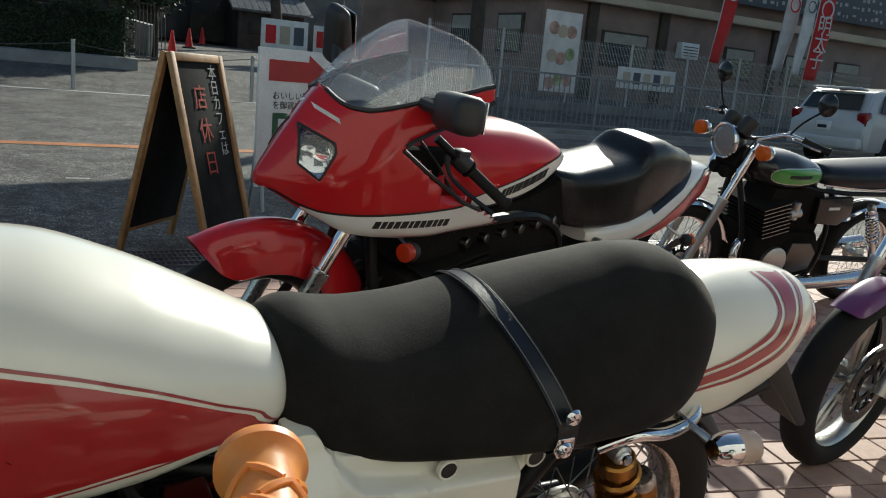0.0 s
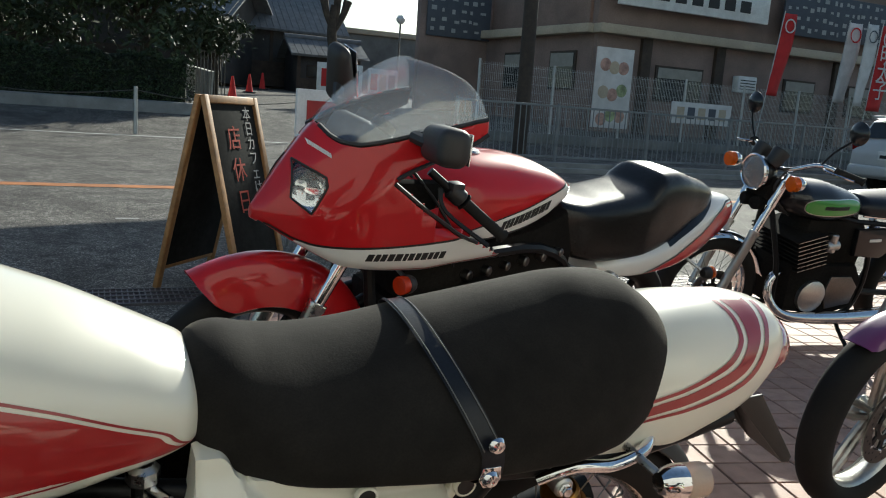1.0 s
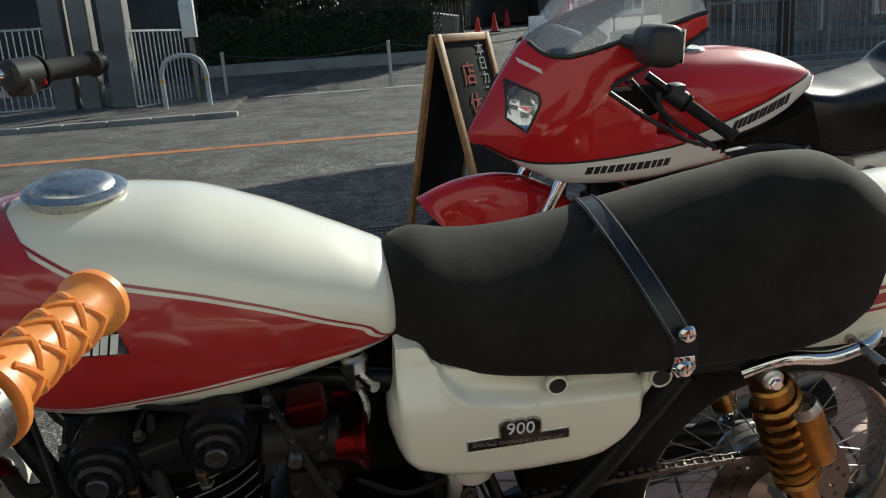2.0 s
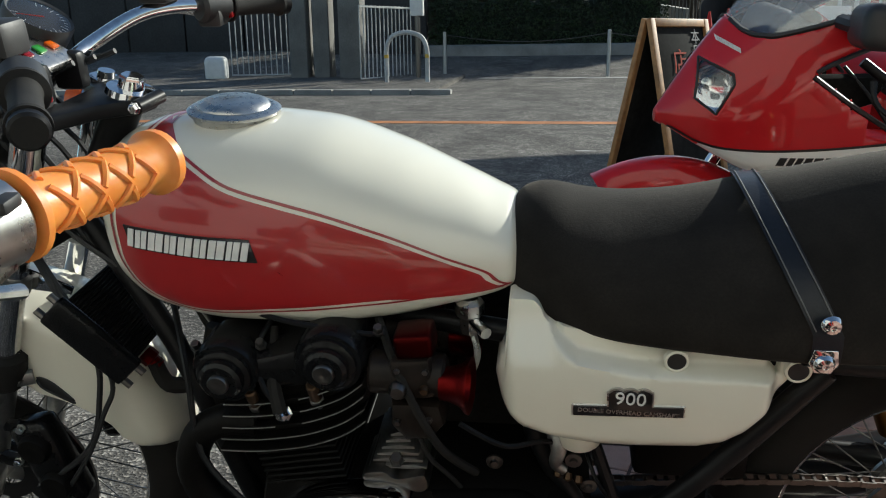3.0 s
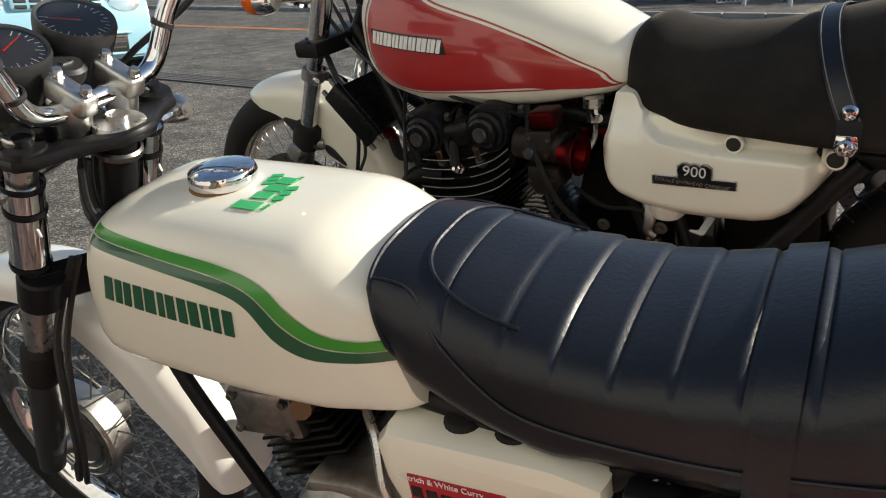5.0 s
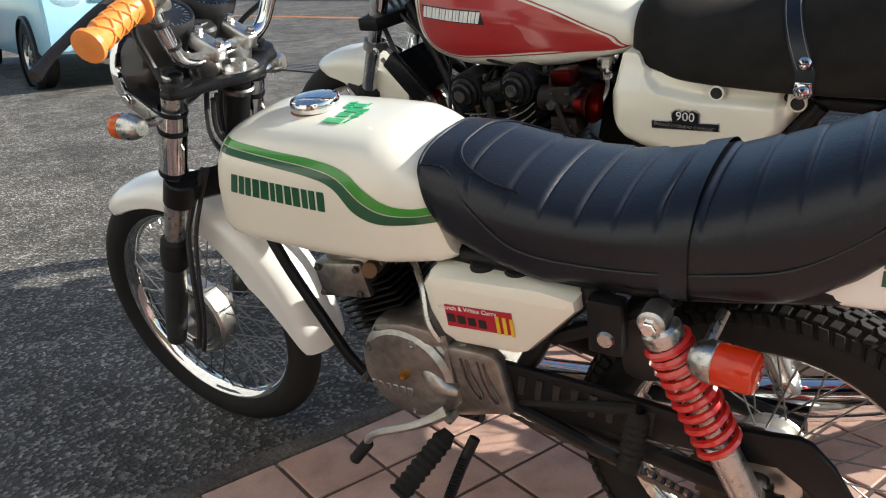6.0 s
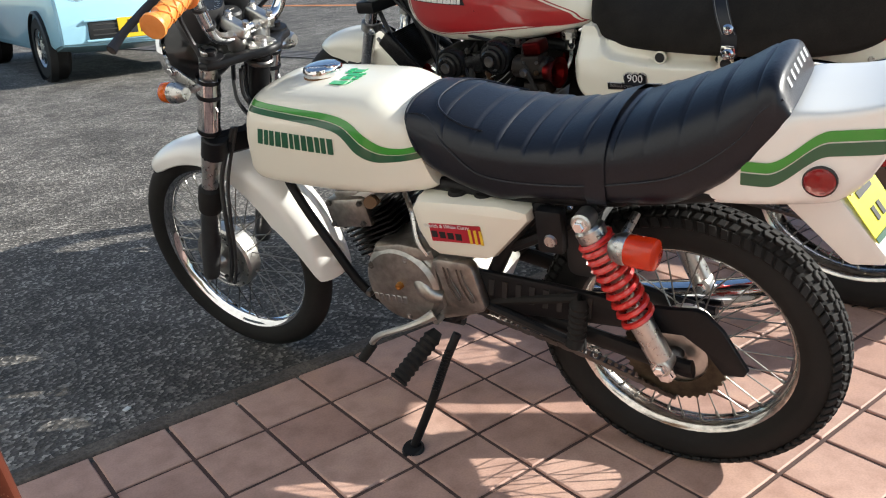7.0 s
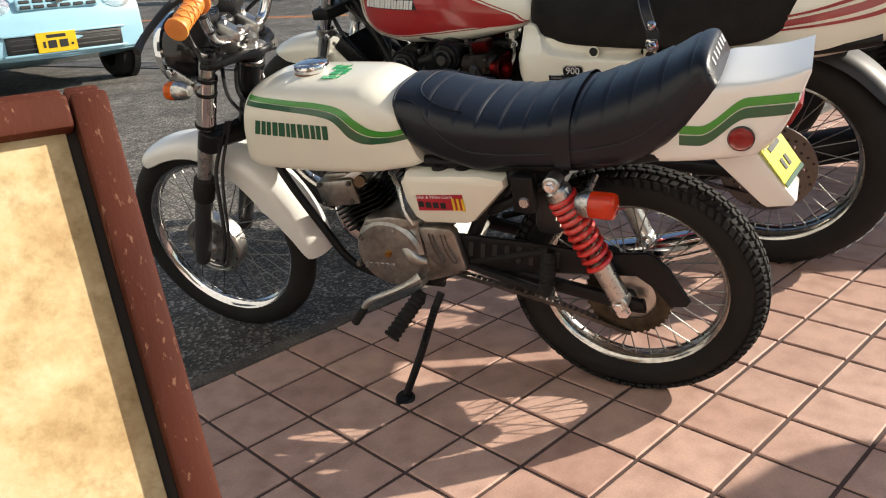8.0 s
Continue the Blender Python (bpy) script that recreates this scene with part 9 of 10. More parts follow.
for s in (-0.175, 0.175, -0.09, 0, 0.09):
    box(bm, (0, s, 0.0), (24, 0.012, 0.016))
part("grating_frame", bm, "grating", gr, smooth=False)
bm = B()
for k in range(700):
    box(bm, (-10.5 + 0.03 * k, 0, -0.001), (0.007, 0.34, 0.012))
tagged(part("grating_bar", bm, "grating", gr, smooth=False), kind="stuff")

# road paint
M["road_paint"] = surface("worn_orange_road_paint", (0.50, 0.19, 0.06), 0.8, grain=60, vary=0.35, bump=0.2)
M["white_paint_line"] = surface("worn_white_road_paint", (0.5, 0.5, 0.48), 0.8, grain=60, vary=0.35, bump=0.2)
def strip(name, w0, w1, s0, s1, mat, label, n=2):
    bm = B()
    v = [[bm.verts.new(road_at(w, s, -0.002)) for w in (w0, w1)] for s in (s0, s1)]
    bm.faces.new([v[0][0], v[1][0], v[1][1], v[0][1]])
    bmesh.ops.recalc_face_normals(bm, faces=bm.faces)
    for f in bm.faces:
        if f.normal.z < 0:
            f.normal_flip()
    return tagged(part(name, bm, mat, None, smooth=False), label, "road marking", kind="structure")
strip("road_marking", 8.80, 9.00, -60, 60, "road_paint", "worn orange centre line on the road")
strip("road_marking", 15.1, 15.22, -1.4, 8, "white_paint_line", "thin white edge line on the road")
strip("road_marking", 7.02, 7.06, 0.42, 0.60, "white_paint_line", "short white dash on the road")
# pale litter on the asphalt
bm = B()
box(bm, (0, 0, 0.002), (0.016, 0.012, 0.004), Matrix.Rotation(0.5, 4, "Z"), 0.0015)
lt = part("litter", bm, "white_plate", None)
lt.matrix_world = pose(-0.186, 0.133, -0.005)
tagged(lt, "small white scrap of litter on the asphalt", "litter")

# kerb and footway on the far side
def prism(name, w0, w1, s0, s1, h, mat, label, cat, base=0.0):
    bm = B()
    lo = [bm.verts.new(road_at(w, s, base - 0.05)) for w, s in ((w0, s0), (w1, s0), (w1, s1), (w0, s1))]
    hi = [bm.verts.new(road_at(w, s, base + h)) for w, s in ((w0, s0), (w1, s0), (w1, s1), (w0, s1))]
    for i in range(4):
        bm.faces.new([lo[i], lo[(i + 1) % 4], hi[(i + 1) % 4], hi[i]])
    bm.faces.new(hi)
    bm.faces.new(lo[::-1])
    bmesh.ops.recalc_face_normals(bm, faces=bm.faces)
    bmesh.ops.bevel(bm, geom=[e for e in bm.edges if all(v in hi for v in e.verts)], offset=0.012, segments=2, affect="EDGES")
    return tagged(part(name, bm, mat, None, smooth=False), label, cat, kind="structure")
prism("footway", 12.25, 15.4, -40, -1.7, 0.06, "asphalt", "asphalt footway behind a low kerb", "footway")
for k in range(24):
    prism("kerb", 12.05, 12.235, -1.45 - 0.62 * (k + 1), -1.465 - 0.62 * k, 0.07, "concrete", "grey concrete kerb stone", "kerb")
prism("kerb", 12.25, 12.42, 5.0, 40, 0.13, "concrete", "grey concrete kerb before the fence", "kerb")
prism("kerb", 11.85, 12.02, 5.0, 40, 0.07, "concrete", "low grey concrete kerb along the road", "kerb")

# ---------------------------------------------------------------- cars
def car_shell(bm, prof, halfw, tuck=0.12):
    """A car's outer shell from side outlines (x, z) at growing half-widths."""
    rings = []
    for y, shrink in ((-halfw, 0.08), (-halfw * 0.96, 0.02), (-halfw * 0.6, 0.0), (0, -0.01), (halfw * 0.6, 0.0), (halfw * 0.96, 0.02), (halfw, 0.08)):
        cx = sum(p[0] for p in prof) / len(prof)
        cz = sum(p[1] for p in prof) / len(prof)
        rings.append([bm.verts.new((cx + (x - cx) * (1 - shrink), y * (1 - tuck * max(0, (z - 0.85)) / 0.6), cz + (z - cz) * (1 - shrink))) for x, z in prof])
    n = len(prof)
    for a, b in zip(rings, rings[1:]):
        for k in range(n):
            bm.faces.new([a[k], a[(k + 1) % n], b[(k + 1) % n], b[k]])
    bm.faces.new(rings[0])
    bm.faces.new(rings[-1][::-1])
    bmesh.ops.recalc_face_normals(bm, faces=bm.faces)
    return bm


def car_wheel(root, x, y, r, s):
    bm = B()
    lathe(bm, [(r * 0.62, -0.09), (r * 0.9, -0.09), (r, -0.06), (r, 0.06), (r * 0.9, 0.09), (r * 0.62, 0.09), (r * 0.62, -0.09)], (x, y, r), (0, 1, 0), 36)
    w = part("wheel", bm, "rubber", root)
    bm = B()
    lathe(bm, [(r * 0.63, 0.07), (r * 0.58, 0.085), (r * 0.5, 0.06), (r * 0.2, 0.075), (0, 0.08)], (x, y, r), (0, s, 0), 30)
    hc = part("wheel_cover", bm, "steel", w)
    for k in range(8):
        bm = B()
        an = 2 * math.pi * k / 8
        d = Vector((math.cos(an), 0, math.sin(an)))
        tube(bm, [Vector((x, y + s * 0.074, r)) + d * r * 0.26, Vector((x, y + s * 0.072, r)) + d * r * 0.48], 0.02, 6, 1, flat=0.3)
        part("cover_slot", bm, "ink", hc)
    return w


def sheet_on(name, pts, mat, parent, lift=(0, 0, 0), label=""):
    bm = B()
    vs = [bm.verts.new(Vector(p) + Vector(lift)) for p in pts]
    f = bm.faces.new(vs)
    r = bmesh.ops.extrude_face_region(bm, geom=[f])
    n = f.normal.copy() if f.normal.length else Vector((0, 0, 1))
    bm.normal_update()
    for v in r["geom"]:
        if isinstance(v, bmesh.types.BMVert):
            v.co -= f.normal * 0.006
    bmesh.ops.recalc_face_normals(bm, faces=bm.faces)
    return part(name, bm, mat, parent, label, smooth=False)


# pale blue small car, its nose towards the motorcycles; own x ahead
bc = thing("car", pose(1.875, 7.50, -0.004, 0, 0, -90), "pale blue small car with a yellow number plate", "car")
prof = [(1.80, 0.30), (1.815, 0.45), (1.80, 0.60), (1.77, 0.72), (1.66, 0.84), (1.35, 0.95), (0.95, 1.0), (0.62, 1.32), (0.45, 1.46), (0.0, 1.51), (-0.9, 1.50), (-1.30, 1.42), (-1.50, 1.05), (-1.56, 0.7), (-1.55, 0.32), (-1.2, 0.22), (1.4, 0.22)]
bm = B()
car_shell(bm, prof, 0.735)
bmesh.ops.bevel(bm, geom=[e for e in bm.edges if e.calc_face_angle(0) > radians(35)], offset=0.035, segments=3, affect="EDGES", clamp_overlap=True)
shell = part("body", bm, "blue", bc)
for x in (1.22, -1.1):
    for s in (1, -1):
        bm = B()
        lathe(bm, [(0, 0), (0.31, 0), (0.31, 0.06), (0.29, 0.07)], (x, s * 0.70, 0.28), (0, s, 0), 30)
        part("wheel_arch", bm, "ink", bc)
        car_wheel(bc, x, s * 0.665, 0.275, s)
for s in (1, -1):
    bm = B()
    lathe(bm, [(0, 0.05), (0.06, 0.045), (0.105, 0.02), (0.12, -0.03)], (1.735, s * 0.52, 0.73), (1, s * 0.25, 0.25), 30)
    for v in bm.verts:
        v.co.z = 0.73 + (v.co.z - 0.73) * 0.75
        v.co.y = s * 0.52 + (v.co.y - s * 0.52) * 1.35
    hl = part("headlamp", bm, "clear_lens", bc)
    bm = B()
    lathe(bm, [(0, -0.02), (0.07, 0.0), (0.112, 0.012), (0.13, -0.02)], (1.728, s * 0.52, 0.73), (1, s * 0.25, 0.25), 30)
    for v in bm.verts:
        v.co.z = 0.73 + (v.co.z - 0.73) * 0.78
        v.co.y = s * 0.52 + (v.co.y - s * 0.52) * 1.38
    part("lamp_bowl", bm, "chrome", hl)
bm = B()
box(bm, (1.775, 0, 0.735), (0.06, 0.68, 0.10), Matrix.Rotation(radians(-12), 4, "Y"), 0.02)
grille = part("grille", bm, "blue", bc)
for r in range(2):
    for k in range(6):
        bm = B()
        box(bm, (1.806 - 0.008 * r, -0.27 + 0.108 * k, 0.715 + 0.042 * r), (0.02, 0.085, 0.026), Matrix.Rotation(radians(-12), 4, "Y"), 0.004, 1)
        part("grille_slot", bm, "ink", grille)
bm = B()
box(bm, (1.80, 0, 0.42), (0.05, 0.98, 0.15), None, 0.02)
intake = part("lower_intake", bm, "ink", bc)
for z in (0.385, 0.425, 0.465):
    bm = B()
    box(bm, (1.822, 0, z), (0.012, 0.92, 0.012), None, 0.003, 1)
    part("intake_bar", bm, "dark_steel", intake)
bm = B()
for z in (0.34, 0.50):
    box(bm, (1.815, 0, z), (0.04, 1.04, 0.02), None, 0.008)
part("intake_rim", bm, "blue", intake)
M["car_plate"] = surface("yellow_car_plate", (0.75, 0.50, 0.01), 0.4, bump=0)
bm = B()
box(bm, (1.838, -0.09, 0.425), (0.006, 0.33, 0.165), None, 0.003, 1)
cpl = part("number_plate", bm, "car_plate", bc)
for y, z, a, b in ((-0.09, 0.475, 0.16, 0.026), (-0.13, 0.41, 0.07, 0.062), (-0.035, 0.41, 0.07, 0.062), (-0.195, 0.41, 0.02, 0.05), (0.035, 0.40, 0.02, 0.02)):
    bm = B()
    box(bm, (1.8422, y, z), (0.002, a, b))
    part("plate_mark", bm, "ink", cpl, smooth=False)
bm = B()
box(bm, (1.82, 0, 0.76), (0.012, 0.055, 0.05), None, 0.01)
part("nose_emblem", bm, "chrome", bc)
M["car_glass"] = surface("dark_car_glass", (0.02, 0.024, 0.026), 0.05, bump=0, grain=5)
sheet_on("windscreen", [(0.93, 0.60, 1.02), (0.93, -0.60, 1.02), (0.60, -0.55, 1.36), (0.60, 0.55, 1.36)], "car_glass", bc, (0.03, 0, 0.02))
for s in (1, -1):
    sheet_on("side_window", [(0.70, s * 0.71, 1.02), (-0.3, s * 0.71, 1.02), (-0.3, s * 0.665, 1.38), (0.42, s * 0.665, 1.38)][::s], "car_glass", bc)
    sheet_on("side_window", [(-0.36, s * 0.71, 1.02), (-1.25, s * 0.705, 1.02), (-1.15, s * 0.665, 1.38), (-0.36, s * 0.665, 1.38)][::s], "car_glass", bc)
    bm = B()
    box(bm, (0.78, s * 0.80, 1.03), (0.09, 0.16, 0.12), None, 0.03, 3)
    part("door_mirror", bm, "blue", bc)

# silver estate car on the far lane
o = road_at(10.4, 16.0)
sc_ = thing("car", Matrix.Translation(o) @ Matrix.Rotation(math.atan2(RD.y, RD.x), 4, "Z") @ Matrix.Rotation(radians(-0.5), 4, "Y"), "silver estate car with red tail lamps on the road", "car")
prof = [(2.15, 0.35), (2.17, 0.55), (2.08, 0.72), (1.75, 0.86), (1.15, 0.95), (0.55, 1.32), (0.25, 1.44), (-0.6, 1.49), (-1.5, 1.45), (-1.85, 1.38), (-2.10, 0.98), (-2.18, 0.85), (-2.20, 0.45), (-2.12, 0.28), (1.9, 0.22)]
bm = B()
car_shell(bm, prof, 0.85, 0.2)
bmesh.ops.bevel(bm, geom=[e for e in bm.edges if e.calc_face_angle(0) > radians(35)], offset=0.04, segments=3, affect="EDGES", clamp_overlap=True)
part("body", bm, "silver_paint", sc_)
for x in (1.35, -1.25):
    for s in (1, -1):
        bm = B()
        lathe(bm, [(0, 0), (0.345, 0), (0.345, 0.05), (0.325, 0.06)], (x, s * 0.815, 0.31), (0, s, 0), 32)
        part("wheel_arch", bm, "ink", sc_)
        car_wheel(sc_, x, s * 0.785, 0.31, s)
for s in (1, -1):
    for pts in ([(0.85, 1.0), (0.12, 0.98), (0.12, 1.36), (0.35, 1.36)], [(0.06, 0.98), (-0.75, 0.98), (-0.75, 1.40), (0.06, 1.37)], [(-0.81, 0.98), (-1.72, 1.02), (-1.58, 1.34), (-0.81, 1.40)]):
        sheet_on("side_window", [(x, s * (0.852 - 0.2 * 0.85 * max(0, z - 0.85) / 0.6 + 0.004), z) for x, z in pts][::s], "car_glass", sc_)
    bm = B()
    box(bm, (-2.06, s * 0.72, 0.88), (0.20, 0.20, 0.26), Matrix.Rotation(radians(-12), 4, "Y"), 0.04, 3)
    part("tail_lamp", bm, "tail_red", sc_)
    bm = B()
    box(bm, (0.83, s * 0.90, 0.98), (0.10, 0.16, 0.13), None, 0.035, 3)
    part("door_mirror", bm, "silver_paint", sc_)
    for x in (0.05, -0.95):
        bm = B()
        box(bm, (x - 0.12, s * 0.862, 0.86), (0.20, 0.02, 0.035), None, 0.01)
        part("door_handle", bm, "silver_paint", sc_)
sheet_on("rear_window", [(-2.06, -0.62, 1.03), (-2.06, 0.62, 1.03), (-1.90, 0.56, 1.33), (-1.90, -0.56, 1.33)][::-1], "car_glass", sc_, (-0.035, 0, 0.01))
bm = B()
box(bm, (-1.92, 0, 1.43), (0.24, 1.05, 0.04), Matrix.Rotation(radians(8), 4, "Y"), 0.015)
part("roof_spoiler", bm, "silver_paint", sc_)
bm = B()
box(bm, (-2.215, 0, 0.72), (0.012, 0.33, 0.165), None, 0.004)
spn = part("number_plate", bm, "white_plate", sc_)
bm = B()
box(bm, (-2.223, 0.02, 0.70), (0.004, 0.20, 0.06))
part("plate_mark", bm, "ink", spn, smooth=False)
bm = B()
box(bm, (-2.17, 0, 0.42), (0.14, 1.62, 0.22), None, 0.06, 3)
part("bumper", bm, "silver_paint", sc_)

# ---------------------------------------------------------------- far side of the road
M["hedge_leaf"] = surface("hedge_leaf", (0.035, 0.06, 0.018), 0.5, grain=8, vary=0.5, bump=0, stain=1.5)
M["tree_leaf"] = surface("tree_leaf", (0.045, 0.065, 0.022), 0.55, grain=6, vary=0.5, bump=0, stain=1.0)
M["bark"] = surface("bark", (0.07, 0.055, 0.04), 0.9, grain=30, vary=0.4, bump=0.6, depth=0.01)
M["brown_wall"] = surface("dark_brown_cladding", (0.25, 0.175, 0.145), 0.7, grain=25, vary=0.25, bump=0.2, stain=0.8)
M["beige"] = surface("beige_band", (0.46, 0.38, 0.28), 0.7, grain=20, vary=0.15, stain=1)
M["grey_block"] = surface("grey_block_wall", (0.20, 0.195, 0.18), 0.85, grain=40, vary=0.3, bump=0.3, stain=1.2)
M["dark_wall"] = surface("dark_stained_wall", (0.055, 0.052, 0.05), 0.8, grain=20, vary=0.4, bump=0.2, stain=0.8)
M["plaster"] = surface("old_white_plaster", (0.55, 0.53, 0.48), 0.85, grain=20, vary=0.15, stain=1)
M["roof_tile"] = surface("grey_clay_roof_tile", (0.16, 0.165, 0.17), 0.72, grain=30, vary=0.25, bump=0.1)
M["timber"] = surface("dark_timber", (0.06, 0.042, 0.03), 0.75, grain=25, vary=0.3, bump=0.2)
M["window_glass"] = surface("dark_window_glass", (0.03, 0.034, 0.036), 0.06, bump=0, grain=3)
M["blind"] = surface("pale_blind", (0.33, 0.31, 0.27), 0.8, bump=0)
M["white_metal"] = surface("white_painted_metal", (0.50, 0.50, 0.48), 0.5, vary=0.2, bump=0.05)
M["fence_grey"] = surface("dusty_grey_fence", (0.22, 0.225, 0.22), 0.55, vary=0.2, bump=0.05)
M["banner_red"] = surface("red_banner_cloth", (0.52, 0.025, 0.025), 0.8, grain=300, bump=0.05)
M["banner_white"] = surface("white_banner_cloth", (0.62, 0.60, 0.58), 0.8, grain=300, bump=0.05)
M["slate_sign"] = surface("dark_slate_sign", (0.07, 0.08, 0.10), 0.6, bump=0)
ROAD_YAW = math.atan2(RD.y, RD.x)


def street(w, s, h=0.0, turn=0.0):
    """A pose on the far side: x along the road to the right, y away from the camera."""
    return Matrix.Translation(road_at(w, s, h)) @ Matrix.Rotation(ROAD_YAW + turn, 4, "Z")


def leaves(name, count, place, size, mat, parent, seed):
    rr = random.Random(seed)
    vs, fs = [], []
    for _ in range(count):
        c = Vector(place(rr))
        n = Vector((rr.gauss(0, 1), rr.gauss(0, 1), rr.gauss(0.4, 1))).normalized()
        a, u, v = basis(n)
        k = rr.uniform(0.6, 1.35) * size
        t = rr.uniform(0, 6.28)
        p, q = u * math.cos(t) + v * math.sin(t), v * math.cos(t) - u * math.sin(t)
        o = len(vs)
        vs += [c - p * k, c + q * k * 0.42 + a * k * 0.12, c + p * k, c - q * k * 0.42 + a * k * 0.12]
        fs += [(o, o + 1, o + 2, o + 3)]
    me = bpy.data.meshes.new(name)
    me.from_pydata([tuple(v) for v in vs], [], fs)
    me.materials.append(M[mat])
    ob = new(name, me)
    ob.parent = parent
    return ob


# hedge on a low wall
hd = thing("hedge", street(18.3, -0.3, 0.0), "clipped dark green hedge behind a low wall", "hedge")
# solid block behind the leaves, its near-black colour holding the hedge's inner shade
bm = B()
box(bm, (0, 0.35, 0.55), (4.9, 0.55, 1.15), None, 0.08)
part("inner_mass", bm, surface("hedge_inner_shade", (0.012, 0.016, 0.008), 0.9), hd)
def in_hedge(rr):
    x = rr.uniform(-2.62, 2.62)
    bump = 0.06 * math.sin(5 * x) + 0.05 * math.sin(11 * x + 1)
    f = rr.random()
    if f < 0.62:
        return (x, 0.02 + rr.gauss(0, 0.035) + 0.03 * math.sin(7 * x), rr.uniform(0.02, 1.15 + bump))
    return (x, rr.uniform(0.0, 0.7), 1.14 + bump + rr.gauss(0, 0.03))
tagged(leaves("foliage", 14000, in_hedge, 0.035, "hedge_leaf", hd, 3), kind="stuff")
prism("low_wall", 18.05, 18.25, -3.0, 2.35, 0.22, "concrete", "low grey concrete wall under the hedge", "wall")


def tree(m, label, h, spread, seed, count=5000, leaf=0.09, trunk=0.12):
    root = thing("tree", m, label, "tree")
    rr = random.Random(seed)
    bm = B()
    tube(bm, [(0, 0, -0.1), (0.05, 0.02, h * 0.3), (-0.06, 0.03, h * 0.6), (0.03, 0, h * 0.9)], [trunk, trunk * 0.85, trunk * 0.55, trunk * 0.2], 10, 4)
    tips = []
    for k in range(9):
        z = h * rr.uniform(0.35, 0.85)
        an = rr.uniform(0, 6.28)
        L = spread * rr.uniform(0.6, 1.0)
        e = Vector((math.cos(an) * L, math.sin(an) * L, z + rr.uniform(0.1, 0.6)))
        tube(bm, [(0, 0, z * 0.85), (e.x * 0.5, e.y * 0.5, (z + e.z) / 2), e], [trunk * 0.4, trunk * 0.25, trunk * 0.08], 6, 3)
        tips.append(e)
    part("trunk", bm, "bark", root)
    tips.append(Vector((0, 0, h)))
    def at(r):
        c = tips[r.randrange(len(tips))]
        d = Vector((r.gauss(0, 1), r.gauss(0, 1), r.gauss(0, 0.55)))
        return c + d * spread * 0.27
    tagged(leaves("crown", count, at, leaf, "tree_leaf", root, seed + 1), kind="stuff")
    return root


tree(street(20.5, 1.4), "dark garden pine with a leaning trunk", 3.6, 1.5, 11, 5200, 0.10, 0.16)
tree(street(21.0, -1.6), "dense dark garden tree behind the hedge", 3.4, 1.6, 12, 5200, 0.10)
tree(street(22.0, -4.6), "dense dark garden tree behind the wall", 3.8, 1.8, 13, 5200, 0.11)
tree(street(20.4, 3.0), "small shrub by the gate", 2.6, 0.7, 14, 2600, 0.07, 0.07)
# pollarded bare tree
pt = thing("tree", street(30.0, 8.6, 0.0), "bare pollarded tree with knobbly stubs", "tree")
bm = B()
tube(bm, [(0, 0, -0.1), (0.05, 0, 1.2), (-0.08, 0, 2.4), (0, 0, 3.3)], [0.24, 0.2, 0.18, 0.14], 10, 4)
for dx, dz in ((0.5, 3.5), (-0.45, 3.6), (0.12, 3.9)):
    tube(bm, [(0, 0, 2.4), (dx * 0.6, 0, 2.9), (dx, 0, dz)], [0.13, 0.12, 0.17], 8, 4)
part("trunk", bm, "bark", pt)

# posts with a sagging rope before the hedge
for k, (w, s) in enumerate(((15.5, 0.98), (15.46, 4.06), (15.5, -2.1))):
    bp = thing("rope_post", street(w, s), "grey steel post carrying a sagging rope", "post", "rope posts")
    bm = B()
    cyl(bm, (0, 0, -0.05), (0, 0, 0.84), 0.035, n=14, bevel=0.006)
    part("post", bm, "galvanised", bp)
rp = thing("rope", Matrix.Identity(4), "thin dark rope slung between the posts", "rope")
for a, b in (((15.5, -2.1), (15.5, 0.98)), ((15.5, 0.98), (15.46, 4.06)), ((15.46, 4.06), (15.4, 7.0))):
    bm = B()
    p, q = road_at(*a, 0.78), road_at(*b, 0.78)
    tube(bm, [p, p.lerp(q, 0.25) - Vector((0, 0, 0.10)), p.lerp(q, 0.5) - Vector((0, 0, 0.14)), p.lerp(q, 0.75) - Vector((0, 0, 0.10)), q], 0.008, 6, 4)
    part("rope_span", bm, "dark_steel", rp)

# arched steel barrier
ab = thing("arch_bollard", street(13.6, -2.45, 0.06), "white arched steel barrier with yellow bands", "bollard")
bm = B()
tube(bm, [(-0.355, 0, -0.08), (-0.355, 0, 0.3), (-0.35, 0, 0.55), (-0.25, 0, 0.75), (0, 0, 0.82), (0.25, 0, 0.75), (0.35, 0, 0.55), (0.355, 0, 0.3), (0.355, 0, -0.08)], 0.038, 14, 6)
part("hoop", bm, "white_metal", ab)
for x in (-0.355, 0.355):
    bm = B()
    lathe(bm, [(0.0395, 0), (0.0405, 0.01), (0.0405, 0.05), (0.0395, 0.06)], (x, 0, 0.40), (0, 0, 1), 16)
    part("reflective_band", bm, surface("yellow_band", (0.6, 0.4, 0.05), 0.5, bump=0), ab)


def bar_fence(m, width, height, step, mat, label, rails=(0.12, 0.95), r=0.012, group=""):
    root = thing("barred_fence", m, label, "fence", group)
    for k in range(int(width / step) + 1):
        bm = B()
        cyl(bm, (k * step, 0, 0.03), (k * step, 0, height), r, n=8)
        part("bar", bm, mat, root)
    for z in rails:
        bm = B()
        box(bm, (width / 2, 0, z * height), (width, 0.03, 0.035), None, 0.004, 1)
        part("rail", bm, mat, root)
    return root


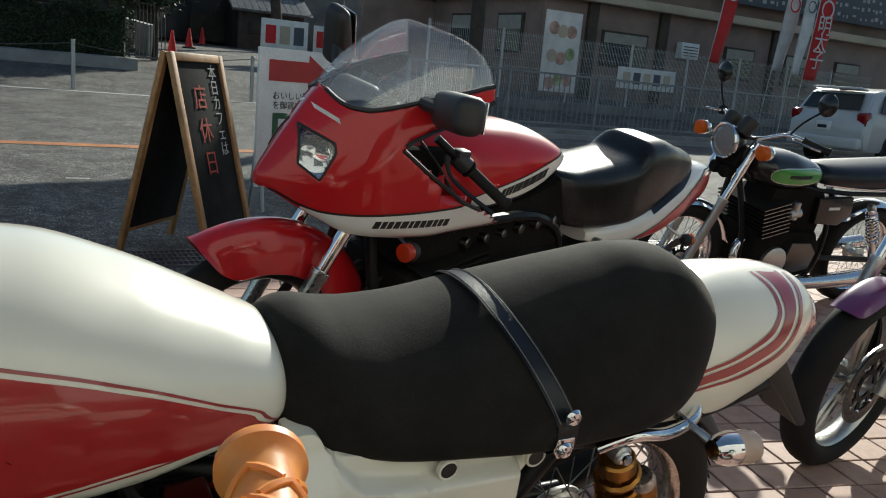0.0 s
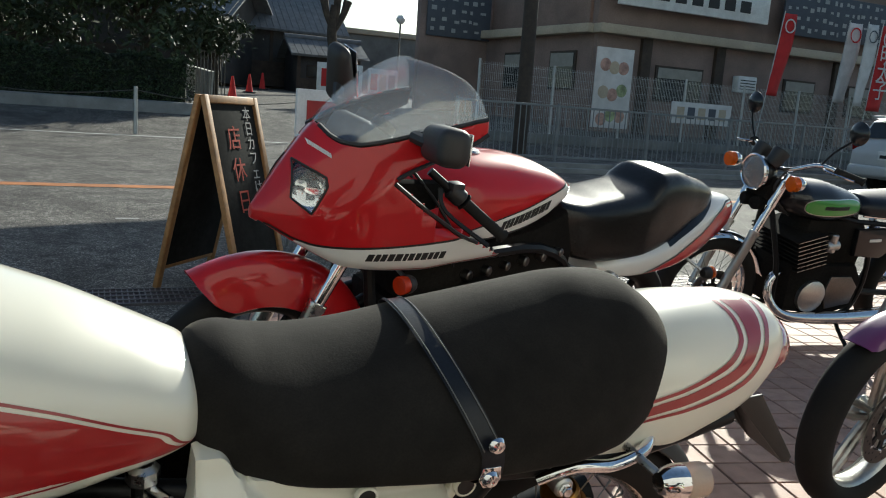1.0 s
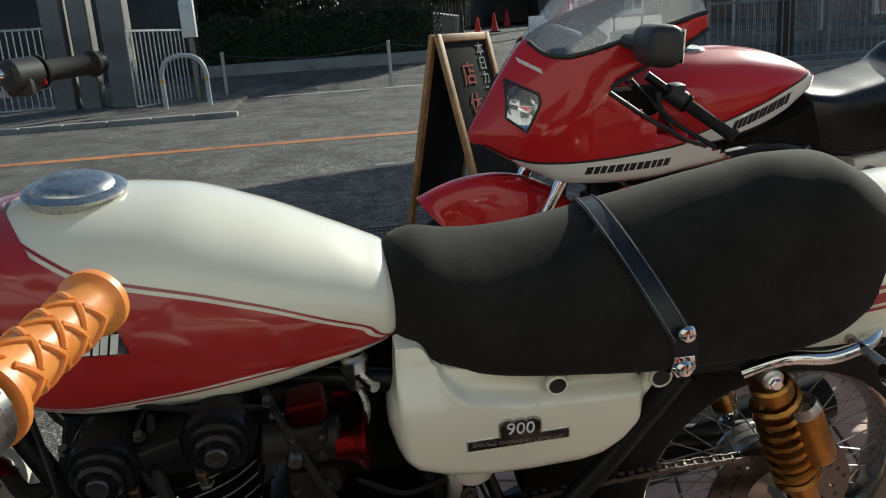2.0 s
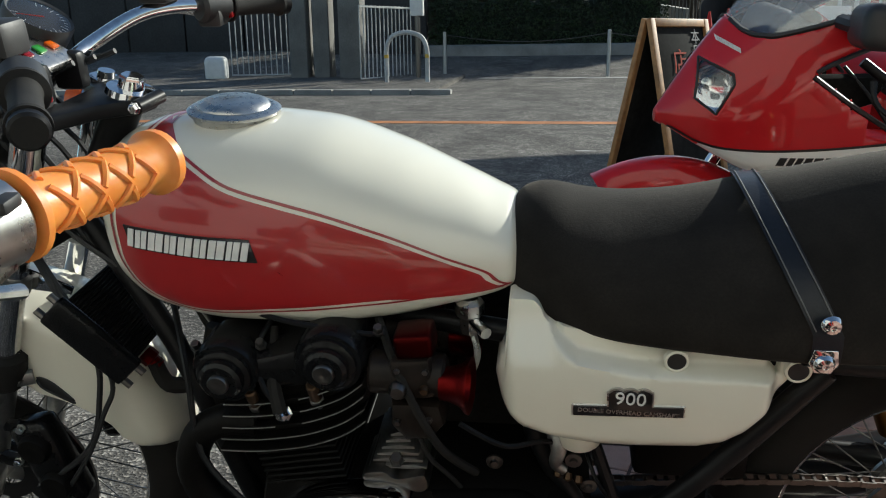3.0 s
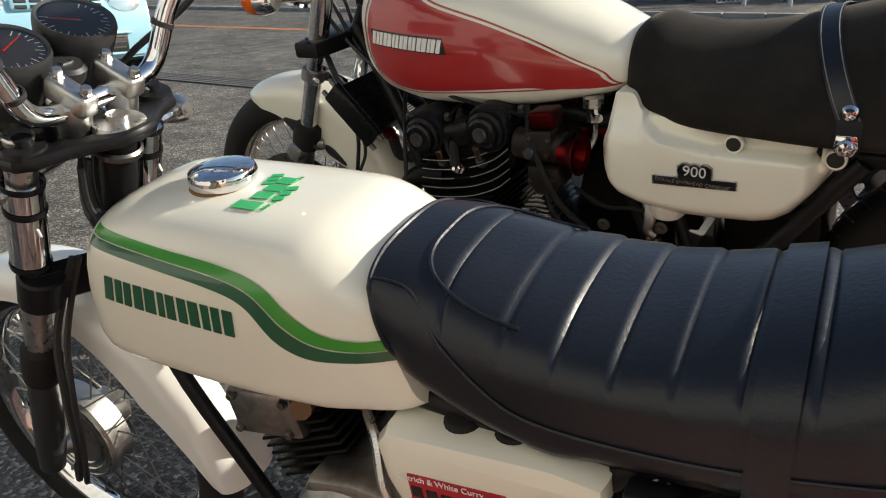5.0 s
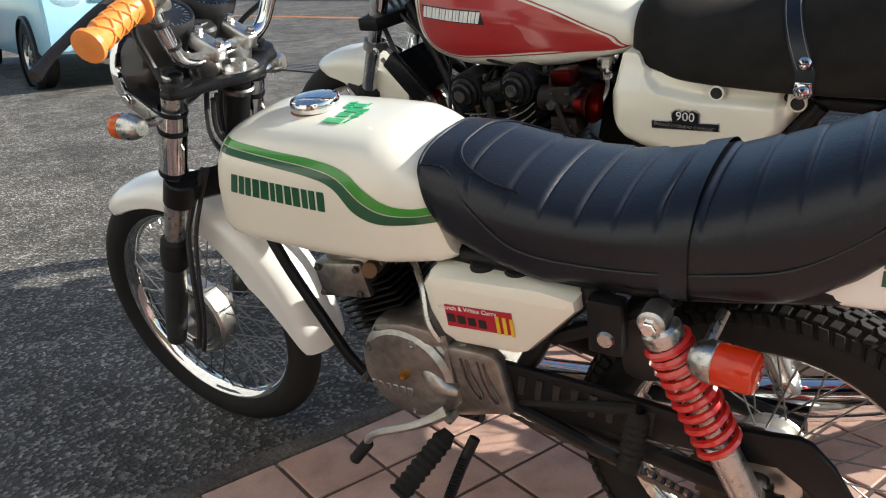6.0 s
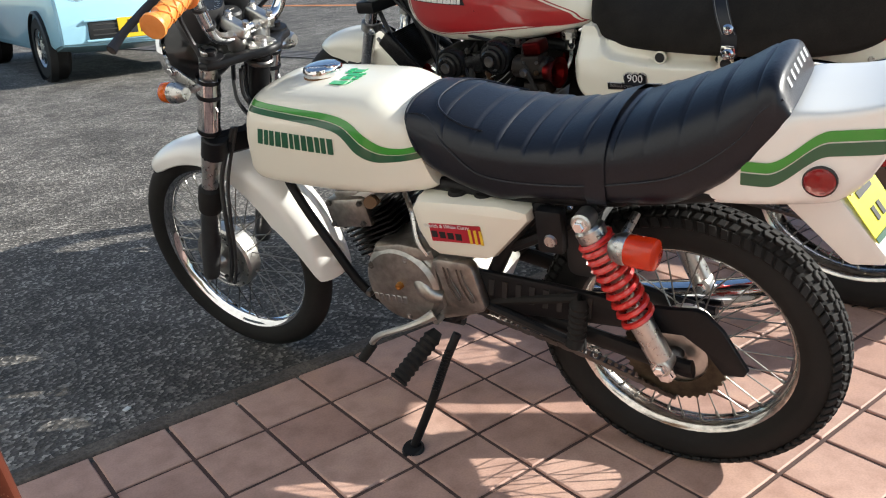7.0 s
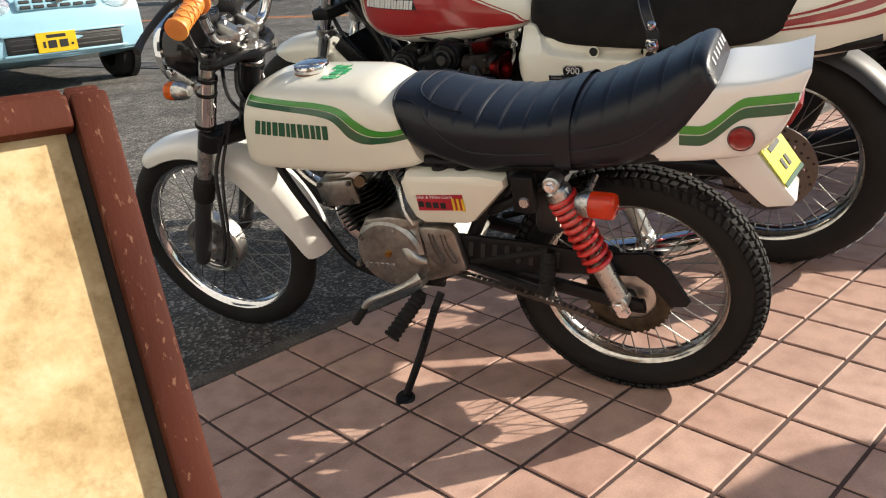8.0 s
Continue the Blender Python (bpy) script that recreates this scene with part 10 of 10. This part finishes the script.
# gates and pillars on the left of the far side
bar_fence(street(15.2, -6.3, 0, radians(12)), 1.3, 1.5, 0.11, "white_metal", "white barred steel gate leaf", (0.05, 0.98), 0.011, "gate leaves")
bar_fence(street(14.2, -3.42, 0, radians(62)), 1.5, 1.35, 0.11, "white_metal", "white barred steel gate leaf", (0.05, 0.98), 0.011, "gate leaves")
bar_fence(street(14.6, -16.2, 0, radians(3)), 4.6, 1.25, 0.13, "dark_steel", "dark barred steel fence panel", (0.06, 0.97), 0.012, "gate leaves")
for k, (w, s, a, h) in enumerate(((14.9, -4.75, 0.34, 2.4), (14.9, -4.30, 0.30, 2.4), (14.8, -3.72, 0.42, 2.4))):
    bm = B()
    box(bm, (0, 0, h / 2), (a, 0.4, h), None, 0.02)
    pl = part("gate_pillar", bm, "grey_block", None)
    pl.matrix_world = street(w, s, -0.05)
    tagged(pl, "grey concrete gate pillar, weathered", "pillar", "gate pillars")
bm = B()
box(bm, (0, 0, 0.24), (0.42, 0.3, 0.46), Matrix.Rotation(0.2, 4, "Z"), 0.10, 4)
bg_ = part("refuse_sack", bm, "white_plate", None)
bg_.matrix_world = street(14.6, -6.35, 0.0)
tagged(bg_, "white sack standing beside the gate", "sack")
mb = thing("meter_box", street(14.6, -2.45, 0.0), "pale meter box on a dark steel post", "meter box")
bm = B()
box(bm, (0, 0, 1.45), (0.24, 0.14, 0.62), None, 0.02)
part("box", bm, "white_plate", mb)
bm = B()
cyl(bm, (0, 0.02, -0.1), (0, 0.02, 1.2), 0.05, n=12)
part("post", bm, "dark_steel", mb)
def wall_block(name, m, size, mat, label):
    bm = B()
    box(bm, (0, 0, size[2] / 2), size, None, 0.01)
    ob = part(name, bm, mat, None)
    ob.matrix_world = m
    return tagged(ob, label, "wall", kind="structure")
for k in range(11):
    wall_block("boundary_wall", street(19.5, -7.0 - 1.55 * k, -0.1), (1.5, 0.2, 2.6), "dark_wall", "dark stained boundary wall panel")
wall_block("boundary_wall", street(18.6, -4.3, -0.1), (2.6, 0.2, 2.4), "dark_wall", "dark stained boundary wall panel")


# tiled-roof houses up the lane
def house(m, w, d, h, rise_, over, label, wall="plaster"):
    root = thing("house", m, label, "house")
    bm = B()
    box(bm, (0, 0, h / 2), (w, d, h), None, 0.01)
    part("wall", bm, wall, root)
    bm = B()
    for x in (-w / 2 + 0.08, 0, w / 2 - 0.08):
        box(bm, (x, -d / 2 - 0.01, h / 2), (0.14, 0.06, h))
    box(bm, (0, -d / 2 - 0.012, h * 0.22), (w, 0.05, h * 0.44))
    part("timber_frame", bm, "timber", root)
    for s in (1, -1):
        bm = B()
        L = math.hypot(d / 2 + over, rise_)
        ang = math.atan2(rise_, d / 2 + over)
        n = int((w + 2 * over) / 0.27)
        for k in range(n):
            x = -(w + 2 * over) / 2 + 0.27 * (k + 0.5)
            for j in range(int(L / 0.28)):
                t = (j + 0.5) * 0.28
                c = Vector((x, s * (-(d / 2 + over) + math.cos(ang) * t), h + math.sin(ang) * t - 0.0 + (0.012 if j % 2 else 0)))
                box(bm, c + Vector((0, 0, 0.03)), (0.25, 0.30, 0.03), Matrix.Rotation(s * ang, 4, "X") @ Matrix.Rotation(radians(3), 4, "X"))
        box(bm, (0, s * (-(d / 2 + over) / 2), h + rise_ / 2 - 0.03), (w + 2 * over, L, 0.06), Matrix.Rotation(s * ang, 4, "X"))
        roof = part("roof_slope", bm, "roof_tile", root, "grey clay tile roof slope", smooth=False)
    bm = B()
    cyl(bm, (-(w + 2 * over) / 2, 0, h + rise_ + 0.05), ((w + 2 * over) / 2, 0, h + rise_ + 0.05), 0.12, n=12)
    part("ridge", bm, "roof_tile", root)
    for x in (-1, 1):
        bm = B()
        f = [bm.verts.new((x * w / 2, -d / 2, h)), bm.verts.new((x * w / 2, d / 2, h)), bm.verts.new((x * w / 2, 0, h + rise_))]
        bm.faces.new(f)
        part("gable", bm, wall, root, smooth=False)
    for x in (-w * 0.25, w * 0.22):
        bm = B()
        box(bm, (x, -d / 2 - 0.02, h * 0.62), (w * 0.2, 0.05, h * 0.3), None, 0.01)
        wn_ = part("window", bm, "timber", root)
        bm = B()
        box(bm, (x, -d / 2 - 0.05, h * 0.62), (w * 0.17, 0.02, h * 0.25))
        part("pane", bm, "window_glass", wn_)
    return root


house(street(35.0, 3.0, 0, radians(-28)), 6.5, 5.0, 2.4, 1.7, 0.6, "old dark timber house with a grey tiled roof", "dark_wall")
house(street(26.0, -3.2, 0, radians(4)), 9.5, 4.5, 2.5, 1.5, 0.7, "long low dark timber house with a grey tiled roof", "dark_wall")
prism("lane_wall", 22.0, 31.0, 3.1, 3.3, 0.75, "plaster", "low white plaster wall along the lane", "wall")
house(street(37.0, 7.2, 0, radians(0)), 5.5, 5.0, 2.3, 1.9, 0.5, "old dark timber house with a grey tiled roof", "dark_wall")
house(street(33.0, 9.0, -0.2, radians(0)), 2.6, 2.2, 1.6, 0.7, 0.3, "small dark outbuilding with a tiled roof", "dark_wall")
wall_block("garage_wall", street(40.0, 13.5, -0.2), (9.0, 3.0, 3.1), "grey_block", "flat grey garage building at the lane's end")
bm = B()
box(bm, (0, 0, 0), (9.3, 3.3, 0.25), None, 0.03)
gp_ = part("garage_roof", bm, "beige", None)
gp_.matrix_world = street(40.0, 13.5, 2.9)
tagged(gp_, "pale flat roof edge of the garage", "roof", kind="structure")
lp = thing("street_lamp", street(34.0, 12.7, 0), "slim dark lamp post with a white globe", "street lamp")
bm = B()
cyl(bm, (0, 0, -0.1), (0, 0, 3.2), 0.05, 0.04, n=10)
part("pole", bm, "dark_steel", lp)
bm = B()
lathe(bm, [(0, -0.2), (0.1, -0.17), (0.19, -0.05), (0.2, 0.05), (0.12, 0.17), (0, 0.2)], (0, 0, 3.38), (0, 0, 1), 20)
part("globe", bm, "white_plate", lp)
# cones along the lane and small boards
for w, s in ((24.0, 4.0), (27.5, 5.1), (31.0, 6.2)):
    tc_ = thing("traffic_cone", street(w, s), "red traffic cone with a dark base", "traffic cone", "cones along the lane")
    bm = B()
    cyl(bm, (0, 0, 0.02), (0, 0, 0.62), 0.13, 0.03, n=16)
    part("cone", bm, "banner_red", tc_)
    bm = B()
    box(bm, (0, 0, 0.015), (0.36, 0.36, 0.04), None, 0.008)
    part("base", bm, "black_plastic", tc_)
for w, s, a, h, mt in ((22.0, 6.6, 1.3, 0.8, "white_plate"), (22.4, 8.0, 0.9, 0.75, "banner_white")):
    nb = thing("notice_board", street(w, s, 0), "low white notice board with faded pictures", "notice board")
    bm = B()
    box(bm, (0, 0, 0.45 + h / 2), (a, 0.05, h), None, 0.01)
    part("board", bm, mt, nb)
    for x in (-a / 2 + 0.05, a / 2 - 0.05):
        bm = B()
        cyl(bm, (x, 0.04, -0.05), (x, 0.04, 0.5), 0.03, n=8)
        part("leg", bm, "dark_steel", nb)
    for k in range(3):
        bm = B()
        box(bm, (-a * 0.3 + a * 0.3 * k, -0.028, 0.45 + h * 0.5), (a * 0.22, 0.006, h * 0.6))
        part("picture", bm, ("banner_red", "beige", "slate_sign")[k], nb, smooth=False)
bar_fence(street(20.0, 2.55, 0.0, radians(20)), 0.75, 1.3, 0.09, "dark_steel", "black barred garden gate", (0.05, 0.98), 0.012)

# restaurant across the road: corner building, dark brown with a beige band
rb = thing("restaurant_building", street(20.0, 13.0, 0.0), "dark brown restaurant building with a beige band and windows", "building")
H1 = 2.82
def rbox(nm, c, s, mat, parent=rb, bev=0.01, label=""):
    bm = B()
    box(bm, c, s, None, bev)
    return part(nm, bm, mat, parent, label)
rbox("front_wall", (9.3, 0.15, H1 / 2), (17.4, 0.3, H1), "brown_wall")
SIDE = Matrix.Translation((0.60, 0.0, 0.0)) @ Matrix.Rotation(radians(10.5), 4, "Z")
def sbox(nm, c, s, mat, parent=rb, bev=0.01):
    """A piece of the building's side, which runs back from the corner."""
    bm = B()
    box(bm, c, s, None, bev)
    bmesh.ops.transform(bm, matrix=SIDE, verts=bm.verts)
    return part(nm, bm, mat, parent)
sbox("side_wall", (0.16, 2.75, H1 / 2), (0.3, 5.2, H1), "brown_wall")
rbox("ground_band", (9.4, -0.12, H1 + 0.10), (17.9, 0.55, 0.26), "beige", rb, 0.02)
sbox("ground_band", (-0.06, 2.70, H1 + 0.10), (0.55, 5.3, 0.258), "beige", rb, 0.02)
rbox("upper_wall", (9.5, 0.35, H1 + 1.55), (17.6, 0.3, 2.7), "brown_wall")
sbox("upper_wall", (0.30, 2.95, H1 + 1.55), (0.3, 4.8, 2.7), "brown_wall")
rbox("wing_wall", (-1.5, 5.35, 2.1), (2.7, 0.3, 4.2), "brown_wall")
rbox("cornice", (9.5, 0.05, H1 + 2.98), (18.0, 0.9, 0.22), "beige", rb, 0.02)
for y in (1.35, 3.6):
    wn_ = sbox("window", (-0.02, y, 1.75), (0.08, 1.15, 1.15), "timber")
    sbox("pane", (-0.065, y, 1.75), (0.02, 1.03, 1.03), "window_glass", wn_, 0)
    sbox("blind", (-0.078, y, 2.05), (0.012, 1.01, 0.40), "blind", wn_, 0)
for k, (x, w) in enumerate(((1.45, 0.8), (3.65, 1.8), (8.6, 1.4), (11.5, 1.4), (14.2, 1.4))):
    wn_ = rbox("window", (x, -0.02, 1.55), (w, 0.08, 1.05), "timber")
    rbox("pane", (x, -0.065, 1.55), (w - 0.12, 0.02, 0.93), "window_glass", wn_, 0)
    rbox("blind", (x, -0.078, 1.86), (w - 0.14, 0.012, 0.30), "blind", wn_, 0)
for k, x in enumerate((2.3, 5.1, 10.2)):
    rbox("pilaster", (x, -0.06, H1 / 2), (0.35, 0.16, H1), "timber")
ac = rbox("air_conditioner", (6.1, -0.2, 1.75), (0.75, 0.28, 0.5), "white_plate", rb, 0.03)
for k in range(4):
    rbox("grille_bar", (6.1, -0.345, 1.6 + 0.09 * k), (0.6, 0.01, 0.03), "ink", ac, 0)
sg = rbox("roof_sign", (3.8, -0.3, H1 + 1.40), (5.6, 0.12, 1.2), "white_plate", rb, 0.02, "white sign board with dark marks")
for k in range(7):
    rbox("sign_mark", (1.9 + 0.62 * k, -0.37, H1 + 1.22), (0.40, 0.02, 0.34), "ink", sg, 0)
for x0, y0, z0, n in ((-2.65, 5.1, 2.72, 2), (7.3, -0.25, H1 + 0.62, 9)):
    sl = rbox("slate_board", (x0 + 0.575 * n, y0, z0 + 0.68), (1.15 * n, 0.08, 1.36), "slate_sign", rb, 0.01)
    rr = random.Random(n + 90)
    for row in range(4):
        x = x0 + 0.12
        while x < x0 + 1.15 * n - 0.3:
            w = rr.uniform(0.07, 0.2)
            rbox("chalk_mark", (x + w / 2, y0 - 0.05, z0 + 0.22 + 0.32 * row + rr.uniform(-0.05, 0.05)), (w, 0.01, rr.uniform(0.06, 0.15)), "white_chalk", sl, 0)
            x += w + rr.uniform(0.06, 0.3)

# barred guard fence and tall mesh fence before it
rr = random.Random(5)
for k in range(9):
    fp = thing("barred_fence", street(12.6, 6.0 + 2.02 * k, 0.08), "dusty grey barred fence panel beside the road", "fence", "roadside fence")
    for j in range(17):
        bm = B()
        cyl(bm, (j * 0.12, 0, 0.10), (j * 0.12, 0, 1.02), 0.010, n=6)
        part("bar", bm, "fence_grey", fp)
    for z in (0.12, 1.03):
        bm = B()
        box(bm, (1.0, 0, z), (2.0, 0.035, 0.04), None, 0.005, 1)
        part("rail", bm, "fence_grey", fp)
    bm = B()
    cyl(bm, (-0.04, 0, -0.1), (-0.04, 0, 1.08), 0.03, n=10)
    part("post", bm, "fence_grey", fp)
for k in range(8):
    mf = thing("mesh_fence", street(17.0, 8.47 + 2.0 * k, 0.0), "white welded mesh fence panel on a low wall", "fence", "mesh fence")
    bm = B()
    box(bm, (1.0, 0, 0.10), (2.0, 0.16, 0.24), None, 0.01)
    part("plinth", bm, "grey_block", mf)
    bm = B()
    cyl(bm, (0, 0, 0.0), (0, 0, 1.85), 0.03, n=10)
    part("post", bm, "white_metal", mf)
    bm = B()
    for j in range(40):
        box(bm, (j * 0.05, 0, 1.0), (0.006, 0.006, 1.6))
    for j in range(9):
        box(bm, (1.0, 0.006, 0.22 + 0.19 * j), (2.0, 0.006, 0.006))
    tagged(part("mesh_wire", bm, "white_metal", mf, smooth=False), kind="stuff")
M["pale_dish"] = surface("faded_pink_print", (0.50, 0.30, 0.24), 0.7, grain=12, vary=0.4, bump=0)
M["pale_green"] = surface("faded_green_print", (0.36, 0.42, 0.22), 0.7, grain=12, vary=0.4, bump=0)
po = thing("poster", street(16.9, 11.55, 0.0), "tall pale poster of dishes on the mesh fence", "poster")
bm = B()
box(bm, (0.55, -0.02, 1.45), (1.1, 0.02, 1.95), None, 0.003)
sheet = part("sheet", bm, "banner_white", po)
rr = random.Random(21)
for k in range(9):
    bm = B()
    x, z = 0.28 + 0.27 * (k % 3), 0.75 + 0.6 * (k // 3)
    lathe(bm, [(0, 0.004), (0.15, 0.003), (0.16, 0)], (x, -0.032, z + rr.uniform(-0.1, 0.1)), (0, -1, 0), 18)
    part("dish_picture", bm, ("pale_dish", "pale_green", "pale_dish", "beige")[k % 4], sheet)
nt2 = thing("fence_notice", street(16.92, 15.0, 0.0), "small white notice fixed to the mesh fence", "notice")
bm = B()
box(bm, (0, -0.02, 1.0), (2.0, 0.02, 0.55), None, 0.003)
sheet = part("sheet", bm, "banner_white", nt2)
for k in range(5):
    bm = B()
    box(bm, (-0.7 + 0.35 * k, -0.034, 1.0), (0.24, 0.006, 0.3))
    part("picture", bm, "slate_sign" if k % 2 else "beige", sheet, smooth=False)


def nobori(m, label, words, colour, ink, h=2.3, w=0.55, lean=0.0):
    root = thing("banner", m, label, "banner", "shop banners")
    bm = B()
    tube(bm, [(0, 0, 0), (lean * 0.5, 0, 1.9), (lean, 0, 3.9)], 0.014, 8, 3)
    part("pole", bm, "white_metal", root)
    bm = B()
    rows = []
    for i in range(15):
        t = i / 14
        z = 3.85 - h * t
        row = []
        for k in range(5):
            u = k / 4
            row.append(bm.verts.new((lean * z / 3.9 + u * w, 0.05 * math.sin(3.1 * u + 5 * t) * (0.3 + u), z - 0.03 * math.sin(4 * t))))
        rows.append(row)
    for a, b in zip(rows, rows[1:]):
        for k in range(4):
            bm.faces.new([a[k], a[k + 1], b[k + 1], b[k]])
    cl_ = part("cloth", bm, colour, root)
    so_ = cl_.modifiers.new("thickness", "SOLIDIFY")
    so_.thickness = 0.004
    for k, ch in enumerate(words):
        lettering("character", ch, w * 0.95, Matrix.Translation((lean * (3.2 - 0.5 * k) / 3.9 + w / 2, -0.075, 3.05 - 0.47 * k)) @ Matrix.Rotation(radians(90), 4, "X"), ink, root, 0.003)
    bm = B()
    lathe(bm, [(w * 0.40, 0), (w * 0.42, 0.006), (w * 0.34, 0.006), (w * 0.33, 0)], (lean * 0.93 + w / 2, -0.055, 3.52), (0, -1, 0), 24)
    part("ring_print", bm, ink, root)
    return root


nobori(street(16.6, 16.6, 0), "red and white shop banner on a white pole", "", "banner_red", "banner_white", 2.2, 0.45, 0.55)
nobori(street(16.4, 18.9, 0), "red and white shop banner on a white pole", "", "banner_white", "banner_red", 2.2, 0.5, 0.45)
nobori(street(15.8, 19.55, 0), "red shop banner with large white characters", "明太子", "banner_red", "banner_white", 2.3, 0.62, 0.35)
nobori(street(15.8, 19.05, 0), "pale shop banner on a white pole", "", "banner_white", "slate_sign", 2.2, 0.4, 0.3)
nobori(street(15.6, 23.5, 0), "red and white shop banner on a white pole", "", "banner_red", "banner_white", 2.2, 0.6, 0.5)

# tall sign pole beside the restaurant; its broad board shades the near lane
sp_ = thing("pole_sign", street(14.6, 8.35, 0), "tall dark sign pole with an unseen oval shade board", "pole sign")
bm = B()
cyl(bm, (0, 0, -0.2), (0, 0, 6.6), 0.15, 0.14, n=18)
part("pole", bm, "timber", sp_)
# oval board above the view, added to cast the near lane's shade
bm = B()
lathe(bm, [(0, -0.2), (2.3, -0.2), (2.4, -0.12), (2.4, 0.12), (2.3, 0.2), (0, 0.2)], (0, 0, 0), (0.0, 1, 0), 48)
for v in bm.verts:
    v.co = Vector((1.32 + v.co.x * 1.3, -0.36 + v.co.y, 6.0 + v.co.z * 0.46))
part("board", bm, "white_plate", sp_)

# unseen wall behind the camera added to bounce light, and the street's far ends
M["bounce_render"] = surface("pale_bounce_render", (0.50, 0.50, 0.48), 0.85, grain=20, vary=0.08, stain=0.7)
sw = thing("bounce_wall", pose(-2.9, -1.0, 0, 0, 0, 0), "unseen pale rendered wall with large windows, added to bounce light", "building", kind="structure")
bm = B()
box(bm, (-0.2, 0, 2.7), (0.4, 15.0, 5.4), None, 0.02)
part("wall", bm, "bounce_render", sw)
for y in (-4.5, -1.0, 2.5):
    bm = B()
    box(bm, (0.015, y, 1.35), (0.05, 1.5, 1.2), None, 0.01)
    fr_ = part("window_frame", bm, "timber", sw)
    bm = B()
    box(bm, (0.045, y, 1.35), (0.02, 1.36, 1.06))
    part("pane", bm, "window_glass", fr_)

# ---------------------------------------------------------------- tiled forecourt
TP = 0.15
pave = B()
box(pave, (1.2, -3.02, -0.0165), (9.0, 6.0, 0.025))
pavement = tagged(part("pavement", pave, "grout", None, smooth=False), "forecourt paved with square pink terracotta tiles", "paving", kind="structure")
edge = B()
box(edge, (1.2, 0.0245, -0.012), (9.0, 0.045, 0.026), None, 0.004, 1)
tagged(part("kerb_edging", edge, "dirty_concrete", None), "narrow weathered concrete edging along the tiles", "kerb", kind="structure")


def tile_mesh(seed):
    rr = random.Random(seed)
    bm = B()
    g, h = TP / 2 - 0.0042, 0.0045
    lo = [bm.verts.new((sx * g, sy * g, -0.008)) for sx, sy in ((-1, -1), (1, -1), (1, 1), (-1, 1))]
    mid = [bm.verts.new((sx * g, sy * g, h - 0.0022)) for sx, sy in ((-1, -1), (1, -1), (1, 1), (-1, 1))]
    hi = [bm.verts.new((sx * (g - 0.0022), sy * (g - 0.0022), h - 0.0022 + 0.0022 + rr.uniform(-0.0004, 0.0004))) for sx, sy in ((-1, -1), (1, -1), (1, 1), (-1, 1))]
    for A, C in ((lo, mid), (mid, hi)):
        for k in range(4):
            bm.faces.new([A[k], A[(k + 1) % 4], C[(k + 1) % 4], C[k]])
    bm.faces.new(hi)
    me = bpy.data.meshes.new("tile")
    bm.to_mesh(me)
    bm.free()
    me.materials.append(M["tile"])
    return me


TILES = [tile_mesh(k) for k in range(6)]
rest_v, rest_f = [], []
rr = random.Random(7)
for i in range(-22, 38):
    for j in range(0, 40):
        x, y = (i + 0.5) * TP, -(j + 0.5) * TP
        z = -0.0045 + rr.uniform(-0.0006, 0.0006)
        near = -1.2 < x < 1.55 and j < 16
        if near and (x + 0.2) ** 2 + (y + 0.9) ** 2 < 1.45 ** 2:
            ob = new("tile", TILES[rr.randrange(6)])
            ob.parent = pavement
            ob.location = (x, y, z)
            ob.rotation_euler = (rr.uniform(-0.004, 0.004), rr.uniform(-0.004, 0.004), rr.choice((0, 1, 2, 3)) * math.pi / 2)
        else:
            me = TILES[rr.randrange(6)]
            o = len(rest_v)
            rest_v += [(v.co.x + x, v.co.y + y, v.co.z + z) for v in me.vertices]
            rest_f += [tuple(o + k for k in q.vertices) for q in me.polygons]
me = bpy.data.meshes.new("far_tiles")
me.from_pydata(rest_v, [], rest_f)
me.materials.append(M["tile"])
ob = new("far_tiles", me)
ob.parent = pavement
tagged(ob, kind="stuff")
